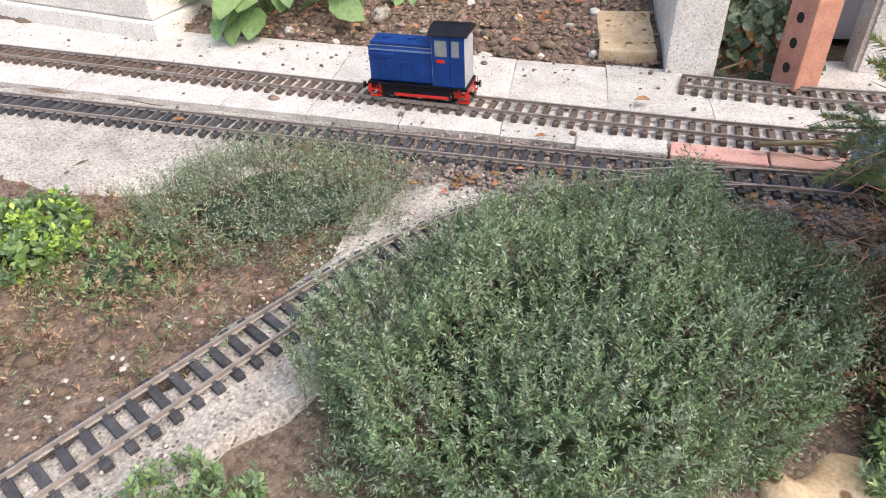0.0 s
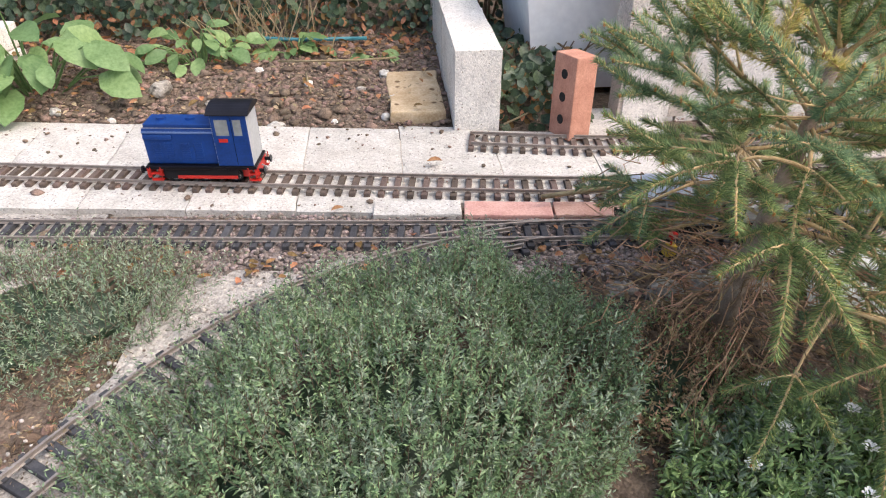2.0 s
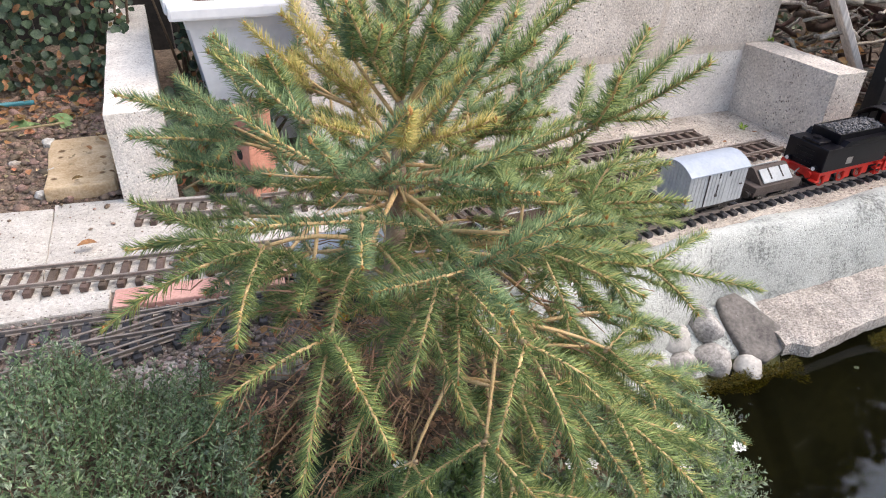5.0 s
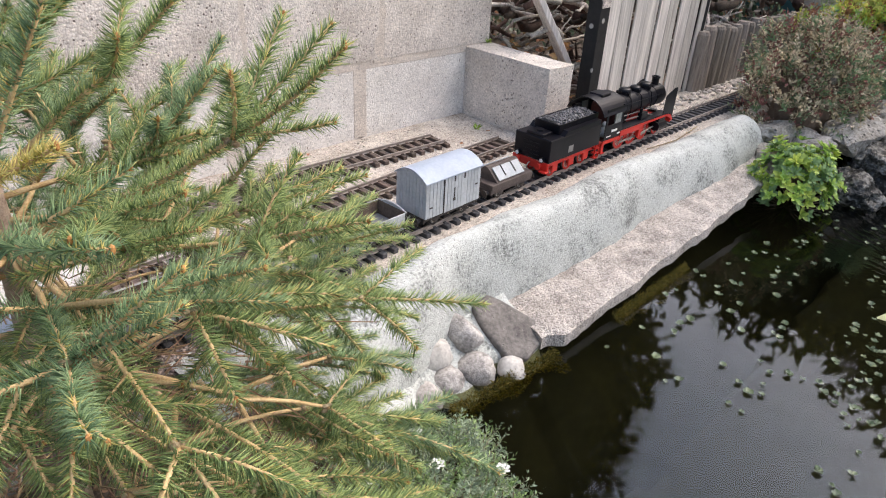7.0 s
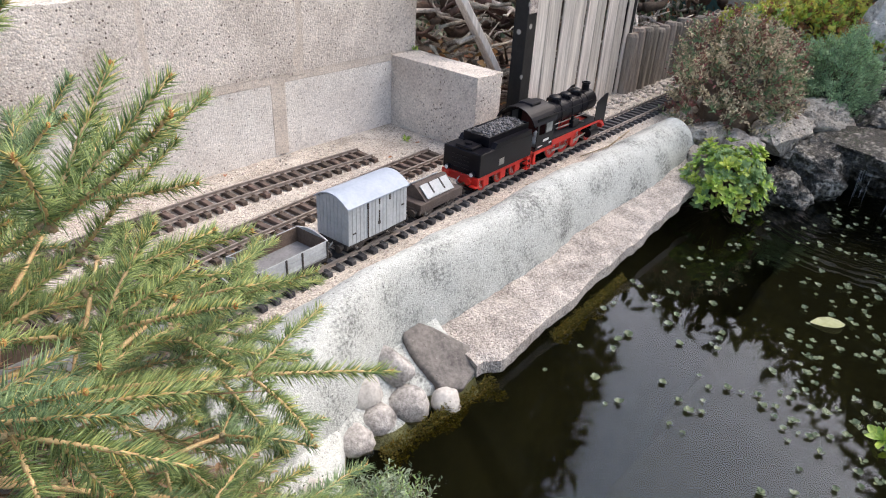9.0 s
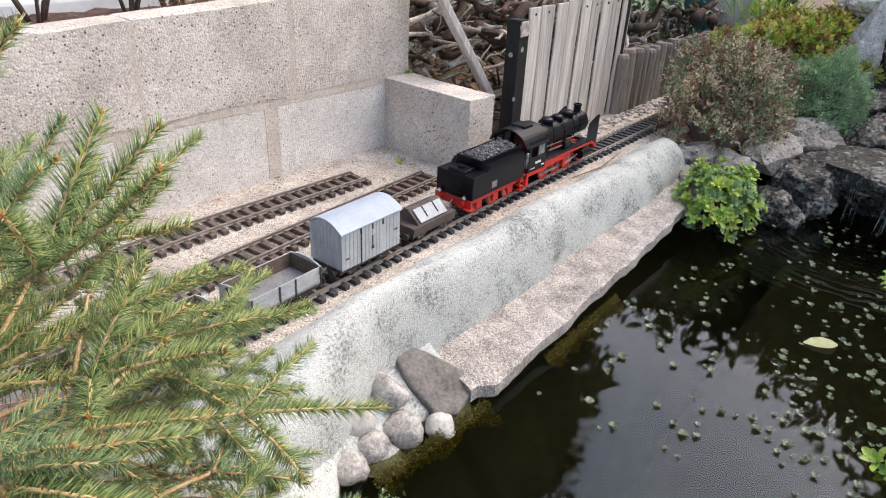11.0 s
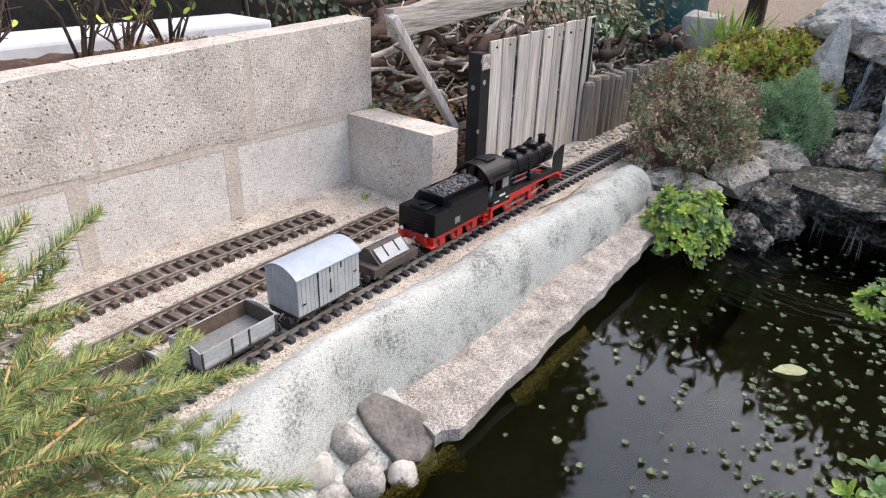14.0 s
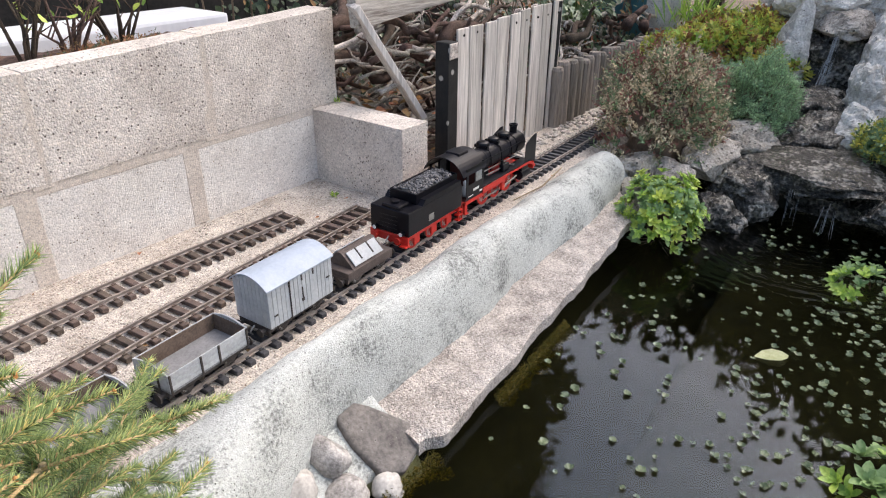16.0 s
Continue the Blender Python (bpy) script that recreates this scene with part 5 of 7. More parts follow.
def build_trees():
    """Garden trees beyond the rockery; the pond mirrors their crowns."""
    spec = (((5.95, 4.96), 7.1, 2.05, 20000, 3.7), ((7.2, 2.3), 2.75, 1.2, 5200, 1.5), ((7.5, 1.05), 2.95, 1.25, 6500, 1.6), ((7.0, -0.15), 3.2, 1.25, 6500, 1.7), ((5.6, -0.9), 3.6, 1.25, 4200, 1.8), ((1.6, 5.4), 3.6, 1.7, 2600, 2.0))
    for (x, y), h, r, n, wz in spec:
        t = thing("garden_tree", "dark leafy garden tree standing behind the rockery", "tree", pose(x, y, 0), group="trees behind the pond")
        bm = bmesh.new()
        tube(bm, [(0, 0, -0.1), (0.05, 0, h * 0.3), (0, 0.04, h * 0.6), (0.03, 0, h * 0.9)], [0.09, 0.07, 0.05, 0.02], 9)
        rnd = random.Random(x)
        for i in range(14):
            a, z = rnd.uniform(0, 6.28), rnd.uniform(0.35, 0.8) * h
            tube(bm, [(0, 0, z), (math.cos(a) * r * 0.5, math.sin(a) * r * 0.5, z + 0.2), (math.cos(a) * r * 0.9, math.sin(a) * r * 0.9, z + 0.3)], [0.03, 0.02, 0.008], 5)
        part("trunk", bm, "bark_gap_dark", t)
        d = rand_dirs(n)
        k = np.array([1 + 0.35 * noise.noise(Vector(q) * 2.4 + Vector((x, y, 0))) for q in d])
        rad = RNG.uniform(0.35, 1.0, n) ** 0.5 * k
        P = d * rad[:, None] * np.array([r, r, wz * 0.8]) + np.array([0, 0, h * 0.62])
        P[:, 2] = np.maximum(P[:, 2], 0.95)
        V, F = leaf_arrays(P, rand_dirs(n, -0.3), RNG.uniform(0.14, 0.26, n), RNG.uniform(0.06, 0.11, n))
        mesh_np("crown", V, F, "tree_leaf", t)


build_trees()


# ---- railway vehicles ----
M["black_paint"] = mat("satin_black_paint", (0.003, 0.003, 0.005), (0.008, 0.008, 0.012), 30, 0.32, 0.06, spec=0.25)
M["roof_black"] = mat("matt_black_roof", (0.006, 0.006, 0.009), (0.014, 0.014, 0.02), 25, 0.42, 0.08, spec=0.25)
M["red_paint"] = mat("signal_red_paint", (0.52, 0.018, 0.012), (0.66, 0.035, 0.022), 30, 0.45, 0.05)
M["dark_red"] = mat("dull_red_inside", (0.10, 0.025, 0.02), (0.17, 0.05, 0.04), 30, 0.7, 0.1)
M["blue_paint"] = mat("deep_blue_paint", (0.004, 0.034, 0.16), (0.007, 0.055, 0.25), 25, 0.38, 0.04)
M["blue_stripe"] = mat("pale_blue_stripe", (0.10, 0.16, 0.34), (0.16, 0.24, 0.44), 25, 0.5, 0.02)
M["steel"] = mat("dull_steel", (0.30, 0.29, 0.28), (0.50, 0.49, 0.47), 40, 0.4, 0.05, metal=0.8)
M["white_paint"] = mat("white_paint", (0.70, 0.70, 0.68), (0.82, 0.82, 0.80), 40, 0.6, 0.0)
M["coal"] = mat("coal", (0.03, 0.03, 0.033), (0.16, 0.16, 0.17), 60, 0.4, 0.5, piece=0.5, island=True)
M["grey_wagon"] = mat("weathered_grey_paint", (0.30, 0.31, 0.32), (0.48, 0.50, 0.51), 22, 0.75, 0.3, piece=0.06)
M["van_grey"] = mat("pale_grey_van_and_cab_glare", (0.36, 0.38, 0.395), (0.50, 0.52, 0.535), 18, 0.7, 0.2, piece=0.05)
M["van_roof"] = mat("pale_blue_grey_roof", (0.33, 0.39, 0.47), (0.44, 0.50, 0.58), 14, 0.55, 0.12)
M["wagon_inside"] = mat("brown_wagon_inside", (0.085, 0.06, 0.045), (0.20, 0.145, 0.11), 25, 0.85, 0.3)
M["wagon_floor"] = mat("grey_wagon_floor", (0.16, 0.16, 0.165), (0.27, 0.27, 0.275), 25, 0.85, 0.3)
M["pink_floor"] = mat("stained_pinkish_floor", (0.30, 0.17, 0.14), (0.52, 0.40, 0.34), 14, 0.85, 0.3)
M["chassis"] = mat("black_brown_chassis", (0.022, 0.018, 0.016), (0.06, 0.048, 0.042), 30, 0.75, 0.2)
M["umber"] = mat("dark_umber_paint", (0.06, 0.043, 0.038), (0.11, 0.085, 0.075), 25, 0.7, 0.2)
M["cab_glass"] = mat("dark_cab_glass", (0.20, 0.21, 0.20), (0.34, 0.35, 0.34), 10, 0.08, 0.0)
M["toy_white"] = mat("toy_white", (0.70, 0.70, 0.70), (0.80, 0.80, 0.80), 30, 0.6, 0.0)

RAILTOP = 0.0174
MAIN_LINE = spline([(x, y, 0) for x, y in MAIN], 0.005)
LOOP_LINE = spline([(x, y, 0) for x, y in LOOP], 0.005)


HALT = -0.06  # how far along the main line the train has come to rest


def on_line(line, x, top=RAILTOP):
    """The pose of a vehicle whose middle stands at x on a track."""
    x += HALT if line is MAIN_LINE else 0.0
    i = min(range(5, len(line) - 5), key=lambda k: abs(line[k].x - x))
    q = line[i + 5] - line[i - 5]
    return pose(line[i].x, line[i].y, top, 0, 0, math.degrees(math.atan2(q.y, q.x))) @ Matrix.Scale(0.92, 4)


def plate(bm, outline, y0, y1):
    """A flat plate in the x-z plane, from an outline of (x, z)."""
    vs = [bm.verts.new((x, y0, z)) for x, z in outline]
    f = bm.faces.new(vs)
    ex = bmesh.ops.extrude_face_region(bm, geom=[f])
    bmesh.ops.translate(bm, verts=[v for v in ex["geom"] if isinstance(v, bmesh.types.BMVert)], vec=(0, y1 - y0, 0))
    bmesh.ops.recalc_face_normals(bm, faces=bm.faces[:])
    return bm


def wheel_part(parent, x, y, r, material, spokes=10, name="wheel"):
    """A spoked wheel, its flange and rim."""
    s = 1 if y > 0 else -1
    bm = bmesh.new()
    m = pose(x, y, r, 90, 0, 0)
    lathe(bm, [(r, -0.003), (r, 0.0015), (r * 1.08, 0.0022), (r * 1.08, 0.0036), (r * 0.8, 0.0036), (r * 0.8, -0.003)], 24, m)
    lathe(bm, [(r * 0.22, -0.0042), (r * 0.22, 0.003)], 12, m)
    for k in range(spokes):
        a = 360 / spokes * k
        box(bm, -r * 0.045, r * 0.045, 0.0, r * 0.82, -0.0018, 0.0018, 0, m @ pose(0, 0, 0, 0, 0, a))
    w = part(name, bm, material, parent)
    bm = bmesh.new()
    lathe(bm, [(r * 0.995, -0.0036), (r * 1.012, -0.0034), (r * 1.012, 0.0012), (r * 0.995, 0.0014)], 24, m)
    part("tyre", bm, "steel", w)
    return w


def buffers(parent, x, z, s, material="black_paint", w=0.04):
    for y in (-w, w):
        bm = bmesh.new()
        cyl(bm, (x, y, z), (x + s * 0.014, y, z), 0.005, n=10)
        cyl(bm, (x + s * 0.014, y, z), (x + s * 0.017, y, z), 0.0105, n=16)
        part("buffer", bm, material, parent)
    bm = bmesh.new()
    tube(bm, [(x, 0, z), (x + s * 0.008, 0, z - 0.004), (x + s * 0.014, 0, z - 0.012), (x + s * 0.008, 0, z - 0.02)], 0.002, 6)
    part("coupling_hook", bm, "steel", parent)


def lamp_part(parent, x, y, z, s):
    bm = bmesh.new()
    cyl(bm, (x, y, z), (x + s * 0.010, y, z), 0.0075, n=14)
    lp = part("headlamp", bm, "black_paint", parent)
    bm = bmesh.new()
    cyl(bm, (x + s * 0.0102, y, z), (x + s * 0.0112, y, z), 0.0058, n=14)
    part("lens", bm, "white_paint", lp)


def build_engine():
    e = thing("steam_locomotive", "model steam locomotive, satin black with bright red frames and wheels", "locomotive", on_line(MAIN_LINE, 2.46) @ pose(-0.225, 0, 0))
    bm = bmesh.new()
    box(bm, 0.02, 0.445, -0.027, -0.021, 0.022, 0.066, 0.001)
    box(bm, 0.02, 0.445, 0.021, 0.027, 0.022, 0.066, 0.001)
    box(bm, 0.02, 0.445, -0.021, 0.021, 0.04, 0.062)
    part("frame", bm, "red_paint", e)
    # boiler, firebox and smokebox along x
    turn_x = pose(0, 0, 0.134, 0, 90, 0)
    bm = bmesh.new()
    lathe(bm, [(0.0365, 0.10), (0.0365, 0.175), (0.0372, 0.176), (0.0372, 0.180), (0.0365, 0.181), (0.0365, 0.25), (0.0372, 0.251), (0.0372, 0.255), (0.0365, 0.256), (0.0365, 0.32), (0.0372, 0.321), (0.0372, 0.325), (0.0365, 0.326), (0.0365, 0.372)], 32, turn_x)
    part("boiler", bm, "roof_black", e, smooth=False)
    bm = bmesh.new()
    lathe(bm, [(0.038, 0.372), (0.038, 0.43), (0.036, 0.433), (0.033, 0.434), (0.031, 0.439), (0.02, 0.446), (0.006, 0.449)], 32, turn_x)
    sb = part("smokebox", bm, "black_paint", e)
    bm = bmesh.new()
    for k in range(8):
        a = k * math.pi / 4
        box(bm, 0.433, 0.4375, math.cos(a) * 0.0335 - 0.002, math.cos(a) * 0.0335 + 0.002, 0.134 + math.sin(a) * 0.0335 - 0.002, 0.134 + math.sin(a) * 0.0335 + 0.002)
    part("door_clamps", bm, "black_paint", sb)
    bm = bmesh.new()
    box(bm, 0.10, 0.20, -0.030, 0.030, 0.066, 0.12, 0.004)
    part("firebox", bm, "black_paint", e)
    bm = bmesh.new()
    lathe(bm, [(0.017, 0), (0.013, 0.006), (0.0125, 0.026), (0.015, 0.028), (0.015, 0.033), (0.0105, 0.033), (0.0105, 0.018)], 22, pose(0.405, 0, 0.166))
    part("chimney", bm, "black_paint", e)
    for x, r, h in ((0.338, 0.020, 0.024), (0.272, 0.0185, 0.022), (0.205, 0.0205, 0.025)):
        bm = bmesh.new()
        lathe(bm, [(r * 1.2, -0.006), (r * 1.02, 0.002), (r, h * 0.6), (r * 1.04, h * 0.62), (r * 0.96, h * 0.82), (r * 0.6, h * 0.97), (r * 0.15, h)], 22, pose(x, 0, 0.166))
        d = part("dome", bm, "black_paint", e)
        bm = bmesh.new()
        for s in (-1, 1):
            tube(bm, [(x - 0.012, s * r * 0.9, 0.175), (x - 0.006, s * 0.032, 0.16), (x - 0.006, s * 0.0385, 0.134), (x - 0.006, s * 0.037, 0.10)], 0.0016, 5)
            box(bm, x - 0.012, x - 0.002, s * 0.022 - 0.003, s * 0.022 + 0.003, 0.168, 0.178)
        part("pipework", bm, "black_paint", d)
    for s in (-1, 1):
        bm = bmesh.new()
        tube(bm, [(0.11, s * 0.040, 0.148), (0.26, s * 0.040, 0.148), (0.42, s * 0.0405, 0.148)], 0.0011, 5)
        part("handrail", bm, "black_paint", e)
        bm = bmesh.new()
        tube(bm, [(0.11, s * 0.041, 0.112), (0.25, s * 0.041, 0.110), (0.36, s * 0.043, 0.108)], 0.0017, 5)
        tube(bm, [(0.16, s * 0.044, 0.097), (0.30, s * 0.046, 0.094), (0.38, s * 0.046, 0.07)], 0.0022, 5)
        part("steam_pipe", bm, "steel" if s < 0 else "black_paint", e)
        bm = bmesh.new()
        box(bm, 0.245, 0.285, s * 0.050 - 0.008, s * 0.050 + 0.008, 0.083, 0.108, 0.003)
        cyl(bm, (0.25, s * 0.050, 0.108), (0.25, s * 0.050, 0.122), 0.005, n=10)
        part("air_pump", bm, "black_paint", e)
        # running board with its red valance that drops to the beam
        bm = bmesh.new()
        box(bm, 0.095, 0.42, min(s * 0.034, s * 0.069), max(s * 0.034, s * 0.069), 0.079, 0.083, 0.0008)
        part("running_board", bm, "roof_black", e)
        bm = bmesh.new()
        y0 = s * 0.0692
        plate(bm, [(0.10, 0.060), (0.10, 0.0785), (0.405, 0.0785), (0.425, 0.074), (0.452, 0.056), (0.452, 0.047), (0.42, 0.066), (0.40, 0.0715), (0.245, 0.0715), (0.235, 0.060)], y0, y0 + s * 0.0016)
        part("valance", bm, "red_paint", e, "bright red valance")
        bm = bmesh.new()
        plate(bm, [(0.378, 0.0835), (0.378, 0.142), (0.384, 0.150), (0.434, 0.168), (0.450, 0.168), (0.452, 0.164), (0.452, 0.064), (0.425, 0.080)], s * 0.0665, s * 0.0665 + s * 0.0016)
        part("smoke_deflector", bm, "black_paint", e)
        bm = bmesh.new()
        cyl(bm, (0.355, s * 0.058, 0.040), (0.412, s * 0.058, 0.040), 0.0165, n=18)
        cyl(bm, (0.362, s * 0.058, 0.066), (0.405, s * 0.058, 0.066), 0.009, n=14)
        box(bm, 0.36, 0.407, min(s * 0.030, s * 0.066), max(s * 0.030, s * 0.066), 0.036, 0.064, 0.003)
        part("cylinder", bm, "black_paint", e)
        for x in (0.155, 0.23, 0.305):
            wheel_part(e, x, s * 0.036, 0.0345, "red_paint", 14, "driving_wheel")
        wheel_part(e, 0.395, s * 0.036, 0.0195, "red_paint", 9, "leading_wheel")
        bm = bmesh.new()
        box(bm, 0.145, 0.315, s * 0.046 - 0.0015, s * 0.046 + 0.0015, 0.020, 0.027, 0.0006)
        part("coupling_rod", bm, "steel", e)
        bm = bmesh.new()
        tube(bm, [(0.23, s * 0.051, 0.025), (0.35, s * 0.053, 0.040)], 0.0026, 6)
        part("connecting_rod", bm, "steel", e)
        bm = bmesh.new()
        box(bm, 0.228, 0.246, s * 0.062 - 0.005, s * 0.062 + 0.005, 0.028, 0.072, 0.001)
        part("gear_bracket", bm, "red_paint", e)
        # cab side with two window openings
        bm = bmesh.new()
        ys = sorted((s * 0.0665, s * 0.0682))
        for x0, x1, z0, z1 in ((0.006, 0.106, 0.064, 0.112), (0.006, 0.018, 0.112, 0.152), (0.052, 0.060, 0.112, 0.152), (0.096, 0.106, 0.112, 0.152), (0.006, 0.106, 0.152, 0.166)):
            box(bm, x0, x1, ys[0], ys[1], z0, z1)
        side = part("cab_side", bm, "black_paint", e)
        bm = bmesh.new()
        box(bm, 0.060, 0.096, s * 0.0668 - 0.0003, s * 0.0668 + 0.0003, 0.112, 0.152)
        part("window_pane", bm, "cab_glass", side)
        bm = bmesh.new()
        for z0, z1, a, b in ((0.086, 0.094, 0.045, 0.078), (0.073, 0.076, 0.018, 0.045), (0.073, 0.078, 0.082, 0.098)):
            box(bm, a, b, s * 0.0684 - 0.0003, s * 0.0684 + 0.0003, z0, z1)
        part("number_bars", bm, "white_paint", side, "small pale lettering bars")
        bm = bmesh.new()
        plate(bm, [(0.002, 0.052), (0.002, 0.063), (0.104, 0.063), (0.104, 0.052)], s * 0.067, s * 0.067 + s * 0.002)
        part("step_valance", bm, "red_paint", e, "bright red valance")
        bm = bmesh.new()
        box(bm, 0.004, 0.018, s * 0.060 - 0.006, s * 0.060 + 0.006, 0.02, 0.052, 0.001)
        box(bm, 0.002, 0.022, s * 0.062 - 0.008, s * 0.062 + 0.008, 0.02, 0.023, 0.001)
        part("cab_step", bm, "red_paint", e)
    bm = bmesh.new()
    box(bm, 0.104, 0.108, -0.066, 0.066, 0.064, 0.168)
    part("cab_front", bm, "black_paint", e)
    bm = bmesh.new()
    box(bm, 0.004, 0.104, -0.066, 0.066, 0.062, 0.067)
    box(bm, 0.09, 0.1035, -0.05, 0.05, 0.067, 0.15, 0.004)
    part("backhead", bm, "dark_red", e)
    # arched roof
    bm = bmesh.new()
    n = 18
    for x0, x1 in ((-0.018, 0.112),):
        rows = []
        for i in range(n + 1):
            a = math.radians(-68 + 136 * i / n)
            yy, zz = 0.078 * math.sin(a), 0.118 + 0.078 * math.cos(a)
            rows.append([bm.verts.new((x, yy * k, 0.118 + (zz - 0.118) * k)) for x in (x0, x1) for k in (1.0, 0.972)])
        for a, b in zip(rows, rows[1:]):
            bm.faces.new((a[0], b[0], b[2], a[2])), bm.faces.new((a[1], a[3], b[3], b[1]))
            bm.faces.new((a[0], a[1], b[1], b[0])), bm.faces.new((a[2], b[2], b[3], a[3]))
        for r in (rows[0], rows[-1]):
            bm.faces.new((r[0], r[2], r[3], r[1]))
    bmesh.ops.recalc_face_normals(bm, faces=bm.faces[:])
    roof = part("cab_roof", bm, "roof_black", e)
    bm = bmesh.new()
    box(bm, 0.028, 0.078, -0.025, 0.025, 0.188, 0.200, 0.002)
    part("roof_vent", bm, "roof_black", roof)
    bm = bmesh.new()
    box(bm, 0.446, 0.453, -0.066, 0.066, 0.040, 0.068, 0.001)
    part("buffer_beam", bm, "red_paint", e)
    buffers(e, 0.453, 0.053, 1)
    for y in (-0.045, 0.045):
        lamp_part(e, 0.447, y, 0.082, 1)
    bm = bmesh.new()
    box(bm, 0.432, 0.452, -0.06, 0.06, 0.066, 0.071, 0.001)
    part("front_platform", bm, "black_paint", e)


build_engine()


def build_figure():
    bm = bmesh.new()
    lathe(bm, [(0.010, 0), (0.013, 0.012), (0.012, 0.028), (0.005, 0.033), (0.007, 0.038), (0.0075, 0.045), (0.003, 0.051)], 12, pose(0, 0, 0))
    o = part("toy_figure", bm, "toy_white", smooth=True)
    o.matrix_world = on_line(MAIN_LINE, 2.46) @ pose(-0.19, -0.045, 0.0675)
    tagged(o, "small plain white toy shape in the locomotive's cab", "toy")


build_figure()


def build_tender():
    t = thing("tender", "black model tender heaped with coal on red underframes", "tender", on_line(MAIN_LINE, 2.122))
    a, b = -0.140, 0.128
    bm = bmesh.new()
    box(bm, a, b, -0.066, 0.066, 0.058, 0.128, 0.002)
    body = part("body", bm, "black_paint", t)
    bm = bmesh.new()
    box(bm, -0.075, 0.128, -0.046, -0.042, 0.127, 0.158, 0.001)
    box(bm, -0.075, 0.128, 0.042, 0.046, 0.127, 0.158, 0.001)
    box(bm, -0.0775, -0.073, -0.046, 0.046, 0.127, 0.158, 0.001)
    box(bm, 0.1255, 0.130, -0.046, 0.046, 0.127, 0.158, 0.001)
    part("bunker", bm, "black_paint", body)
    for s in (-1, 1):
        bm = bmesh.new()
        plate(bm, [(-0.075, 0.128), (0.12, 0.128), (0.12, 0.142), (-0.06, 0.142)], s * 0.047, s * 0.0655)
        part("side_sheet", bm, "black_paint", body)
        bm = bmesh.new()
        box(bm, -0.045, -0.02, s * 0.0662 - 0.0003, s * 0.0662 + 0.0003, 0.072, 0.092)
        o = part("stencil_bars", bm, "steel", body, "small pale lettering bars")
        bm = bmesh.new()
        box(bm, a + 0.005, b - 0.002, s * 0.052 - 0.002, s * 0.052 + 0.002, 0.040, 0.058, 0.001)
        for x in (-0.085, 0.0, 0.078):
            box(bm, x - 0.014, x + 0.014, s * 0.050 - 0.004, s * 0.050 + 0.004, 0.016, 0.044, 0.002)
        part("underframe", bm, "red_paint", t)
        for x in (-0.085, 0.0, 0.078):
            wheel_part(t, x, s * 0.036, 0.0225, "red_paint", 9)
        bm = bmesh.new()
        for k in range(3):
            box(bm, 0.108, 0.130, s * 0.060 - 0.008, s * 0.060 + 0.008, 0.014 + 0.016 * k, 0.0175 + 0.016 * k)
        box(bm, 0.108, 0.110, s * 0.066 - 0.0015, s * 0.066 + 0.0015, 0.014, 0.06)
        box(bm, 0.128, 0.130, s * 0.066 - 0.0015, s * 0.066 + 0.0015, 0.014, 0.06)
        part("ladder", bm, "red_paint", t, "bright red ladder")
        bm = bmesh.new()
        box(bm, a - 0.016, a + 0.006, s * 0.055 - 0.012, s * 0.055 + 0.012, 0.03, 0.035, 0.001)
        part("rear_step", bm, "red_paint", t)
    bm = bmesh.new()
    box(bm, a - 0.004, a + 0.003, -0.066, 0.066, 0.034, 0.057, 0.001)
    part("buffer_beam", bm, "red_paint", t)
    buffers(t, a - 0.004, 0.048, -1, "red_paint")
    for y in (-0.045, 0.045):
        lamp_part(t, a, y, 0.066, -1)
    bm = bmesh.new()
    for k in range(4):
        tube(bm, [(a - 0.004, -0.03, 0.075 + 0.012 * k), (a - 0.004, 0.03, 0.075 + 0.012 * k)], 0.001, 5)
    box(bm, -0.135, -0.085, -0.03, 0.03, 0.127, 0.137, 0.002)
    cyl(bm, (-0.11, 0, 0.136), (-0.11, 0, 0.143), 0.012, n=14)
    part("water_hatch", bm, "black_paint", body)
    bm = bmesh.new()
    rnd = random.Random(3)
    for k in range(420):
        x, y = rnd.uniform(-0.068, 0.12), rnd.uniform(-0.038, 0.038)
        r = rnd.uniform(0.003, 0.0058)
        lump(bm, (x, y, 0.152 + 0.010 * (1 - (y / 0.04) ** 2) + rnd.uniform(-0.002, 0.002)), (r, r * 0.9, r * 0.8), k, 0.5, 1)
    part("coal", bm, "coal", t, "heap of grey glinting coal")
    bm = bmesh.new()
    box(bm, -0.072, 0.125, -0.0415, 0.0415, 0.128, 0.150)
    part("coal_bed", bm, "coal", t)
    return t


build_tender()


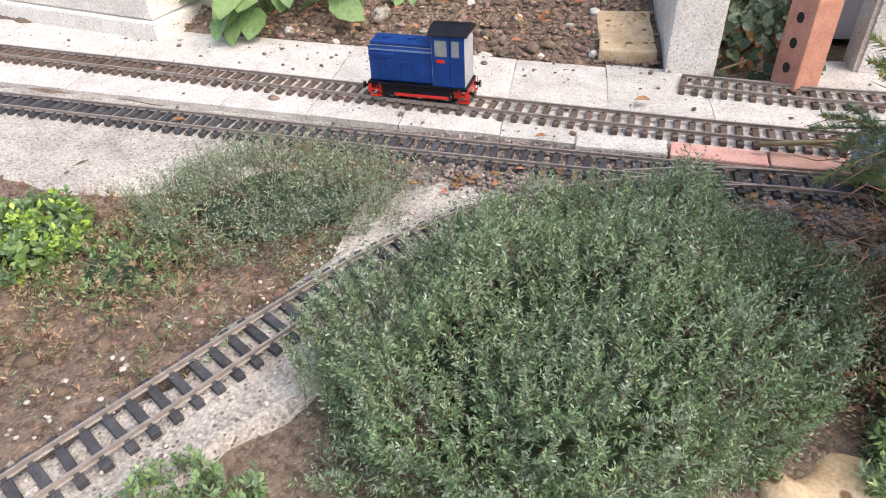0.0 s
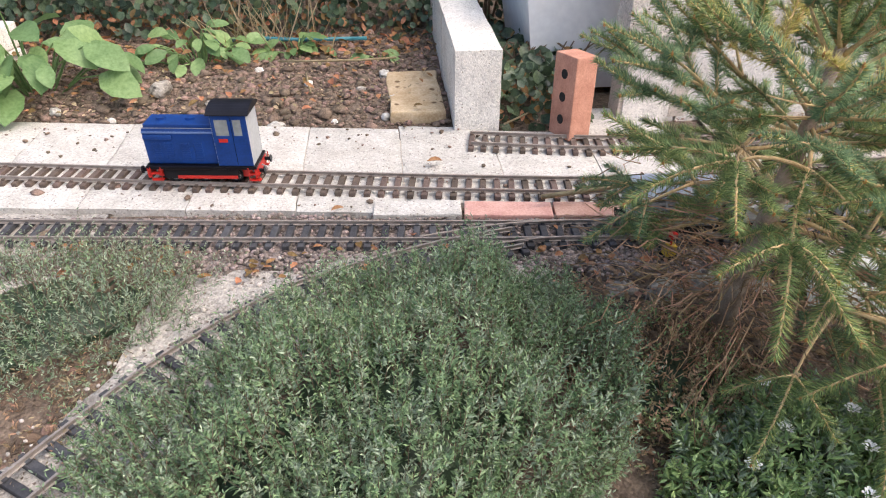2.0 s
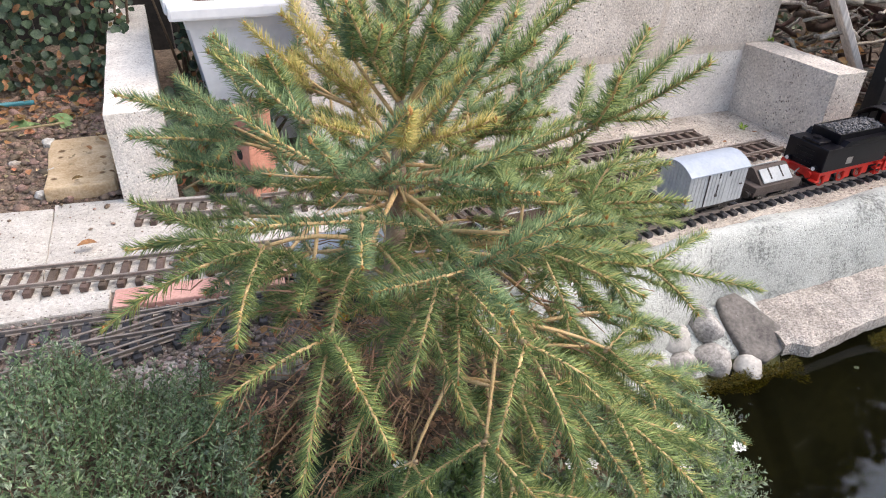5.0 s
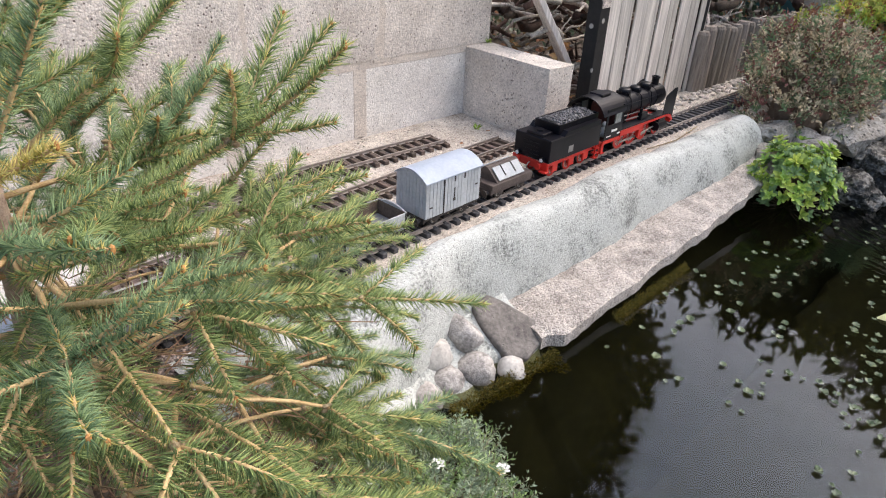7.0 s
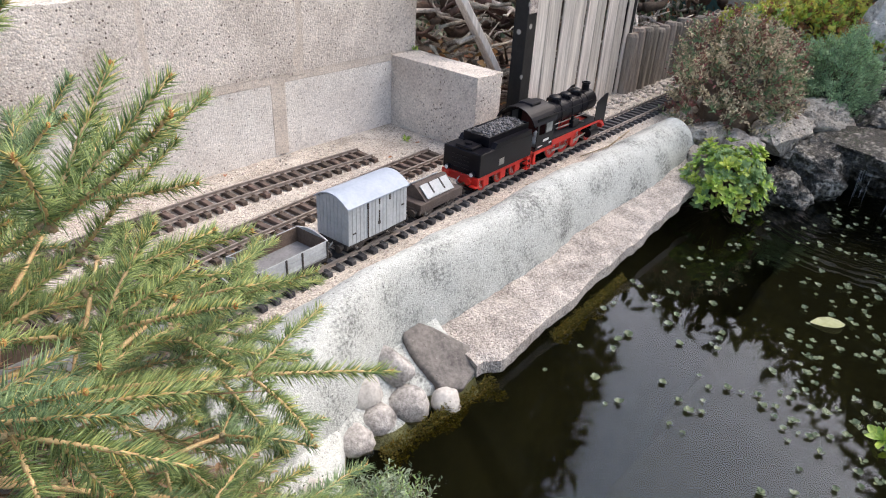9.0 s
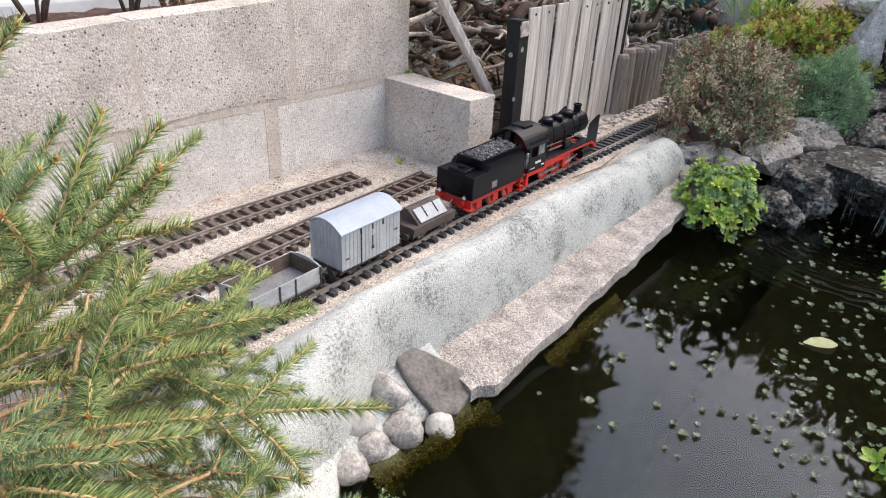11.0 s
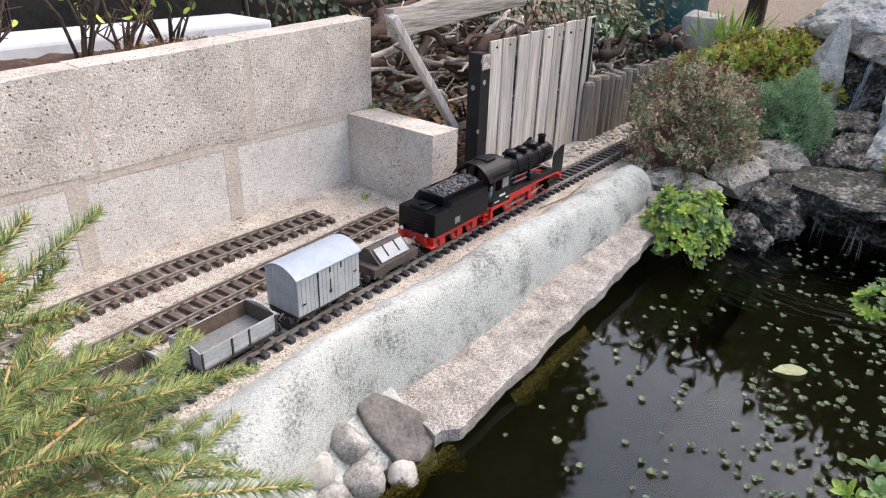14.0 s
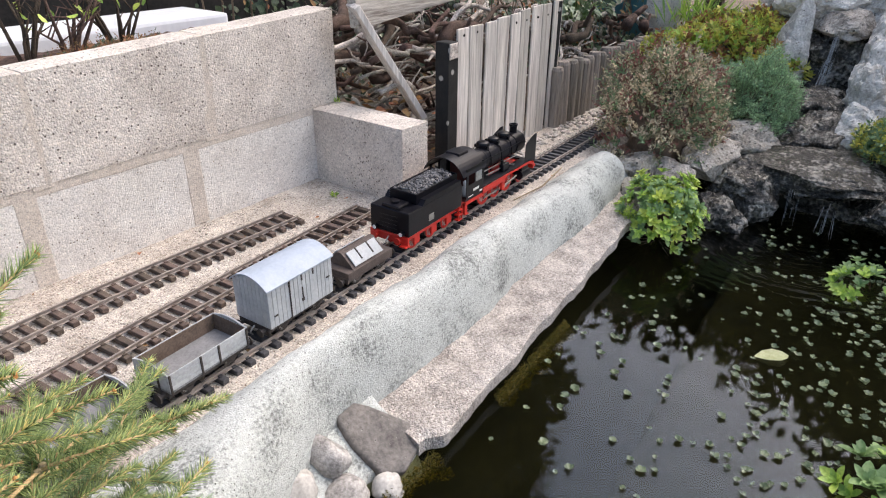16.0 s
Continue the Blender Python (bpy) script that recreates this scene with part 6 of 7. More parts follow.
def wagon_frame(t, L, z=0.030, material="chassis"):
    for s in (-1, 1):
        bm = bmesh.new()
        box(bm, -L / 2, L / 2, s * 0.044 - 0.003, s * 0.044 + 0.003, z - 0.010, z, 0.0008)
        part("solebar", bm, material, t)
        for x in (-L * 0.27, L * 0.27):
            wheel_part(t, x, s * 0.036, 0.0145, "chassis", 8)
            bm = bmesh.new()
            plate(bm, [(x - 0.014, z - 0.010), (x + 0.014, z - 0.010), (x + 0.004, 0.010), (x - 0.004, 0.010)], s * 0.045, s * 0.047)
            part("axle_guard", bm, "chassis", t)
        bm = bmesh.new()
        tube(bm, [(-0.03, s * 0.049, 0.013), (0.045, s * 0.050, 0.017), (0.055, s * 0.050, 0.010)], 0.0014, 5)
        part("brake_lever", bm, "chassis", t)
    for s in (-1, 1):
        bm = bmesh.new()
        box(bm, s * (L / 2 - 0.0015) - 0.0025, s * (L / 2 - 0.0015) + 0.0025, -0.048, 0.048, z - 0.012, z + 0.001, 0.0008)
        part("headstock", bm, material, t)
    buffers(t, L / 2, z - 0.006, 1, "chassis", 0.034)
    buffers(t, -L / 2, z - 0.006, -1, "chassis", 0.034)


def open_wagon(x, L, label, floor="wagon_floor", H=0.042):
    t = thing("open_wagon", label, "wagon", on_line(MAIN_LINE, x), "goods wagons of the train")
    W, z = 0.052, 0.031
    wagon_frame(t, L)
    bm = bmesh.new()
    box(bm, -L / 2, L / 2, -W, W, z, z + 0.005)
    part("floor", bm, floor, t, "stained pinkish floor" if floor == "pink_floor" else "")
    for s in (-1, 1):
        ys = sorted((s * W, s * (W - 0.003)))
        for k in range(3):
            bm = bmesh.new()
            h = H / 3
            box(bm, -L / 2, L / 2, ys[0], ys[1], z + h * k + 0.0005, z + h * (k + 1), 0.0005)
            part("side_plank", bm, "grey_wagon", t)
        bm = bmesh.new()
        ys2 = sorted((s * (W - 0.003), s * (W - 0.0042)))
        box(bm, -L / 2 + 0.004, L / 2 - 0.004, ys2[0], ys2[1], z + 0.005, z + H - 0.001)
        part("lining", bm, "wagon_inside", t)
        for q in (-L / 2 + 0.004, -0.022, 0.022, L / 2 - 0.004):
            bm = bmesh.new()
            box(bm, q - 0.0022, q + 0.0022, s * (W + 0.001) - 0.0012, s * (W + 0.001) + 0.0012, z - 0.002, z + H, 0.0004)
            part("strap", bm, "chassis", t)
        # end with a raised curved top
        xs = sorted((s * L / 2, s * (L / 2 - 0.0035)))
        bm = bmesh.new()
        out = [(-W, z + 0.001)] + [(-W + 2 * W * i / 12, z + H + 0.010 * math.sin(math.pi * i / 12)) for i in range(13)] + [(W, z + 0.001)]
        vs = [bm.verts.new((xs[0], y, zz)) for y, zz in out]
        f = bm.faces.new(vs)
        ex = bmesh.ops.extrude_face_region(bm, geom=[f])
        bmesh.ops.translate(bm, verts=[v for v in ex["geom"] if isinstance(v, bmesh.types.BMVert)], vec=(xs[1] - xs[0], 0, 0))
        bmesh.ops.recalc_face_normals(bm, faces=bm.faces[:])
        part("end_board", bm, "grey_wagon", t)
        bm = bmesh.new()
        xi = s * (L / 2 - 0.0042)
        box(bm, xi - 0.0006, xi + 0.0006, -W + 0.005, W - 0.005, z + 0.005, z + H + 0.001)
        part("lining", bm, "wagon_inside", t)
        for y in (-0.022, 0.022):
            bm = bmesh.new()
            box(bm, s * (L / 2 + 0.0012) - 0.0012, s * (L / 2 + 0.0012) + 0.0012, y - 0.0025, y + 0.0025, z - 0.004, z + H + 0.003, 0.0004)
            part("end_stanchion", bm, "chassis", t)
    return t


open_wagon(1.395, 0.196, "weathered grey open goods wagon with brown lining, empty")
open_wagon(1.16, 0.200, "weathered grey open goods wagon with grey floor, empty")
open_wagon(0.935, 0.190, "grey open goods wagon with a stained pinkish floor")


def arched_roof(t, L, W, z, rise, material, over=0.004):
    bm = bmesh.new()
    n = 14
    rows = []
    for i in range(n + 1):
        y = (-1 + 2 * i / n) * (W + over)
        zz = z + rise * (1 - (y / (W + over)) ** 2)
        rows.append([bm.verts.new((x, y, zz + k)) for x in (-L / 2 - over, L / 2 + over) for k in (0.0, -0.003)])
    for a, b in zip(rows, rows[1:]):
        bm.faces.new((a[0], b[0], b[2], a[2])), bm.faces.new((a[1], a[3], b[3], b[1]))
        bm.faces.new((a[0], a[1], b[1], b[0])), bm.faces.new((a[2], b[2], b[3], a[3]))
    for r in (rows[0], rows[-1]):
        bm.faces.new((r[0], r[2], r[3], r[1]))
    bmesh.ops.recalc_face_normals(bm, faces=bm.faces[:])
    return part("roof", bm, material, t, "pale blue-grey curved roof")


def build_van():
    t = thing("goods_van", "pale grey planked goods van with a blue-grey curved roof", "wagon", on_line(MAIN_LINE, 1.632), "goods wagons of the train")
    L, W, z, top = 0.200, 0.054, 0.031, 0.128
    wagon_frame(t, L)
    bm = bmesh.new()
    box(bm, -L / 2 + 0.002, L / 2 - 0.002, -W + 0.002, W - 0.002, z, top)
    part("body", bm, "van_grey", t)
    for s in (-1, 1):
        k = 0
        while k < 16:
            x0 = -L / 2 + L * k / 16
            bm = bmesh.new()
            ys = sorted((s * W, s * (W - 0.002)))
            out = 0.0015 * s if 5 <= k < 11 else 0
            box(bm, x0 + 0.0004, x0 + L / 16 - 0.0004, ys[0] + out, ys[1] + out, z + 0.001, top - 0.0005, 0.0004)
            part("side_plank", bm, "van_grey", t)
            k += 1
        for k in range(9):
            y0 = -W + 2 * W * k / 9
            bm = bmesh.new()
            xs = sorted((s * L / 2, s * (L / 2 - 0.002)))
            h = top + 0.019 * (1 - ((y0 + W / 9) / W) ** 2)
            box(bm, xs[0], xs[1], y0 + 0.0004, y0 + 2 * W / 9 - 0.0004, z + 0.001, h, 0.0004)
            part("end_plank", bm, "van_grey", t)
        for nm, x0, x1, z0, z1 in (("hinge", -0.040, -0.036, top - 0.018, top - 0.004), ("hinge", -0.002, 0.002, top - 0.018, top - 0.004), ("hinge", 0.034, 0.038, top - 0.018, top - 0.004),
                                   ("latch_bar", -0.0015, 0.0015, z + 0.034, z + 0.062), ("latch", -0.004, 0.004, z + 0.026, z + 0.034), ("door_seam", -0.0385, -0.0365, z + 0.002, top - 0.018),
                                   ("tie_ring", -0.088, -0.078, z + 0.028, z + 0.031), ("tie_ring", 0.078, 0.088, z + 0.048, z + 0.051)):
            bm = bmesh.new()
            box(bm, x0, x1, s * (W + 0.0018) - 0.001, s * (W + 0.0018) + 0.001, z0, z1)
            part(nm, bm, "chassis", t)
    arched_roof(t, L, W, top + 0.001, 0.024, "van_roof")


build_van()


def build_hopper():
    t = thing("hatch_wagon", "low umber wagon with sloping white-edged grey hatch", "wagon", on_line(MAIN_LINE, 1.862), "goods wagons of the train")
    L, W, z = 0.178, 0.050, 0.031
    wagon_frame(t, L, material="umber")
    bm = bmesh.new()
    box(bm, -L / 2, L / 2, -W, W, z, z + 0.016, 0.001)
    part("body", bm, "umber", t)
    bm = bmesh.new()
    plate(bm, [(-W + 0.004, z + 0.016), (W - 0.004, z + 0.016), (0.006, z + 0.052), (-0.006, z + 0.052)], -L * 0.36, L * 0.36)
    p = part("hatch_ridge", bm, "umber", t)
    p.matrix_basis = pose(0, 0, 0, 0, 0, 90)
    for s in (-1, 1):
        m = pose(0, s * 0.028, z + 0.0345, s * -43, 0, 0)
        bm = bmesh.new()
        box(bm, -L * 0.31, L * 0.31, -0.021, 0.021, 0.0005, 0.0035, 0.0006, m)
        h = part("hatch", bm, "van_grey", t, "pale grey hatch lid")
        bm = bmesh.new()
        for x in (-0.022, 0.022):
            box(bm, x - 0.002, x + 0.002, -0.012, 0.022, 0.0036, 0.0052, 0, m)
        part("hinge", bm, "chassis", h)


build_hopper()


def build_cattle():
    t = thing("slatted_wagon", "grey slat-sided wagon with a pale blue-grey roof", "wagon", on_line(MAIN_LINE, 0.71), "goods wagons of the train")
    L, W, z, top = 0.19, 0.052, 0.031, 0.110
    wagon_frame(t, L)
    bm = bmesh.new()
    box(bm, -L / 2, L / 2, -W, W, z, z + 0.005)
    part("floor", bm, "wagon_floor", t)
    for s in (-1, 1):
        for k in range(5):
            bm = bmesh.new()
            ys = sorted((s * W, s * (W - 0.003)))
            box(bm, -L / 2, L / 2, ys[0], ys[1], z + 0.005 + 0.0125 * k, z + 0.0145 + 0.0125 * k, 0.0005)
            part("slat", bm, "grey_wagon", t)
        for x in (-L / 2 + 0.003, -0.03, 0.03, L / 2 - 0.003):
            bm = bmesh.new()
            box(bm, x - 0.003, x + 0.003, s * (W + 0.001) - 0.0015, s * (W + 0.001) + 0.0015, z, top, 0.0005)
            part("upright", bm, "grey_wagon", t)
        bm = bmesh.new()
        xs = sorted((s * L / 2, s * (L / 2 - 0.003)))
        box(bm, xs[0], xs[1], -W, W, z, top, 0.0005)
        part("end_board", bm, "grey_wagon", t)
    arched_roof(t, L, W, top, 0.018, "van_roof")


build_cattle()


def build_diesel():
    t = thing("shunting_locomotive", "blue model diesel shunter with black cab roof and red frames", "locomotive", on_line(LOOP_LINE, -0.385, 0.0194) @ pose(0, 0, 0, 0, 0, 2.5) @ Matrix.Diagonal((1.03, 0.84, 1.0, 1)))
    hz0, hz1 = 0.052, 0.148
    bm = bmesh.new()
    box(bm, -0.132, 0.045, -0.044, 0.044, hz0, hz1, 0.005)
    hood = part("hood", bm, "blue_paint", t)
    bm = bmesh.new()
    box(bm, -0.126, 0.04, -0.037, 0.037, hz1, hz1 + 0.012, 0.003)
    for x in (-0.09, -0.02):
        cyl(bm, (x, 0, hz1 + 0.011), (x, 0, hz1 + 0.018), 0.012, n=14)
    part("hood_top", bm, "blue_paint", hood)
    bm = bmesh.new()
    box(bm, -0.1335, -0.1318, -0.030, 0.030, 0.07, 0.14, 0.001)
    part("radiator", bm, "black_paint", hood)
    for s in (-1, 1):
        for x0 in (-0.112, -0.082, -0.042, -0.010):
            bm = bmesh.new()
            box(bm, x0, x0 + 0.021, s * 0.0446 - 0.0014, s * 0.0446 + 0.0014, 0.066, 0.112, 0.0008)
            panel = part("vent_panel", bm, "blue_paint", hood)
            for k in range(6):
                bm = bmesh.new()
                z = 0.071 + 0.0062 * k
                box(bm, x0 + 0.002, x0 + 0.019, s * 0.0462 - 0.0008, s * 0.0462 + 0.0008, z, z + 0.0024)
                part("louvre", bm, "blue_paint", panel)
        bm = bmesh.new()
        box(bm, -0.130, -0.060, s * 0.0462 - 0.003, s * 0.0462 + 0.003, 0.121, 0.133, 0.0015)
        part("air_box", bm, "blue_paint", hood)
        bm = bmesh.new()
        box(bm, -0.131, 0.044, s * 0.0450 - 0.0012, s * 0.0450 + 0.0012, 0.1375, 0.1425, 0.0006)
        part("stripe", bm, "blue_stripe", hood, "pale blue stripe")
        bm = bmesh.new()
        box(bm, -0.100, 0.090, s * 0.0485 - 0.001, s * 0.0485 + 0.001, 0.012, 0.042, 0.0008)
        skirt = part("skirt", bm, "black_paint", t)
        bm = bmesh.new()
        box(bm, -0.066, 0.086, s * 0.0505 - 0.001, s * 0.0505 + 0.001, 0.013, 0.022, 0.0006)
        part("skirt_bar", bm, "red_paint", skirt, "bright red bar")
        bm = bmesh.new()
        tube(bm, [(-0.13, s * 0.0445, 0.152), (-0.04, s * 0.0445, 0.152), (0.044, s * 0.0445, 0.151)], 0.0012, 5)
        part("handrail", bm, "steel", hood)
        bm = bmesh.new()
        ys = sorted((s * 0.052, s * 0.0535))
        for x0, x1, z0, z1 in ((0.046, 0.132, 0.052, 0.135), (0.046, 0.054, 0.135, 0.178), (0.086, 0.098, 0.135, 0.178), (0.118, 0.132, 0.135, 0.178), (0.046, 0.132, 0.178, 0.192)):
            box(bm, x0, x1, ys[0], ys[1], z0, z1)
        side = part("cab_side", bm, "blue_paint", t)
        bm = bmesh.new()
        box(bm, 0.054, 0.086, s * 0.0522 - 0.0003, s * 0.0522 + 0.0003, 0.135, 0.178)
        box(bm, 0.098, 0.118, s * 0.0522 - 0.0003, s * 0.0522 + 0.0003, 0.135, 0.178)
        part("window_pane", bm, "cab_glass", side)
        bm = bmesh.new()
        box(bm, 0.058, 0.080, s * 0.0545 - 0.0008, s * 0.0545 + 0.0008, 0.118, 0.127)
        part("nameplate", bm, "red_paint", side, "small red plate")
        bm = bmesh.new()
        box(bm, 0.0935, 0.0945, s * 0.0538 - 0.0004, s * 0.0538 + 0.0004, 0.056, 0.186)
        part("door_seam", bm, "black_paint", side)
        bm = bmesh.new()
        box(bm, -0.120, 0.120, s * 0.032 - 0.002, s * 0.032 + 0.002, 0.012, 0.040, 0.001)
        part("frame", bm, "red_paint", t, "bright red frame")
        for x in (-0.078, 0.0, 0.075):
            wheel_part(t, x, s * 0.036, 0.021, "black_paint", 9)
        bm = bmesh.new()
        box(bm, -0.08, 0.077, s * 0.043 - 0.0012, s * 0.043 + 0.0012, 0.012, 0.018)
        part("coupling_rod", bm, "red_paint", t)
        for x in (-0.128, 0.118):
            bm = bmesh.new()
            for k in range(2):
                box(bm, x - 0.002, x + 0.026, s * 0.052 - 0.007, s * 0.052 + 0.007, 0.010 + 0.018 * k, 0.0125 + 0.018 * k)
            box(bm, x - 0.002, x, s * 0.058 - 0.001, s * 0.058 + 0.001, 0.01, 0.048)
            box(bm, x + 0.024, x + 0.026, s * 0.058 - 0.001, s * 0.058 + 0.001, 0.01, 0.048)
            part("step", bm, "red_paint", t)
    # ends of the blue cab in pale grey, for the light they reflect
    for x in (0.0458, 0.1312):
        bm = bmesh.new()
        box(bm, x - 0.0008, x + 0.0008, -0.052, 0.052, 0.052, 0.192)
        part("cab_end", bm, "van_grey", t)
    bm = bmesh.new()
    box(bm, -0.138, 0.138, -0.058, 0.058, 0.042, 0.051, 0.001)
    part("footplate", bm, "black_paint", t)
    bm = bmesh.new()
    L, W = 0.100, 0.060
    out = [(-W, 0.190)] + [(-W + 2 * W * i / 10, 0.192 + 0.016 * math.sin(math.pi * i / 10) ** 0.7) for i in range(11)] + [(W, 0.190)]
    vs = [bm.verts.new((0.038, y, z)) for y, z in out]
    f = bm.faces.new(vs)
    ex = bmesh.ops.extrude_face_region(bm, geom=[f])
    bmesh.ops.translate(bm, verts=[v for v in ex["geom"] if isinstance(v, bmesh.types.BMVert)], vec=(0.102, 0, 0))
    bmesh.ops.recalc_face_normals(bm, faces=bm.faces[:])
    part("cab_roof", bm, "roof_black", t)
    for s in (-1, 1):
        bm = bmesh.new()
        x = s * 0.138
        box(bm, min(x, x - s * 0.006), max(x, x - s * 0.006), -0.058, 0.058, 0.018, 0.046, 0.001)
        part("buffer_beam", bm, "red_paint", t)
        buffers(t, x, 0.034, s)


build_diesel()


# ---- rockery and waterfall ----
def rock(c, size, seed, material="wet_rock", rot=0, rough=0.5, flat=0.0, label="", group="rockery stones"):
    lab = {"wet_rock": "wet black rock of the waterfall", "grey_rock": "rough grey rock in the rockery", "white_rock": "pale limestone rock in the rockery"}[material]
    bm = bmesh.new()
    size = tuple(1.26 * q for q in size)
    lump(bm, (0, 0, 0), size, seed, rough * 0.6, 5, flat)
    rnd = random.Random(seed)
    cuts = [(Vector((rnd.gauss(0, 1), rnd.gauss(0, 1), rnd.gauss(0, 1))).normalized(), rnd.uniform(0.68, 0.92)) for k in range(16)]
    for v in bm.verts:
        d = Vector((v.co.x / size[0], v.co.y / size[1], v.co.z / size[2]))
        v.co *= min([1.0] + [h / d.dot(q) for q, h in cuts if d.dot(q) > h])
    for v in bm.verts:
        v.co += v.co.normalized() * 0.17 * min(size) * (1.5 * abs(noise.noise(v.co * 9 + Vector((seed, 0, 0)))) + 0.4 * abs(noise.noise(Vector((v.co.x * 14, v.co.y * 14, v.co.z * 42)))) + 0.55 * noise.noise(v.co * 38) + 0.3 * noise.noise(v.co * 80))
    o = part("rock", bm, material, smooth=False)
    o.matrix_world = pose(*c, 0, 0, rot)
    return tagged(o, label or lab, "rock", group)


rocks = (
    # the overhanging slab over the dark hollow, and what carries it
    ((3.50, 0.66, -0.045), (0.19, 0.30, 0.050), 3, "wet_rock", 12), ((3.30, 0.86, -0.12), (0.09, 0.10, 0.10), 5, "wet_rock", 0), ((3.46, 0.36, -0.10), (0.15, 0.14, 0.07), 8, "wet_rock", 30),
    ((3.60, 0.70, -0.19), (0.12, 0.36, 0.11), 9, "wet_rock", 0), ((3.62, 0.25, -0.2), (0.14, 0.3, 0.12), 10, "wet_rock", 0), ((3.36, 0.93, -0.2), (0.12, 0.08, 0.10), 11, "wet_rock", 0), ((3.17, 0.90, -0.19), (0.09, 0.09, 0.07), 12, "wet_rock", 20), ((3.34, 1.01, -0.02), (0.16, 0.085, 0.06), 15, "grey_rock", 10),
    ((3.10, 1.05, -0.07), (0.10, 0.07, 0.06), 16, "grey_rock", 40), ((3.55, 0.95, -0.01), (0.14, 0.09, 0.07), 17, "grey_rock", 0), ((3.06, 1.17, -0.03), (0.08, 0.06, 0.045), 18, "grey_rock", 0),
    # steps above
    ((3.82, 0.72, 0.00), (0.13, 0.13, 0.075), 21, "wet_rock", 0), ((3.98, 0.82, 0.07), (0.11, 0.09, 0.07), 22, "wet_rock", 15), ((3.80, 0.60, 0.02), (0.09, 0.07, 0.10), 23, "white_rock", 0),
    ((4.02, 0.62, 0.10), (0.10, 0.07, 0.13), 24, "white_rock", 20), ((4.22, 0.98, 0.22), (0.07, 0.06, 0.22), 25, "white_rock", 0), ((4.36, 0.83, 0.17), (0.12, 0.20, 0.16), 26, "wet_rock", 0),
    ((4.24, 0.60, 0.22), (0.14, 0.10, 0.22), 27, "white_rock", 0), ((4.40, 0.82, 0.36), (0.16, 0.13, 0.05), 28, "grey_rock", 0), ((4.56, 0.95, 0.46), (0.20, 0.16, 0.10), 29, "white_rock", 10),
    ((4.50, 0.58, 0.42), (0.20, 0.18, 0.14), 30, "white_rock", 40), ((3.72, 0.30, 0.02), (0.16, 0.16, 0.10), 31, "grey_rock", 0), ((3.95, 0.38, 0.10), (0.16, 0.18, 0.14), 32, "grey_rock", 0),
    ((3.62, 0.02, -0.04), (0.22, 0.20, 0.13), 33, "grey_rock", 0), ((3.56, -0.35, -0.06), (0.20, 0.22, 0.13), 34, "grey_rock", 0), ((3.60, -0.80, -0.06), (0.24, 0.26, 0.14), 35, "grey_rock", 0),
    ((3.95, 1.10, 0.02), (0.16, 0.14, 0.10), 36, "grey_rock", 0), ((4.15, 1.22, 0.06), (0.2, 0.16, 0.12), 37, "grey_rock", 0), ((2.99, 1.24, -0.02), (0.05, 0.045, 0.03), 38, "grey_rock", 0),
    ((3.42, 1.30, -0.01), (0.10, 0.07, 0.04), 39, "grey_rock", 0), ((2.95, 1.12, -0.10), (0.06, 0.06, 0.06), 40, "grey_rock", 0),
    # the wet bed behind the falls and the boulders that flank it
    ((4.50, 0.82, 0.06), (0.20, 0.30, 0.24), 51, "wet_rock", 0), ((4.12, 0.78, -0.04), (0.22, 0.24, 0.12), 52, "wet_rock", 0), ((4.62, 1.16, 0.22), (0.22, 0.16, 0.22), 53, "grey_rock", 20),
    ((4.28, 0.36, 0.14), (0.26, 0.20, 0.24), 54, "white_rock", 30), ((4.05, 0.48, 0.02), (0.16, 0.12, 0.16), 55, "white_rock", 60), ((3.74, 0.84, -0.06), (0.14, 0.12, 0.10), 56, "wet_rock", 0), ((4.75, 0.75, 0.30), (0.2, 0.3, 0.22), 57, "white_rock", 0))
for c, sz, sd, mk, rot in rocks:
    rock(c, sz, sd, mk, rot)

M["stream"] = mat("running_water", (0.78, 0.81, 0.83), (0.92, 0.93, 0.94), 60, 0.2, 0.5, trans=0.7)
M["foam"] = mat("foam", (0.60, 0.62, 0.62), (0.85, 0.86, 0.86), 90, 0.5, 0.6, trans=0.35)


def cascade(pts, w, seed, label, strands=70):
    """A fall of several thin strands that spread as they drop."""
    t = thing("waterfall", label, "water", Matrix(), "falls of the little cascade")
    rnd = random.Random(seed)
    fine = spline(pts, 0.012)
    n = len(fine)
    for k in range(strands):
        bm = bmesh.new()
        o = rnd.gauss(0, w * 0.55)
        i0 = rnd.randrange(0, max(1, n - 5))
        m = min(n - i0, rnd.randrange(4, 7 + n // 3))
        line = []
        for i in range(i0, i0 + m):
            u = i / (n - 1)
            line.append(fine[i] + Vector((rnd.uniform(-0.0015, 0.0015), o * (0.6 + 0.8 * u) + rnd.uniform(-0.0008, 0.0008), rnd.uniform(-0.001, 0.001))))
        r = rnd.uniform(0.0003, 0.0009)
        tube(bm, line, [r * (0.25 + math.sin(math.pi * (i + 0.5) / m)) * rnd.uniform(0.7, 1.2) for i in range(m)], 5)
        part("strand", bm, "stream", t, smooth=True)


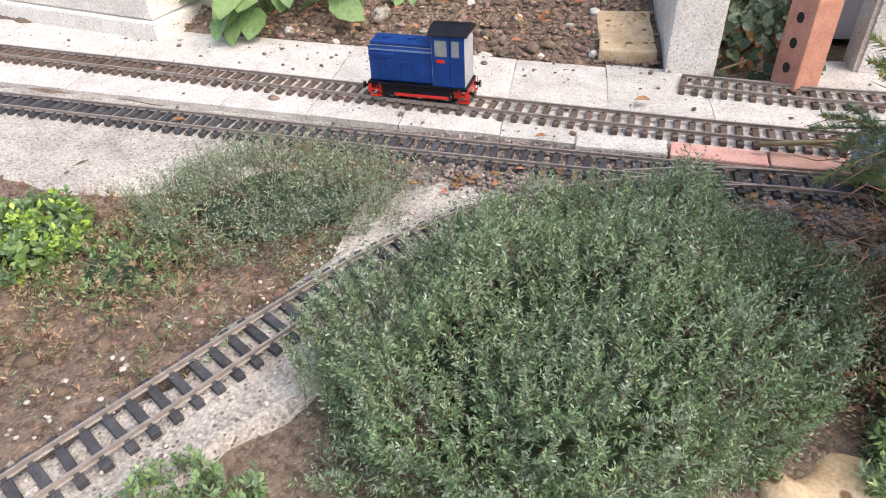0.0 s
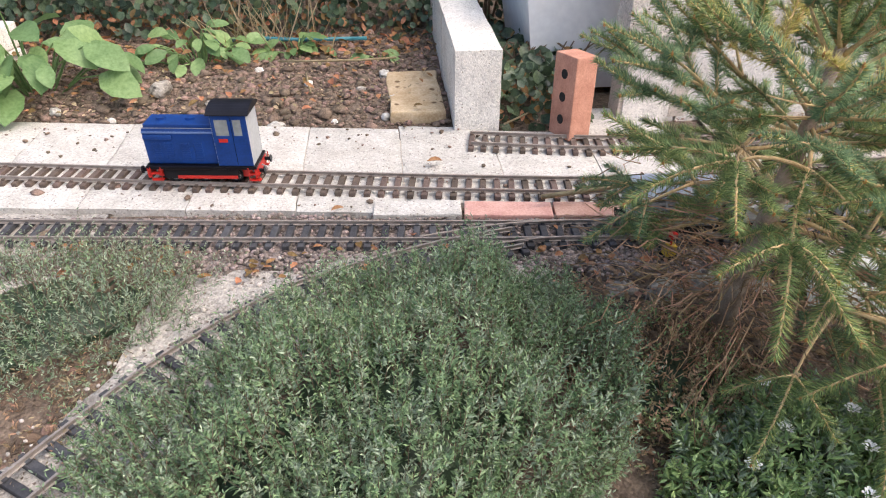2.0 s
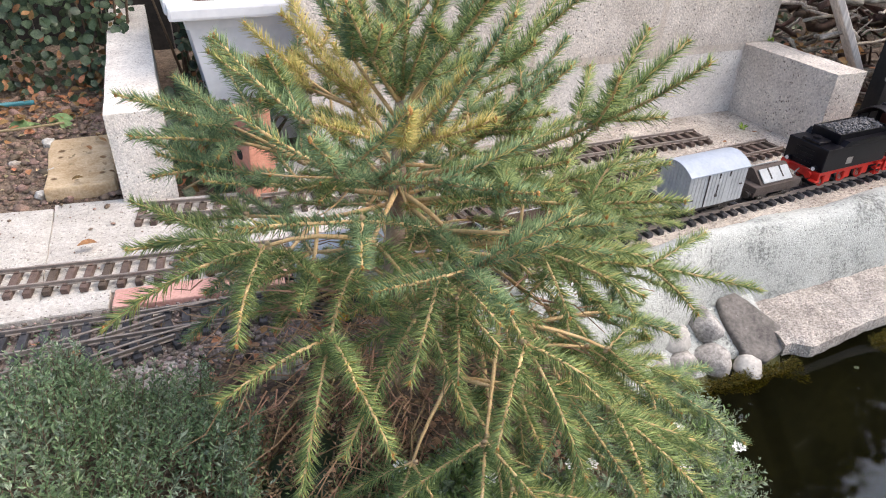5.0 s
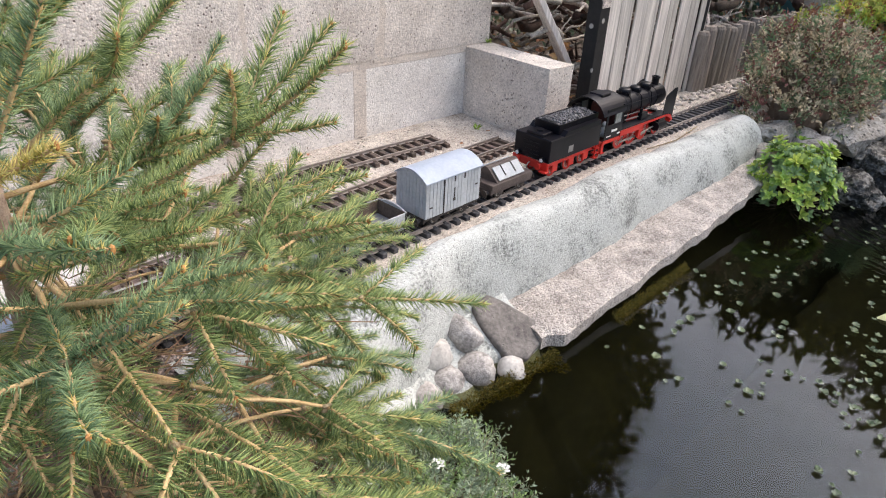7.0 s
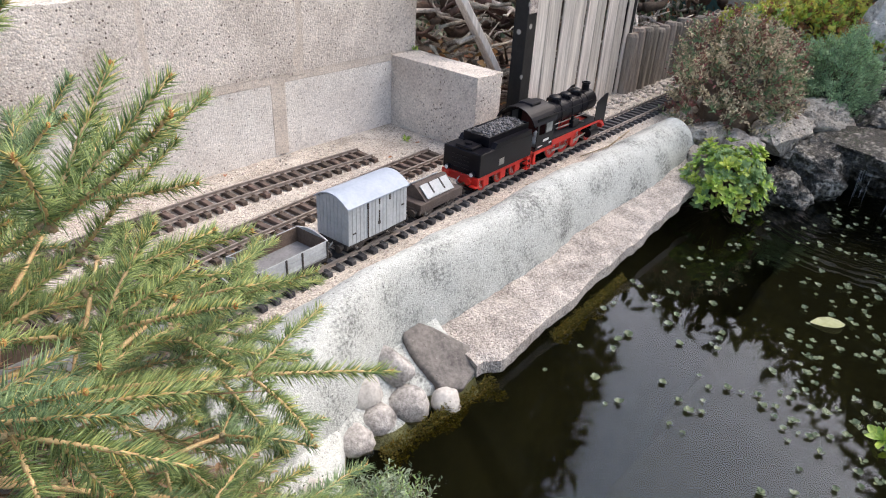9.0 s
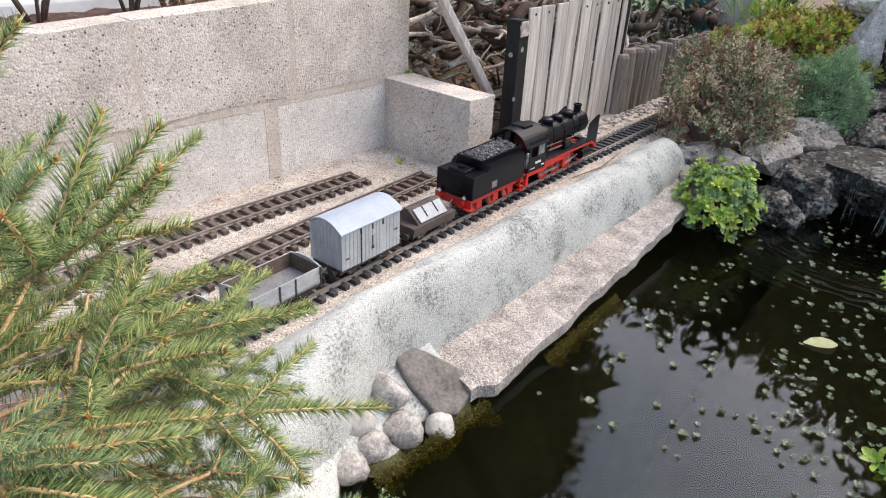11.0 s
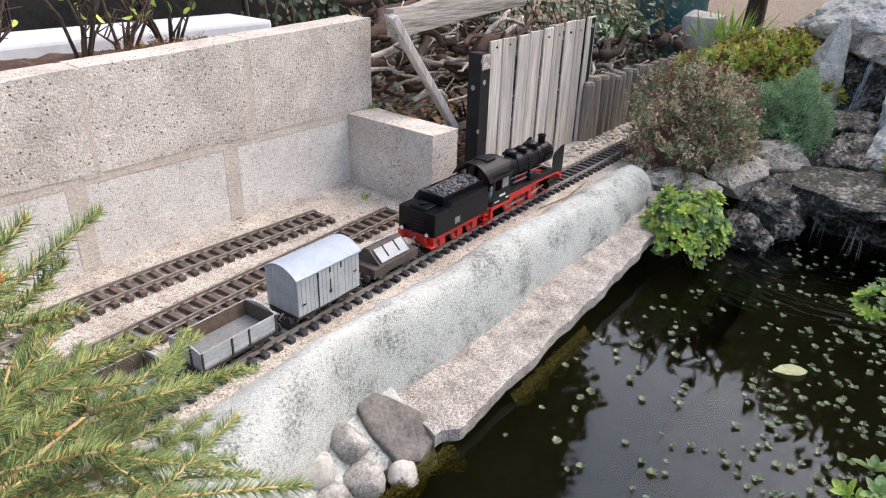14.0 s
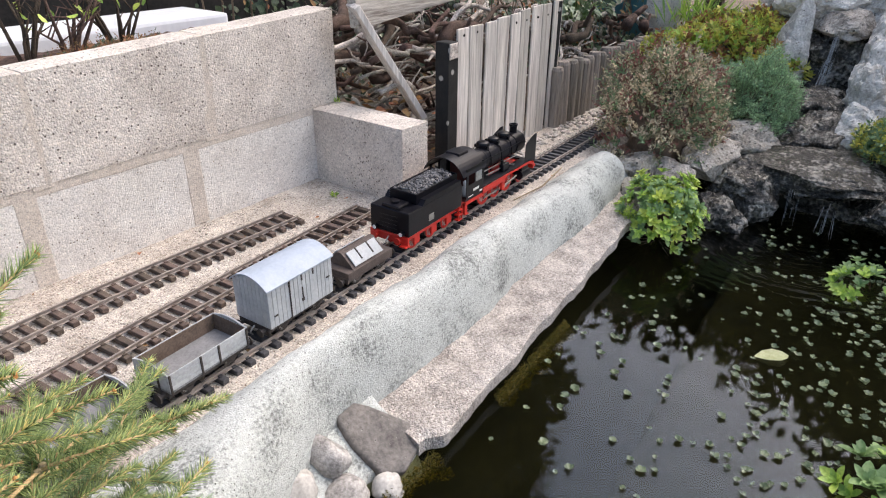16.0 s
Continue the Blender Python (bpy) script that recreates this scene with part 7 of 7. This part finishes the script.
cascade([(4.30, 0.82, 0.375), (4.24, 0.82, 0.365), (4.205, 0.82, 0.31), (4.18, 0.825, 0.22), (4.15, 0.83, 0.14), (4.10, 0.83, 0.10)], 0.012, 1, "thin white fall from the upper rock lip")
cascade([(3.98, 0.79, 0.13), (3.92, 0.78, 0.12), (3.88, 0.775, 0.07), (3.86, 0.77, 0.03)], 0.018, 2, "short white fall over the middle step")
cascade([(3.74, 0.74, 0.07), (3.69, 0.735, 0.05), (3.66, 0.73, 0.0), (3.60, 0.72, 0.0), (3.50, 0.70, 0.005), (3.40, 0.69, 0.0), (3.325, 0.68, -0.015), (3.30, 0.675, -0.07), (3.285, 0.67, -0.14), (3.27, 0.665, -0.20)], 0.013, 3, "lower fall dropping from the overhang into the pond", 34)
cascade([(3.30, 0.56, -0.05), (3.27, 0.56, -0.1), (3.26, 0.56, -0.20)], 0.03, 4, "dripping veil of water under the overhang", 10)


def lumps_np(P, S, sub=1, jit=0.22):
    """Many small stones at P with half-sizes S, as one set of arrays."""
    bm = bmesh.new()
    bmesh.ops.create_icosphere(bm, subdivisions=sub, radius=1.0)
    base = np.array([v.co[:] for v in bm.verts])
    fac = np.array([[v.index for v in f.verts] for f in bm.faces])
    bm.free()
    n, k = len(P), len(base)
    V = base[None] * (1 + RNG.uniform(-jit, jit, (n, k, 1)))
    a = RNG.uniform(0, 6.28, n)
    c, s = np.cos(a)[:, None], np.sin(a)[:, None]
    V = V * S[:, None, :]
    x, y = V[..., 0] * c - V[..., 1] * s, V[..., 0] * s + V[..., 1] * c
    V = np.stack([x, y, V[..., 2]], -1) + P[:, None]
    F = (fac[None] + (np.arange(n) * k)[:, None, None]).reshape(-1, 3)
    return V.reshape(-1, 3), F


def scatter(n, x0, x1, y0, y1, keep=None):
    P = np.stack([RNG.uniform(x0, x1, n), RNG.uniform(y0, y1, n)], 1)
    if keep is not None:
        P = P[[bool(keep(x, y)) for x, y in P]]
    return P


def stuff(name, label, category, V, F, material):
    return tagged(mesh_np(name, V, F, material), label, category, kind="stuff")


# clods and crumbs of the dug bed
M["crumb"] = mat("dark_crumbs", (0.10, 0.068, 0.050), (0.34, 0.245, 0.185), 50, 0.95, 0.6, piece=0.4, island=True)
P = scatter(15000, -1.5, 0.22, 1.86, 2.62, lambda x, y: y > 1.845 - 0.09 * (x + 0.17) + 0.02)
z = np.array([ground_z(x, y) for x, y in P])
r = RNG.gamma(1.2, 0.0027, len(P)) + 0.0016
V, F = lumps_np(np.concatenate([P, (z + r * 0.15)[:, None]], 1), np.stack([r * RNG.uniform(0.9, 1.6, len(P)), r, r * RNG.uniform(0.4, 0.8, len(P))], 1), 1, 0.42)
stuff("soil_clods", "loose brown clods of freshly dug soil", "soil", V, F, "crumb")
# gravel in the ballast and along the paths
M["pebble"] = mat("mixed_gravel", (0.30, 0.26, 0.22), (0.68, 0.63, 0.57), 60, 0.9, 0.4, piece=0.45, island=True)
M["ballast_stone"] = mat("brown_ballast_stone", (0.13, 0.10, 0.09), (0.40, 0.33, 0.29), 60, 0.9, 0.4, piece=0.5, island=True)
P = scatter(3400, -0.75, 1.1, 1.10, 1.37, lambda x, y: 1.12 - 0.04 * x < y < 1.368 - 0.06 * (x + 0.2))
r = RNG.uniform(0.0025, 0.0062, len(P))
V, F = lumps_np(np.concatenate([P, np.full((len(P), 1), -0.003)], 1), np.stack([r * 1.2, r, r * 0.8], 1))
stuff("ballast", "brown and grey ballast chips between the sleepers", "gravel", V, F, "ballast_stone")
P = scatter(5200, 1.0, 3.6, 1.22, 1.93, lambda x, y: (y < 1.88 + 0.05 * (x - 1.6) if x < 2.2 else y < 1.60) and RNG.random() < 0.35 + 0.65 * (abs(y - 1.87) < 0.05 or abs(y - 1.53) < 0.07))
r = RNG.uniform(0.0015, 0.0042, len(P))
V, F = lumps_np(np.concatenate([P, np.full((len(P), 1), -0.003)], 1), np.stack([r * 1.2, r, r * 0.8], 1))
stuff("gravel", "fine pale gravel scattered over the path", "gravel", V, F, "pebble")
P = scatter(160, 2.5, 3.7, 1.50, 1.57)
r = RNG.uniform(0.005, 0.011, len(P))
V, F = lumps_np(np.concatenate([P + np.stack([np.zeros(len(P)), 0.03 * (P[:, 0] - 2.5)], 1), np.full((len(P), 1), 0.0)], 1), np.stack([r * 1.3, r, r * 0.8], 1), 2)
stuff("gravel", "pale stones banked against the foot of the fence", "gravel", V, F, "pebble")
P = scatter(900, -0.95, 0.1, 0.1, 1.2, lambda x, y: abs(y - (1.3 * x + 1.22)) < 0.22)
r = RNG.uniform(0.002, 0.0055, len(P))
V, F = lumps_np(np.concatenate([P, np.full((len(P), 1), -0.004)], 1), np.stack([r * 1.2, r, r * 0.8], 1))
stuff("gravel", "loose chips along the branch track", "gravel", V, F, "pebble")

P = scatter(900, -2.0, 1.0, 1.22, 1.86, lambda x, y: RNG.random() < 0.25 + 0.75 * (y > 1.70 - 0.09 * x))
r = RNG.gamma(1.2, 0.0016, len(P)) + 0.001
V, F = lumps_np(np.concatenate([P, np.full((len(P), 1), 0.003)], 1), np.stack([r * 1.3, r, r * 0.6], 1), 1, 0.3)
stuff("soil_crumbs", "dark soil crumbs and bits of litter strewn over the slabs", "soil", V, F, "crumb")

P = scatter(3200, -1.5, 0.0, 0.25, 1.12, lambda x, y: y - (1.3 * x + 1.22) > 0.10)
z = np.array([ground_z(x, y) for x, y in P])
r = RNG.gamma(1.2, 0.0026, len(P)) + 0.0015
V, F = lumps_np(np.concatenate([P, (z + r * 0.1)[:, None]], 1), np.stack([r * 1.4, r, r * 0.6], 1), 1, 0.3)
stuff("soil_crumbs", "loose grey-brown soil crumbs beside the branch track", "soil", V, F, "clod")

# pale stones and rubbish lying in the bed
for i, (x, y, a, m) in enumerate(((-0.29, 1.885, 0.020, "white_rock"), (-0.66, 2.05, 0.030, "grey_rock"), (0.03, 1.90, 0.014, "white_rock"), (-0.12, 1.90, 0.010, "white_rock"), (-0.40, 2.25, 0.014, "white_rock"),
                                   (0.02, 2.20, 0.018, "white_rock"), (-0.95, 1.96, 0.016, "white_rock"), (-0.05, 2.08, 0.013, "grey_rock"), (-0.22, 2.12, 0.012, "white_rock"), (0.05, 2.0, 0.012, "white_rock"), (-0.78, 1.93, 0.012, "white_rock"), (-0.5, 1.98, 0.011, "grey_rock"))):
    stone("pebble", "small pale stone lying on the dug soil", m, (x, y, ground_z(x, y) + a * 0.45), (a * 1.2, a, a * 0.8), i + 80, i * 50, 0.35, group="stones in the soil bed")
stone("flat_stone", "buff flat stone at the edge of the shrubs", "tan_rock", (0.43, 0.555, -0.035), (0.085, 0.06, 0.035), 71, 10, 0.3, 0.3)
stone("flat_stone", "small buff stone at the edge of the shrubs", "tan_rock", (0.335, 0.535, -0.03), (0.03, 0.035, 0.025), 72, 10, 0.3)
stone("flat_stone", "broken pale concrete slab sunk in the soil", "smooth_aggregate", (-1.06, 1.12, -0.03), (0.13, 0.085, 0.04), 73, 8, 0.25, 0.25)
for i, (x, y, a) in enumerate(((0.70, 1.10, 0.045), (0.60, 1.075, 0.04), (0.80, 1.12, 0.05), (0.92, 1.10, 0.045), (1.0, 1.06, 0.05), (0.52, 1.09, 0.03))):
    stone("edge_stone", "grey stone edging the bed below the spruce", "grey_rock", (x, y, -0.03), (a * 1.2, a * 0.8, a * 0.6), 90 + i, i * 40, 0.35, group="stones below the spruce")
sheet("cement_apron", "worn pale cement and grit between the two tracks", "cement", "worn_grit", lambda x: 0.90 + 0.75 * (x + 0.34) + 0.02 * math.sin(x * 23), lambda x: 1.165 - 0.02 * x,
      lambda x, y: -0.006, x0=-0.40, x1=0.02, rough=0.007, seed=21)
sheet("cement_patch", "cracked pale cement beside the main line", "cement", "worn_grit", lambda x: 1.03 + 0.05 * math.sin(x * 7), lambda x: 1.372 - 0.074 * (x - 0.1),
      lambda x, y: -0.004, x0=-2.3, x1=-0.58, rough=0.006, seed=15)


def dead_leaves(name, label, P, z, L, mk):
    n = len(P)
    a = RNG.uniform(0, 6.28, n)
    D = unit(np.stack([np.cos(a), np.sin(a), RNG.uniform(-0.15, 0.35, n)], 1))
    N = unit(np.stack([RNG.normal(0, 0.35, n), RNG.normal(0, 0.35, n), np.ones(n)], 1))
    V, F = oval_arrays(np.concatenate([P, z[:, None]], 1), D, L, L * RNG.uniform(0.45, 0.8, n), 0.3, N, RNG.uniform(-0.3, 0.3, (n, 1)))
    return tagged(mesh_np(name, V, F, mk), label, "leaves", kind="stuff")


P = scatter(380, -1.4, 0.24, 2.34, 2.62)
dead_leaves("dead_leaves", "drift of orange-brown dead leaves below the ivy", P, RNG.uniform(0.015, 0.05, len(P)), RNG.uniform(0.015, 0.042, len(P)), "brown_leaf")
P = scatter(420, -1.4, 0.2, 1.86, 2.45)
dead_leaves("dead_leaves", "small straw and wood chips on the dug soil", P, RNG.uniform(0.018, 0.04, len(P)), RNG.uniform(0.006, 0.02, len(P)), "straw")
P = scatter(110, -1.3, 0.2, 1.86, 2.4)
dead_leaves("dead_leaves", "scattered dry leaves on the dug soil", P, RNG.uniform(0.03, 0.045, len(P)), RNG.uniform(0.015, 0.035, len(P)), "brown_leaf")
P = scatter(110, -0.7, 1.05, 1.10, 1.26)
dead_leaves("dead_leaves", "dry leaf scraps along the ballast", P, RNG.uniform(0.002, 0.01, len(P)), RNG.uniform(0.01, 0.024, len(P)), "brown_leaf")
P = scatter(60, 1.2, 3.4, 1.24, 1.86, lambda x, y: y < 1.84 or x < 2.1)
dead_leaves("dead_leaves", "brown leaf scraps on the path", P, RNG.uniform(0.0, 0.006, len(P)), RNG.uniform(0.006, 0.018, len(P)), "brown_leaf")
P = scatter(90, 2.34, 2.55, 1.66, 1.95)
dead_leaves("dead_leaves", "dead leaves packed behind the end block", P, RNG.uniform(0.0, 0.24, len(P)), RNG.uniform(0.02, 0.05, len(P)), "brown_leaf")
P = scatter(900, 0.35, 1.05, 0.68, 1.15)
dead_leaves("needle_litter", "brown needle litter under the spruce", P, RNG.uniform(-0.02, 0.0, len(P)), RNG.uniform(0.008, 0.02, len(P)), "dead_needle")
for x, y, L, a in ((0.145, 1.575, 0.04, 10), (-0.05, 1.36, 0.03, 200), (-0.98, 1.30, 0.03, 30), (-0.46, 1.58, 0.03, 100)):
    V, F = oval_arrays(np.array([[0, 0, 0.004]]), np.array([[1, 0, 0.05]]), np.array([L]), np.array([L * 0.55]), 0.3, np.array([[0, 0, 1.0]]), 0.1)
    o = mesh_np("fallen_leaf", V, F, "brown_leaf")
    o.matrix_world = pose(x, y, 0.012, 0, 0, a)
    tagged(o, "single dry orange leaf lying on the slabs", "leaf", "fallen leaves")


def stick(label, pts, r, mk="straw"):
    bm = bmesh.new()
    tube(bm, pts, r, 6)
    tagged(part("stick", bm, mk, smooth=True), label, "stick", "loose sticks")


stick("pale dry stick across the dug soil", [(-0.33, 2.235, 0.055), (-0.2, 2.22, 0.06), (-0.06, 2.235, 0.055), (0.06, 2.27, 0.05)], 0.004)
stick("short dry stem stuck in the dug soil", [(-0.20, 2.02, 0.03), (-0.215, 2.08, 0.045), (-0.225, 2.13, 0.05)], 0.0035)
stick("thin pale straw lying by the main line", [(2.45, 1.31, 0.002), (2.6, 1.30, 0.004), (2.72, 1.325, 0.003), (2.80, 1.34, 0.004)], 0.0016)
stick("pale twig lying at the low wall's foot", [(0.37, 1.80, 0.012), (0.45, 1.84, 0.03), (0.52, 1.88, 0.05)], 0.003)
stick("thick bleached stick under the spruce", [(0.40, 1.36, 0.03), (0.55, 1.37, 0.045), (0.72, 1.40, 0.05)], 0.006)
M["hose"] = mat("blue_hose", (0.03, 0.16, 0.20), (0.06, 0.24, 0.28), 30, 0.4, 0.0)
stick("blue-green hose half hidden under leaves", [(-0.62, 2.47, 0.05), (-0.45, 2.49, 0.055), (-0.3, 2.48, 0.05), (-0.05, 2.50, 0.045)], 0.008, "hose")


def dry_stalks():
    t = thing("dry_grass", "dry straw-coloured grass stalks before the ivy", "grass", pose(-0.42, 2.52, 0))
    n = 70
    P = np.stack([RNG.normal(0, 0.12, n), RNG.normal(0, 0.05, n), np.full(n, 0.01)], 1)
    D = unit(np.stack([RNG.normal(0, 0.5, n), RNG.normal(-0.2, 0.3, n), np.ones(n)], 1))
    V, F = leaf_arrays(P, D, RNG.uniform(0.1, 0.3, n), 0.006)
    mesh_np("blade_tuft", V, F, "straw", t)
    t = thing("grass_tuft", "green grassy leaves above the ground cover", "grass", pose(4.55, 1.55, 0.25))
    P = np.stack([RNG.normal(0, 0.08, n), RNG.normal(0, 0.08, n), np.full(n, 0.01)], 1)
    D = unit(np.stack([RNG.normal(0, 0.5, n), RNG.normal(0, 0.5, n), np.ones(n)], 1))
    V, F = leaf_arrays(P, D, RNG.uniform(0.12, 0.26, n), 0.012)
    mesh_np("blade_tuft", V, F, "bright_leaf", t)


dry_stalks()


def weed(x, y, z, n, label, mk="bright_leaf"):
    t = thing("weed", label, "weed", pose(x, y, z), "small weeds")
    P = np.zeros((n, 3)) + RNG.normal(0, 0.003, (n, 3))
    a = RNG.uniform(0, 6.28, n)
    D = unit(np.stack([np.cos(a), np.sin(a), RNG.uniform(0.2, 1.4, n)], 1))
    V, F = leaf_arrays(P, D, RNG.uniform(0.012, 0.024, n), 0.005)
    mesh_np("foliage", V, F, mk, t)


weed(2.12, 1.76, 0.0, 22, "tiny bright green weed on the sandy path")
weed(2.30, 1.92, 0.235, 26, "small weed growing beside the wall's end")
weed(2.26, 1.90, 0.0, 14, "tiny weed in the wall corner", "broad_leaf")

# white flowers over the candytuft
for tuft in ("candytuft", "candytuft.001"):
    t = bpy.data.objects[tuft]
    for k in range(9 if tuft == "candytuft" else 6):
        a, q = k * 2.4, 0.04 + 0.015 * k
        c = Vector((math.cos(a) * q * 1.2, math.sin(a) * q, 0.135 - 0.25 * q * q / 0.05 * 0.05 + 0.004))
        parts = []
        n = 14
        ang = np.arange(n) * 2.4
        P = np.array(c)[None] + np.stack([np.cos(ang), np.sin(ang), np.zeros(n)], 1) * (0.0015 * np.sqrt(np.arange(n)))[:, None] * 1.3
        D = unit(np.stack([np.cos(ang), np.sin(ang), np.full(n, 0.5)], 1))
        V, F = oval_arrays(P, D, 0.0055, 0.005, 0.1, np.tile([[0, 0, 1.0]], (n, 1)))
        mesh_np("flower_head", V, F, "petal", t, "small white flower head")

# ---- lineside fitting by the turnout ----
M["yellow"] = mat("yellow_plastic", (0.55, 0.36, 0.03), (0.68, 0.46, 0.06), 40, 0.5, 0.0)
lever = thing("point_lever", "yellow and black turnout lever with a red head", "lever", pose(0.635, 1.165, -0.02, 0, 0, 15))
bm = bmesh.new()
box(bm, -0.016, 0.016, -0.012, 0.012, 0, 0.02, 0.002)
part("base", bm, "black_paint", lever)
bm = bmesh.new()
box(bm, -0.012, 0.012, -0.010, 0.010, 0.02, 0.045, 0.002)
part("housing", bm, "yellow", lever, "yellow housing")
bm = bmesh.new()
cyl(bm, (0, 0, 0.045), (0.002, 0, 0.062), 0.0025, n=8)
lathe(bm, [(0.004, 0), (0.009, 0.003), (0.009, 0.011), (0.003, 0.014)], 14, pose(0.002, 0, 0.06))
part("head", bm, "red_paint", lever, "red lever head")

# turnout blades where the branch joins the main line
for side, pts in ((0, [(0.12, 1.232, 0.017), (0.3, 1.272, 0.017), (0.46, 1.281, 0.017)]), (1, [(0.20, 1.178, 0.017), (0.36, 1.212, 0.017), (0.52, 1.216, 0.017)])):
    bm = bmesh.new()
    tube(bm, spline(pts, 0.02), 0.0022, 6)
    tagged(part("switch_blade", bm, "rail"), "worn steel switch blade of the turnout", "rail", "turnout blades")

# ---- pond surface ----
M["duckweed"] = leafmat("pale_floating_weed", (0.11, 0.16, 0.07), (0.36, 0.42, 0.27), 0.45, 0.15, 60)
P = scatter(2300, 1.7, 3.3, -0.6, 0.95, lambda x, y: in_pond(x, y) < -0.06 and (RNG.random() < 0.16 + 0.84 * smoothstep(0.62, 0.1, y - 0.12 * (x - 2.0))))
parts = []
for x, y in P:
    n = int(RNG.integers(4, 9))
    ang = np.arange(n) * 2.4 + RNG.uniform(0, 6)
    size = RNG.uniform(0.005, 0.013)
    D = unit(np.stack([np.cos(ang), np.sin(ang), RNG.uniform(0.05, 0.7, n)], 1))
    base = np.array([[x, y, WATER + 0.0015]]) + D * 0.001
    parts.append(oval_arrays(base, D, np.full(n, size), np.full(n, size * 0.8), 0.25, np.tile([[0, 0, 1.0]], (n, 1)), -0.2))
V, F = join_arrays(parts)
stuff("floating_weed", "small pale floating water plants dotted over the pond", "plants", V, F, "duckweed")
V, F = oval_arrays(np.array([[0, 0, 0.0]]), np.array([[1, 0, 0.0]]), np.array([0.085]), np.array([0.05]), 0.1, np.array([[0, 0, 1.0]]), -0.05)
M["pale_leaf"] = leafmat("yellowish_floating_leaf", (0.42, 0.45, 0.20), (0.66, 0.68, 0.40), 0.1, 0.5, 60)
o = mesh_np("floating_leaf", V, F, "pale_leaf")
o.matrix_world = pose(2.395, 0.535, WATER + 0.003, 0, 0, -52)
tagged(o, "pale yellow-green leaf floating on the pond", "leaf")
M["moss"] = leafmat("wet_moss", (0.05, 0.045, 0.006), (0.24, 0.20, 0.03), 0.5, 0.7, 120)


def moss(label, x0, x1, edge, n, deep):
    """A low mat of short fuzzy shoots."""
    x = RNG.uniform(x0, x1, n)
    s = RNG.beta(1.2, 2.0, n)
    env = 0.55 + 0.9 * np.array([noise.noise((a * 14, 3, 0)) for a in x])
    keep = s < np.clip(env, 0.05, 1)
    x, s = x[keep], s[keep]
    y = np.array([edge(a) for a in x]) - 0.06 * s
    z = WATER + 0.012 - deep * s + RNG.uniform(-0.004, 0.004, len(x))
    D = unit(np.stack([RNG.normal(0, 0.6, len(x)), RNG.normal(-0.4, 0.5, len(x)), RNG.uniform(0.0, 1.0, len(x))], 1))
    V, F = leaf_arrays(np.stack([x, y, z], 1), D, RNG.uniform(0.005, 0.011, len(x)), RNG.uniform(0.0018, 0.0035, len(x)))
    tagged(mesh_np("moss_cushion", V, F, "moss"), label, "moss", kind="stuff")


moss("yellow-brown wet moss hanging below the coping slab", 1.84, 2.22, lambda a: 0.925 + (a - 1.6) * 0.088 + 0.006, 6000, 0.055)
moss("yellow-brown wet moss among the cobbles", 1.30, 1.62, lambda a: 0.95, 4000, 0.05)

# ---- twiggy plants in the trough, and far odds and ends ----
rnd = random.Random(8)
for k, (x, y) in enumerate(((1.28, 2.20), (1.50, 2.17), (1.62, 2.19), (1.76, 2.20))):
    t = thing("bare_shrub", "dark leafless shrub growing in the bark chips", "shrub", pose(x, y, 0.42), "bare shrubs in the trough")
    bm = bmesh.new()
    tips = []
    for i in range(9):
        a = rnd.uniform(0, 6.28)
        e = Vector((math.cos(a) * rnd.uniform(0.03, 0.13), math.sin(a) * 0.06, rnd.uniform(0.10, 0.26)))
        m = e * 0.5 + Vector((rnd.uniform(-0.02, 0.02), 0, 0.01))
        tube(bm, [(0, 0, -0.02), tuple(m), tuple(e)], [0.006, 0.004, 0.002], 6)
        tips.append(e)
        for j in range(3):
            f = m.lerp(e, rnd.random())
            g = f + Vector((rnd.uniform(-0.05, 0.05), rnd.uniform(-0.03, 0.03), rnd.uniform(0.0, 0.07)))
            tube(bm, [tuple(f), tuple(f.lerp(g, 0.5)), tuple(g)], [0.0022, 0.0017, 0.001], 5)
    part("twig_tangle", bm, "bark_gap_dark", t, smooth=True)
    P = np.array([list(e) for e in tips])
    V, F = oval_arrays(P, rand_dirs(len(P), -0.2), 0.03, 0.016)
    mesh_np("foliage", V, F, "bright_leaf", t)
shrub("low_shrub", "low dark green and brown tangle on the bark chips", "shrub", (1.70, 2.13, 0.43), (0.17, 0.07), 0.045, 260, 0.014, 0.035, 8, ["ivy", "dead_needle", "brown_leaf"], 61, inner=False)

M["teal"] = mat("teal_plastic", (0.03, 0.12, 0.14), (0.06, 0.19, 0.21), 4, 0.5, 0.1)
bm = bmesh.new()
lathe(bm, [(0.20, 0), (0.23, 0.25), (0.235, 0.5), (0.21, 0.75), (0.2, 0.76)], 28)
o = part("water_butt", bm, "teal", smooth=True)
o.matrix_world = pose(5.25, 2.22, -0.02)
tagged(o, "teal plastic water butt behind the rockery", "barrel")
bm = bmesh.new()
box(bm, -0.14, 0.14, -0.10, 0.10, 0, 0.42, 0.02)
for v in bm.verts:
    v.co += Vector((0.02 * noise.noise(v.co * 7), 0.02 * noise.noise(v.co * 7 + Vector((4, 0, 0))), 0.02 * noise.noise(v.co * 7 + Vector((0, 4, 0)))))
o = part("concrete_post", bm, "aggregate", smooth=False)
o.matrix_world = pose(4.78, 1.80, -0.03, 0, 0, 12)
tagged(o, "weathered pale concrete block behind the ground cover", "block")
broadleaf((4.2, 2.08, 0.28), 60, 0.07, (0.28, 0.14), "pale variegated leafy climber over the wood pile", "climber", "shrub_grey", 0.16)
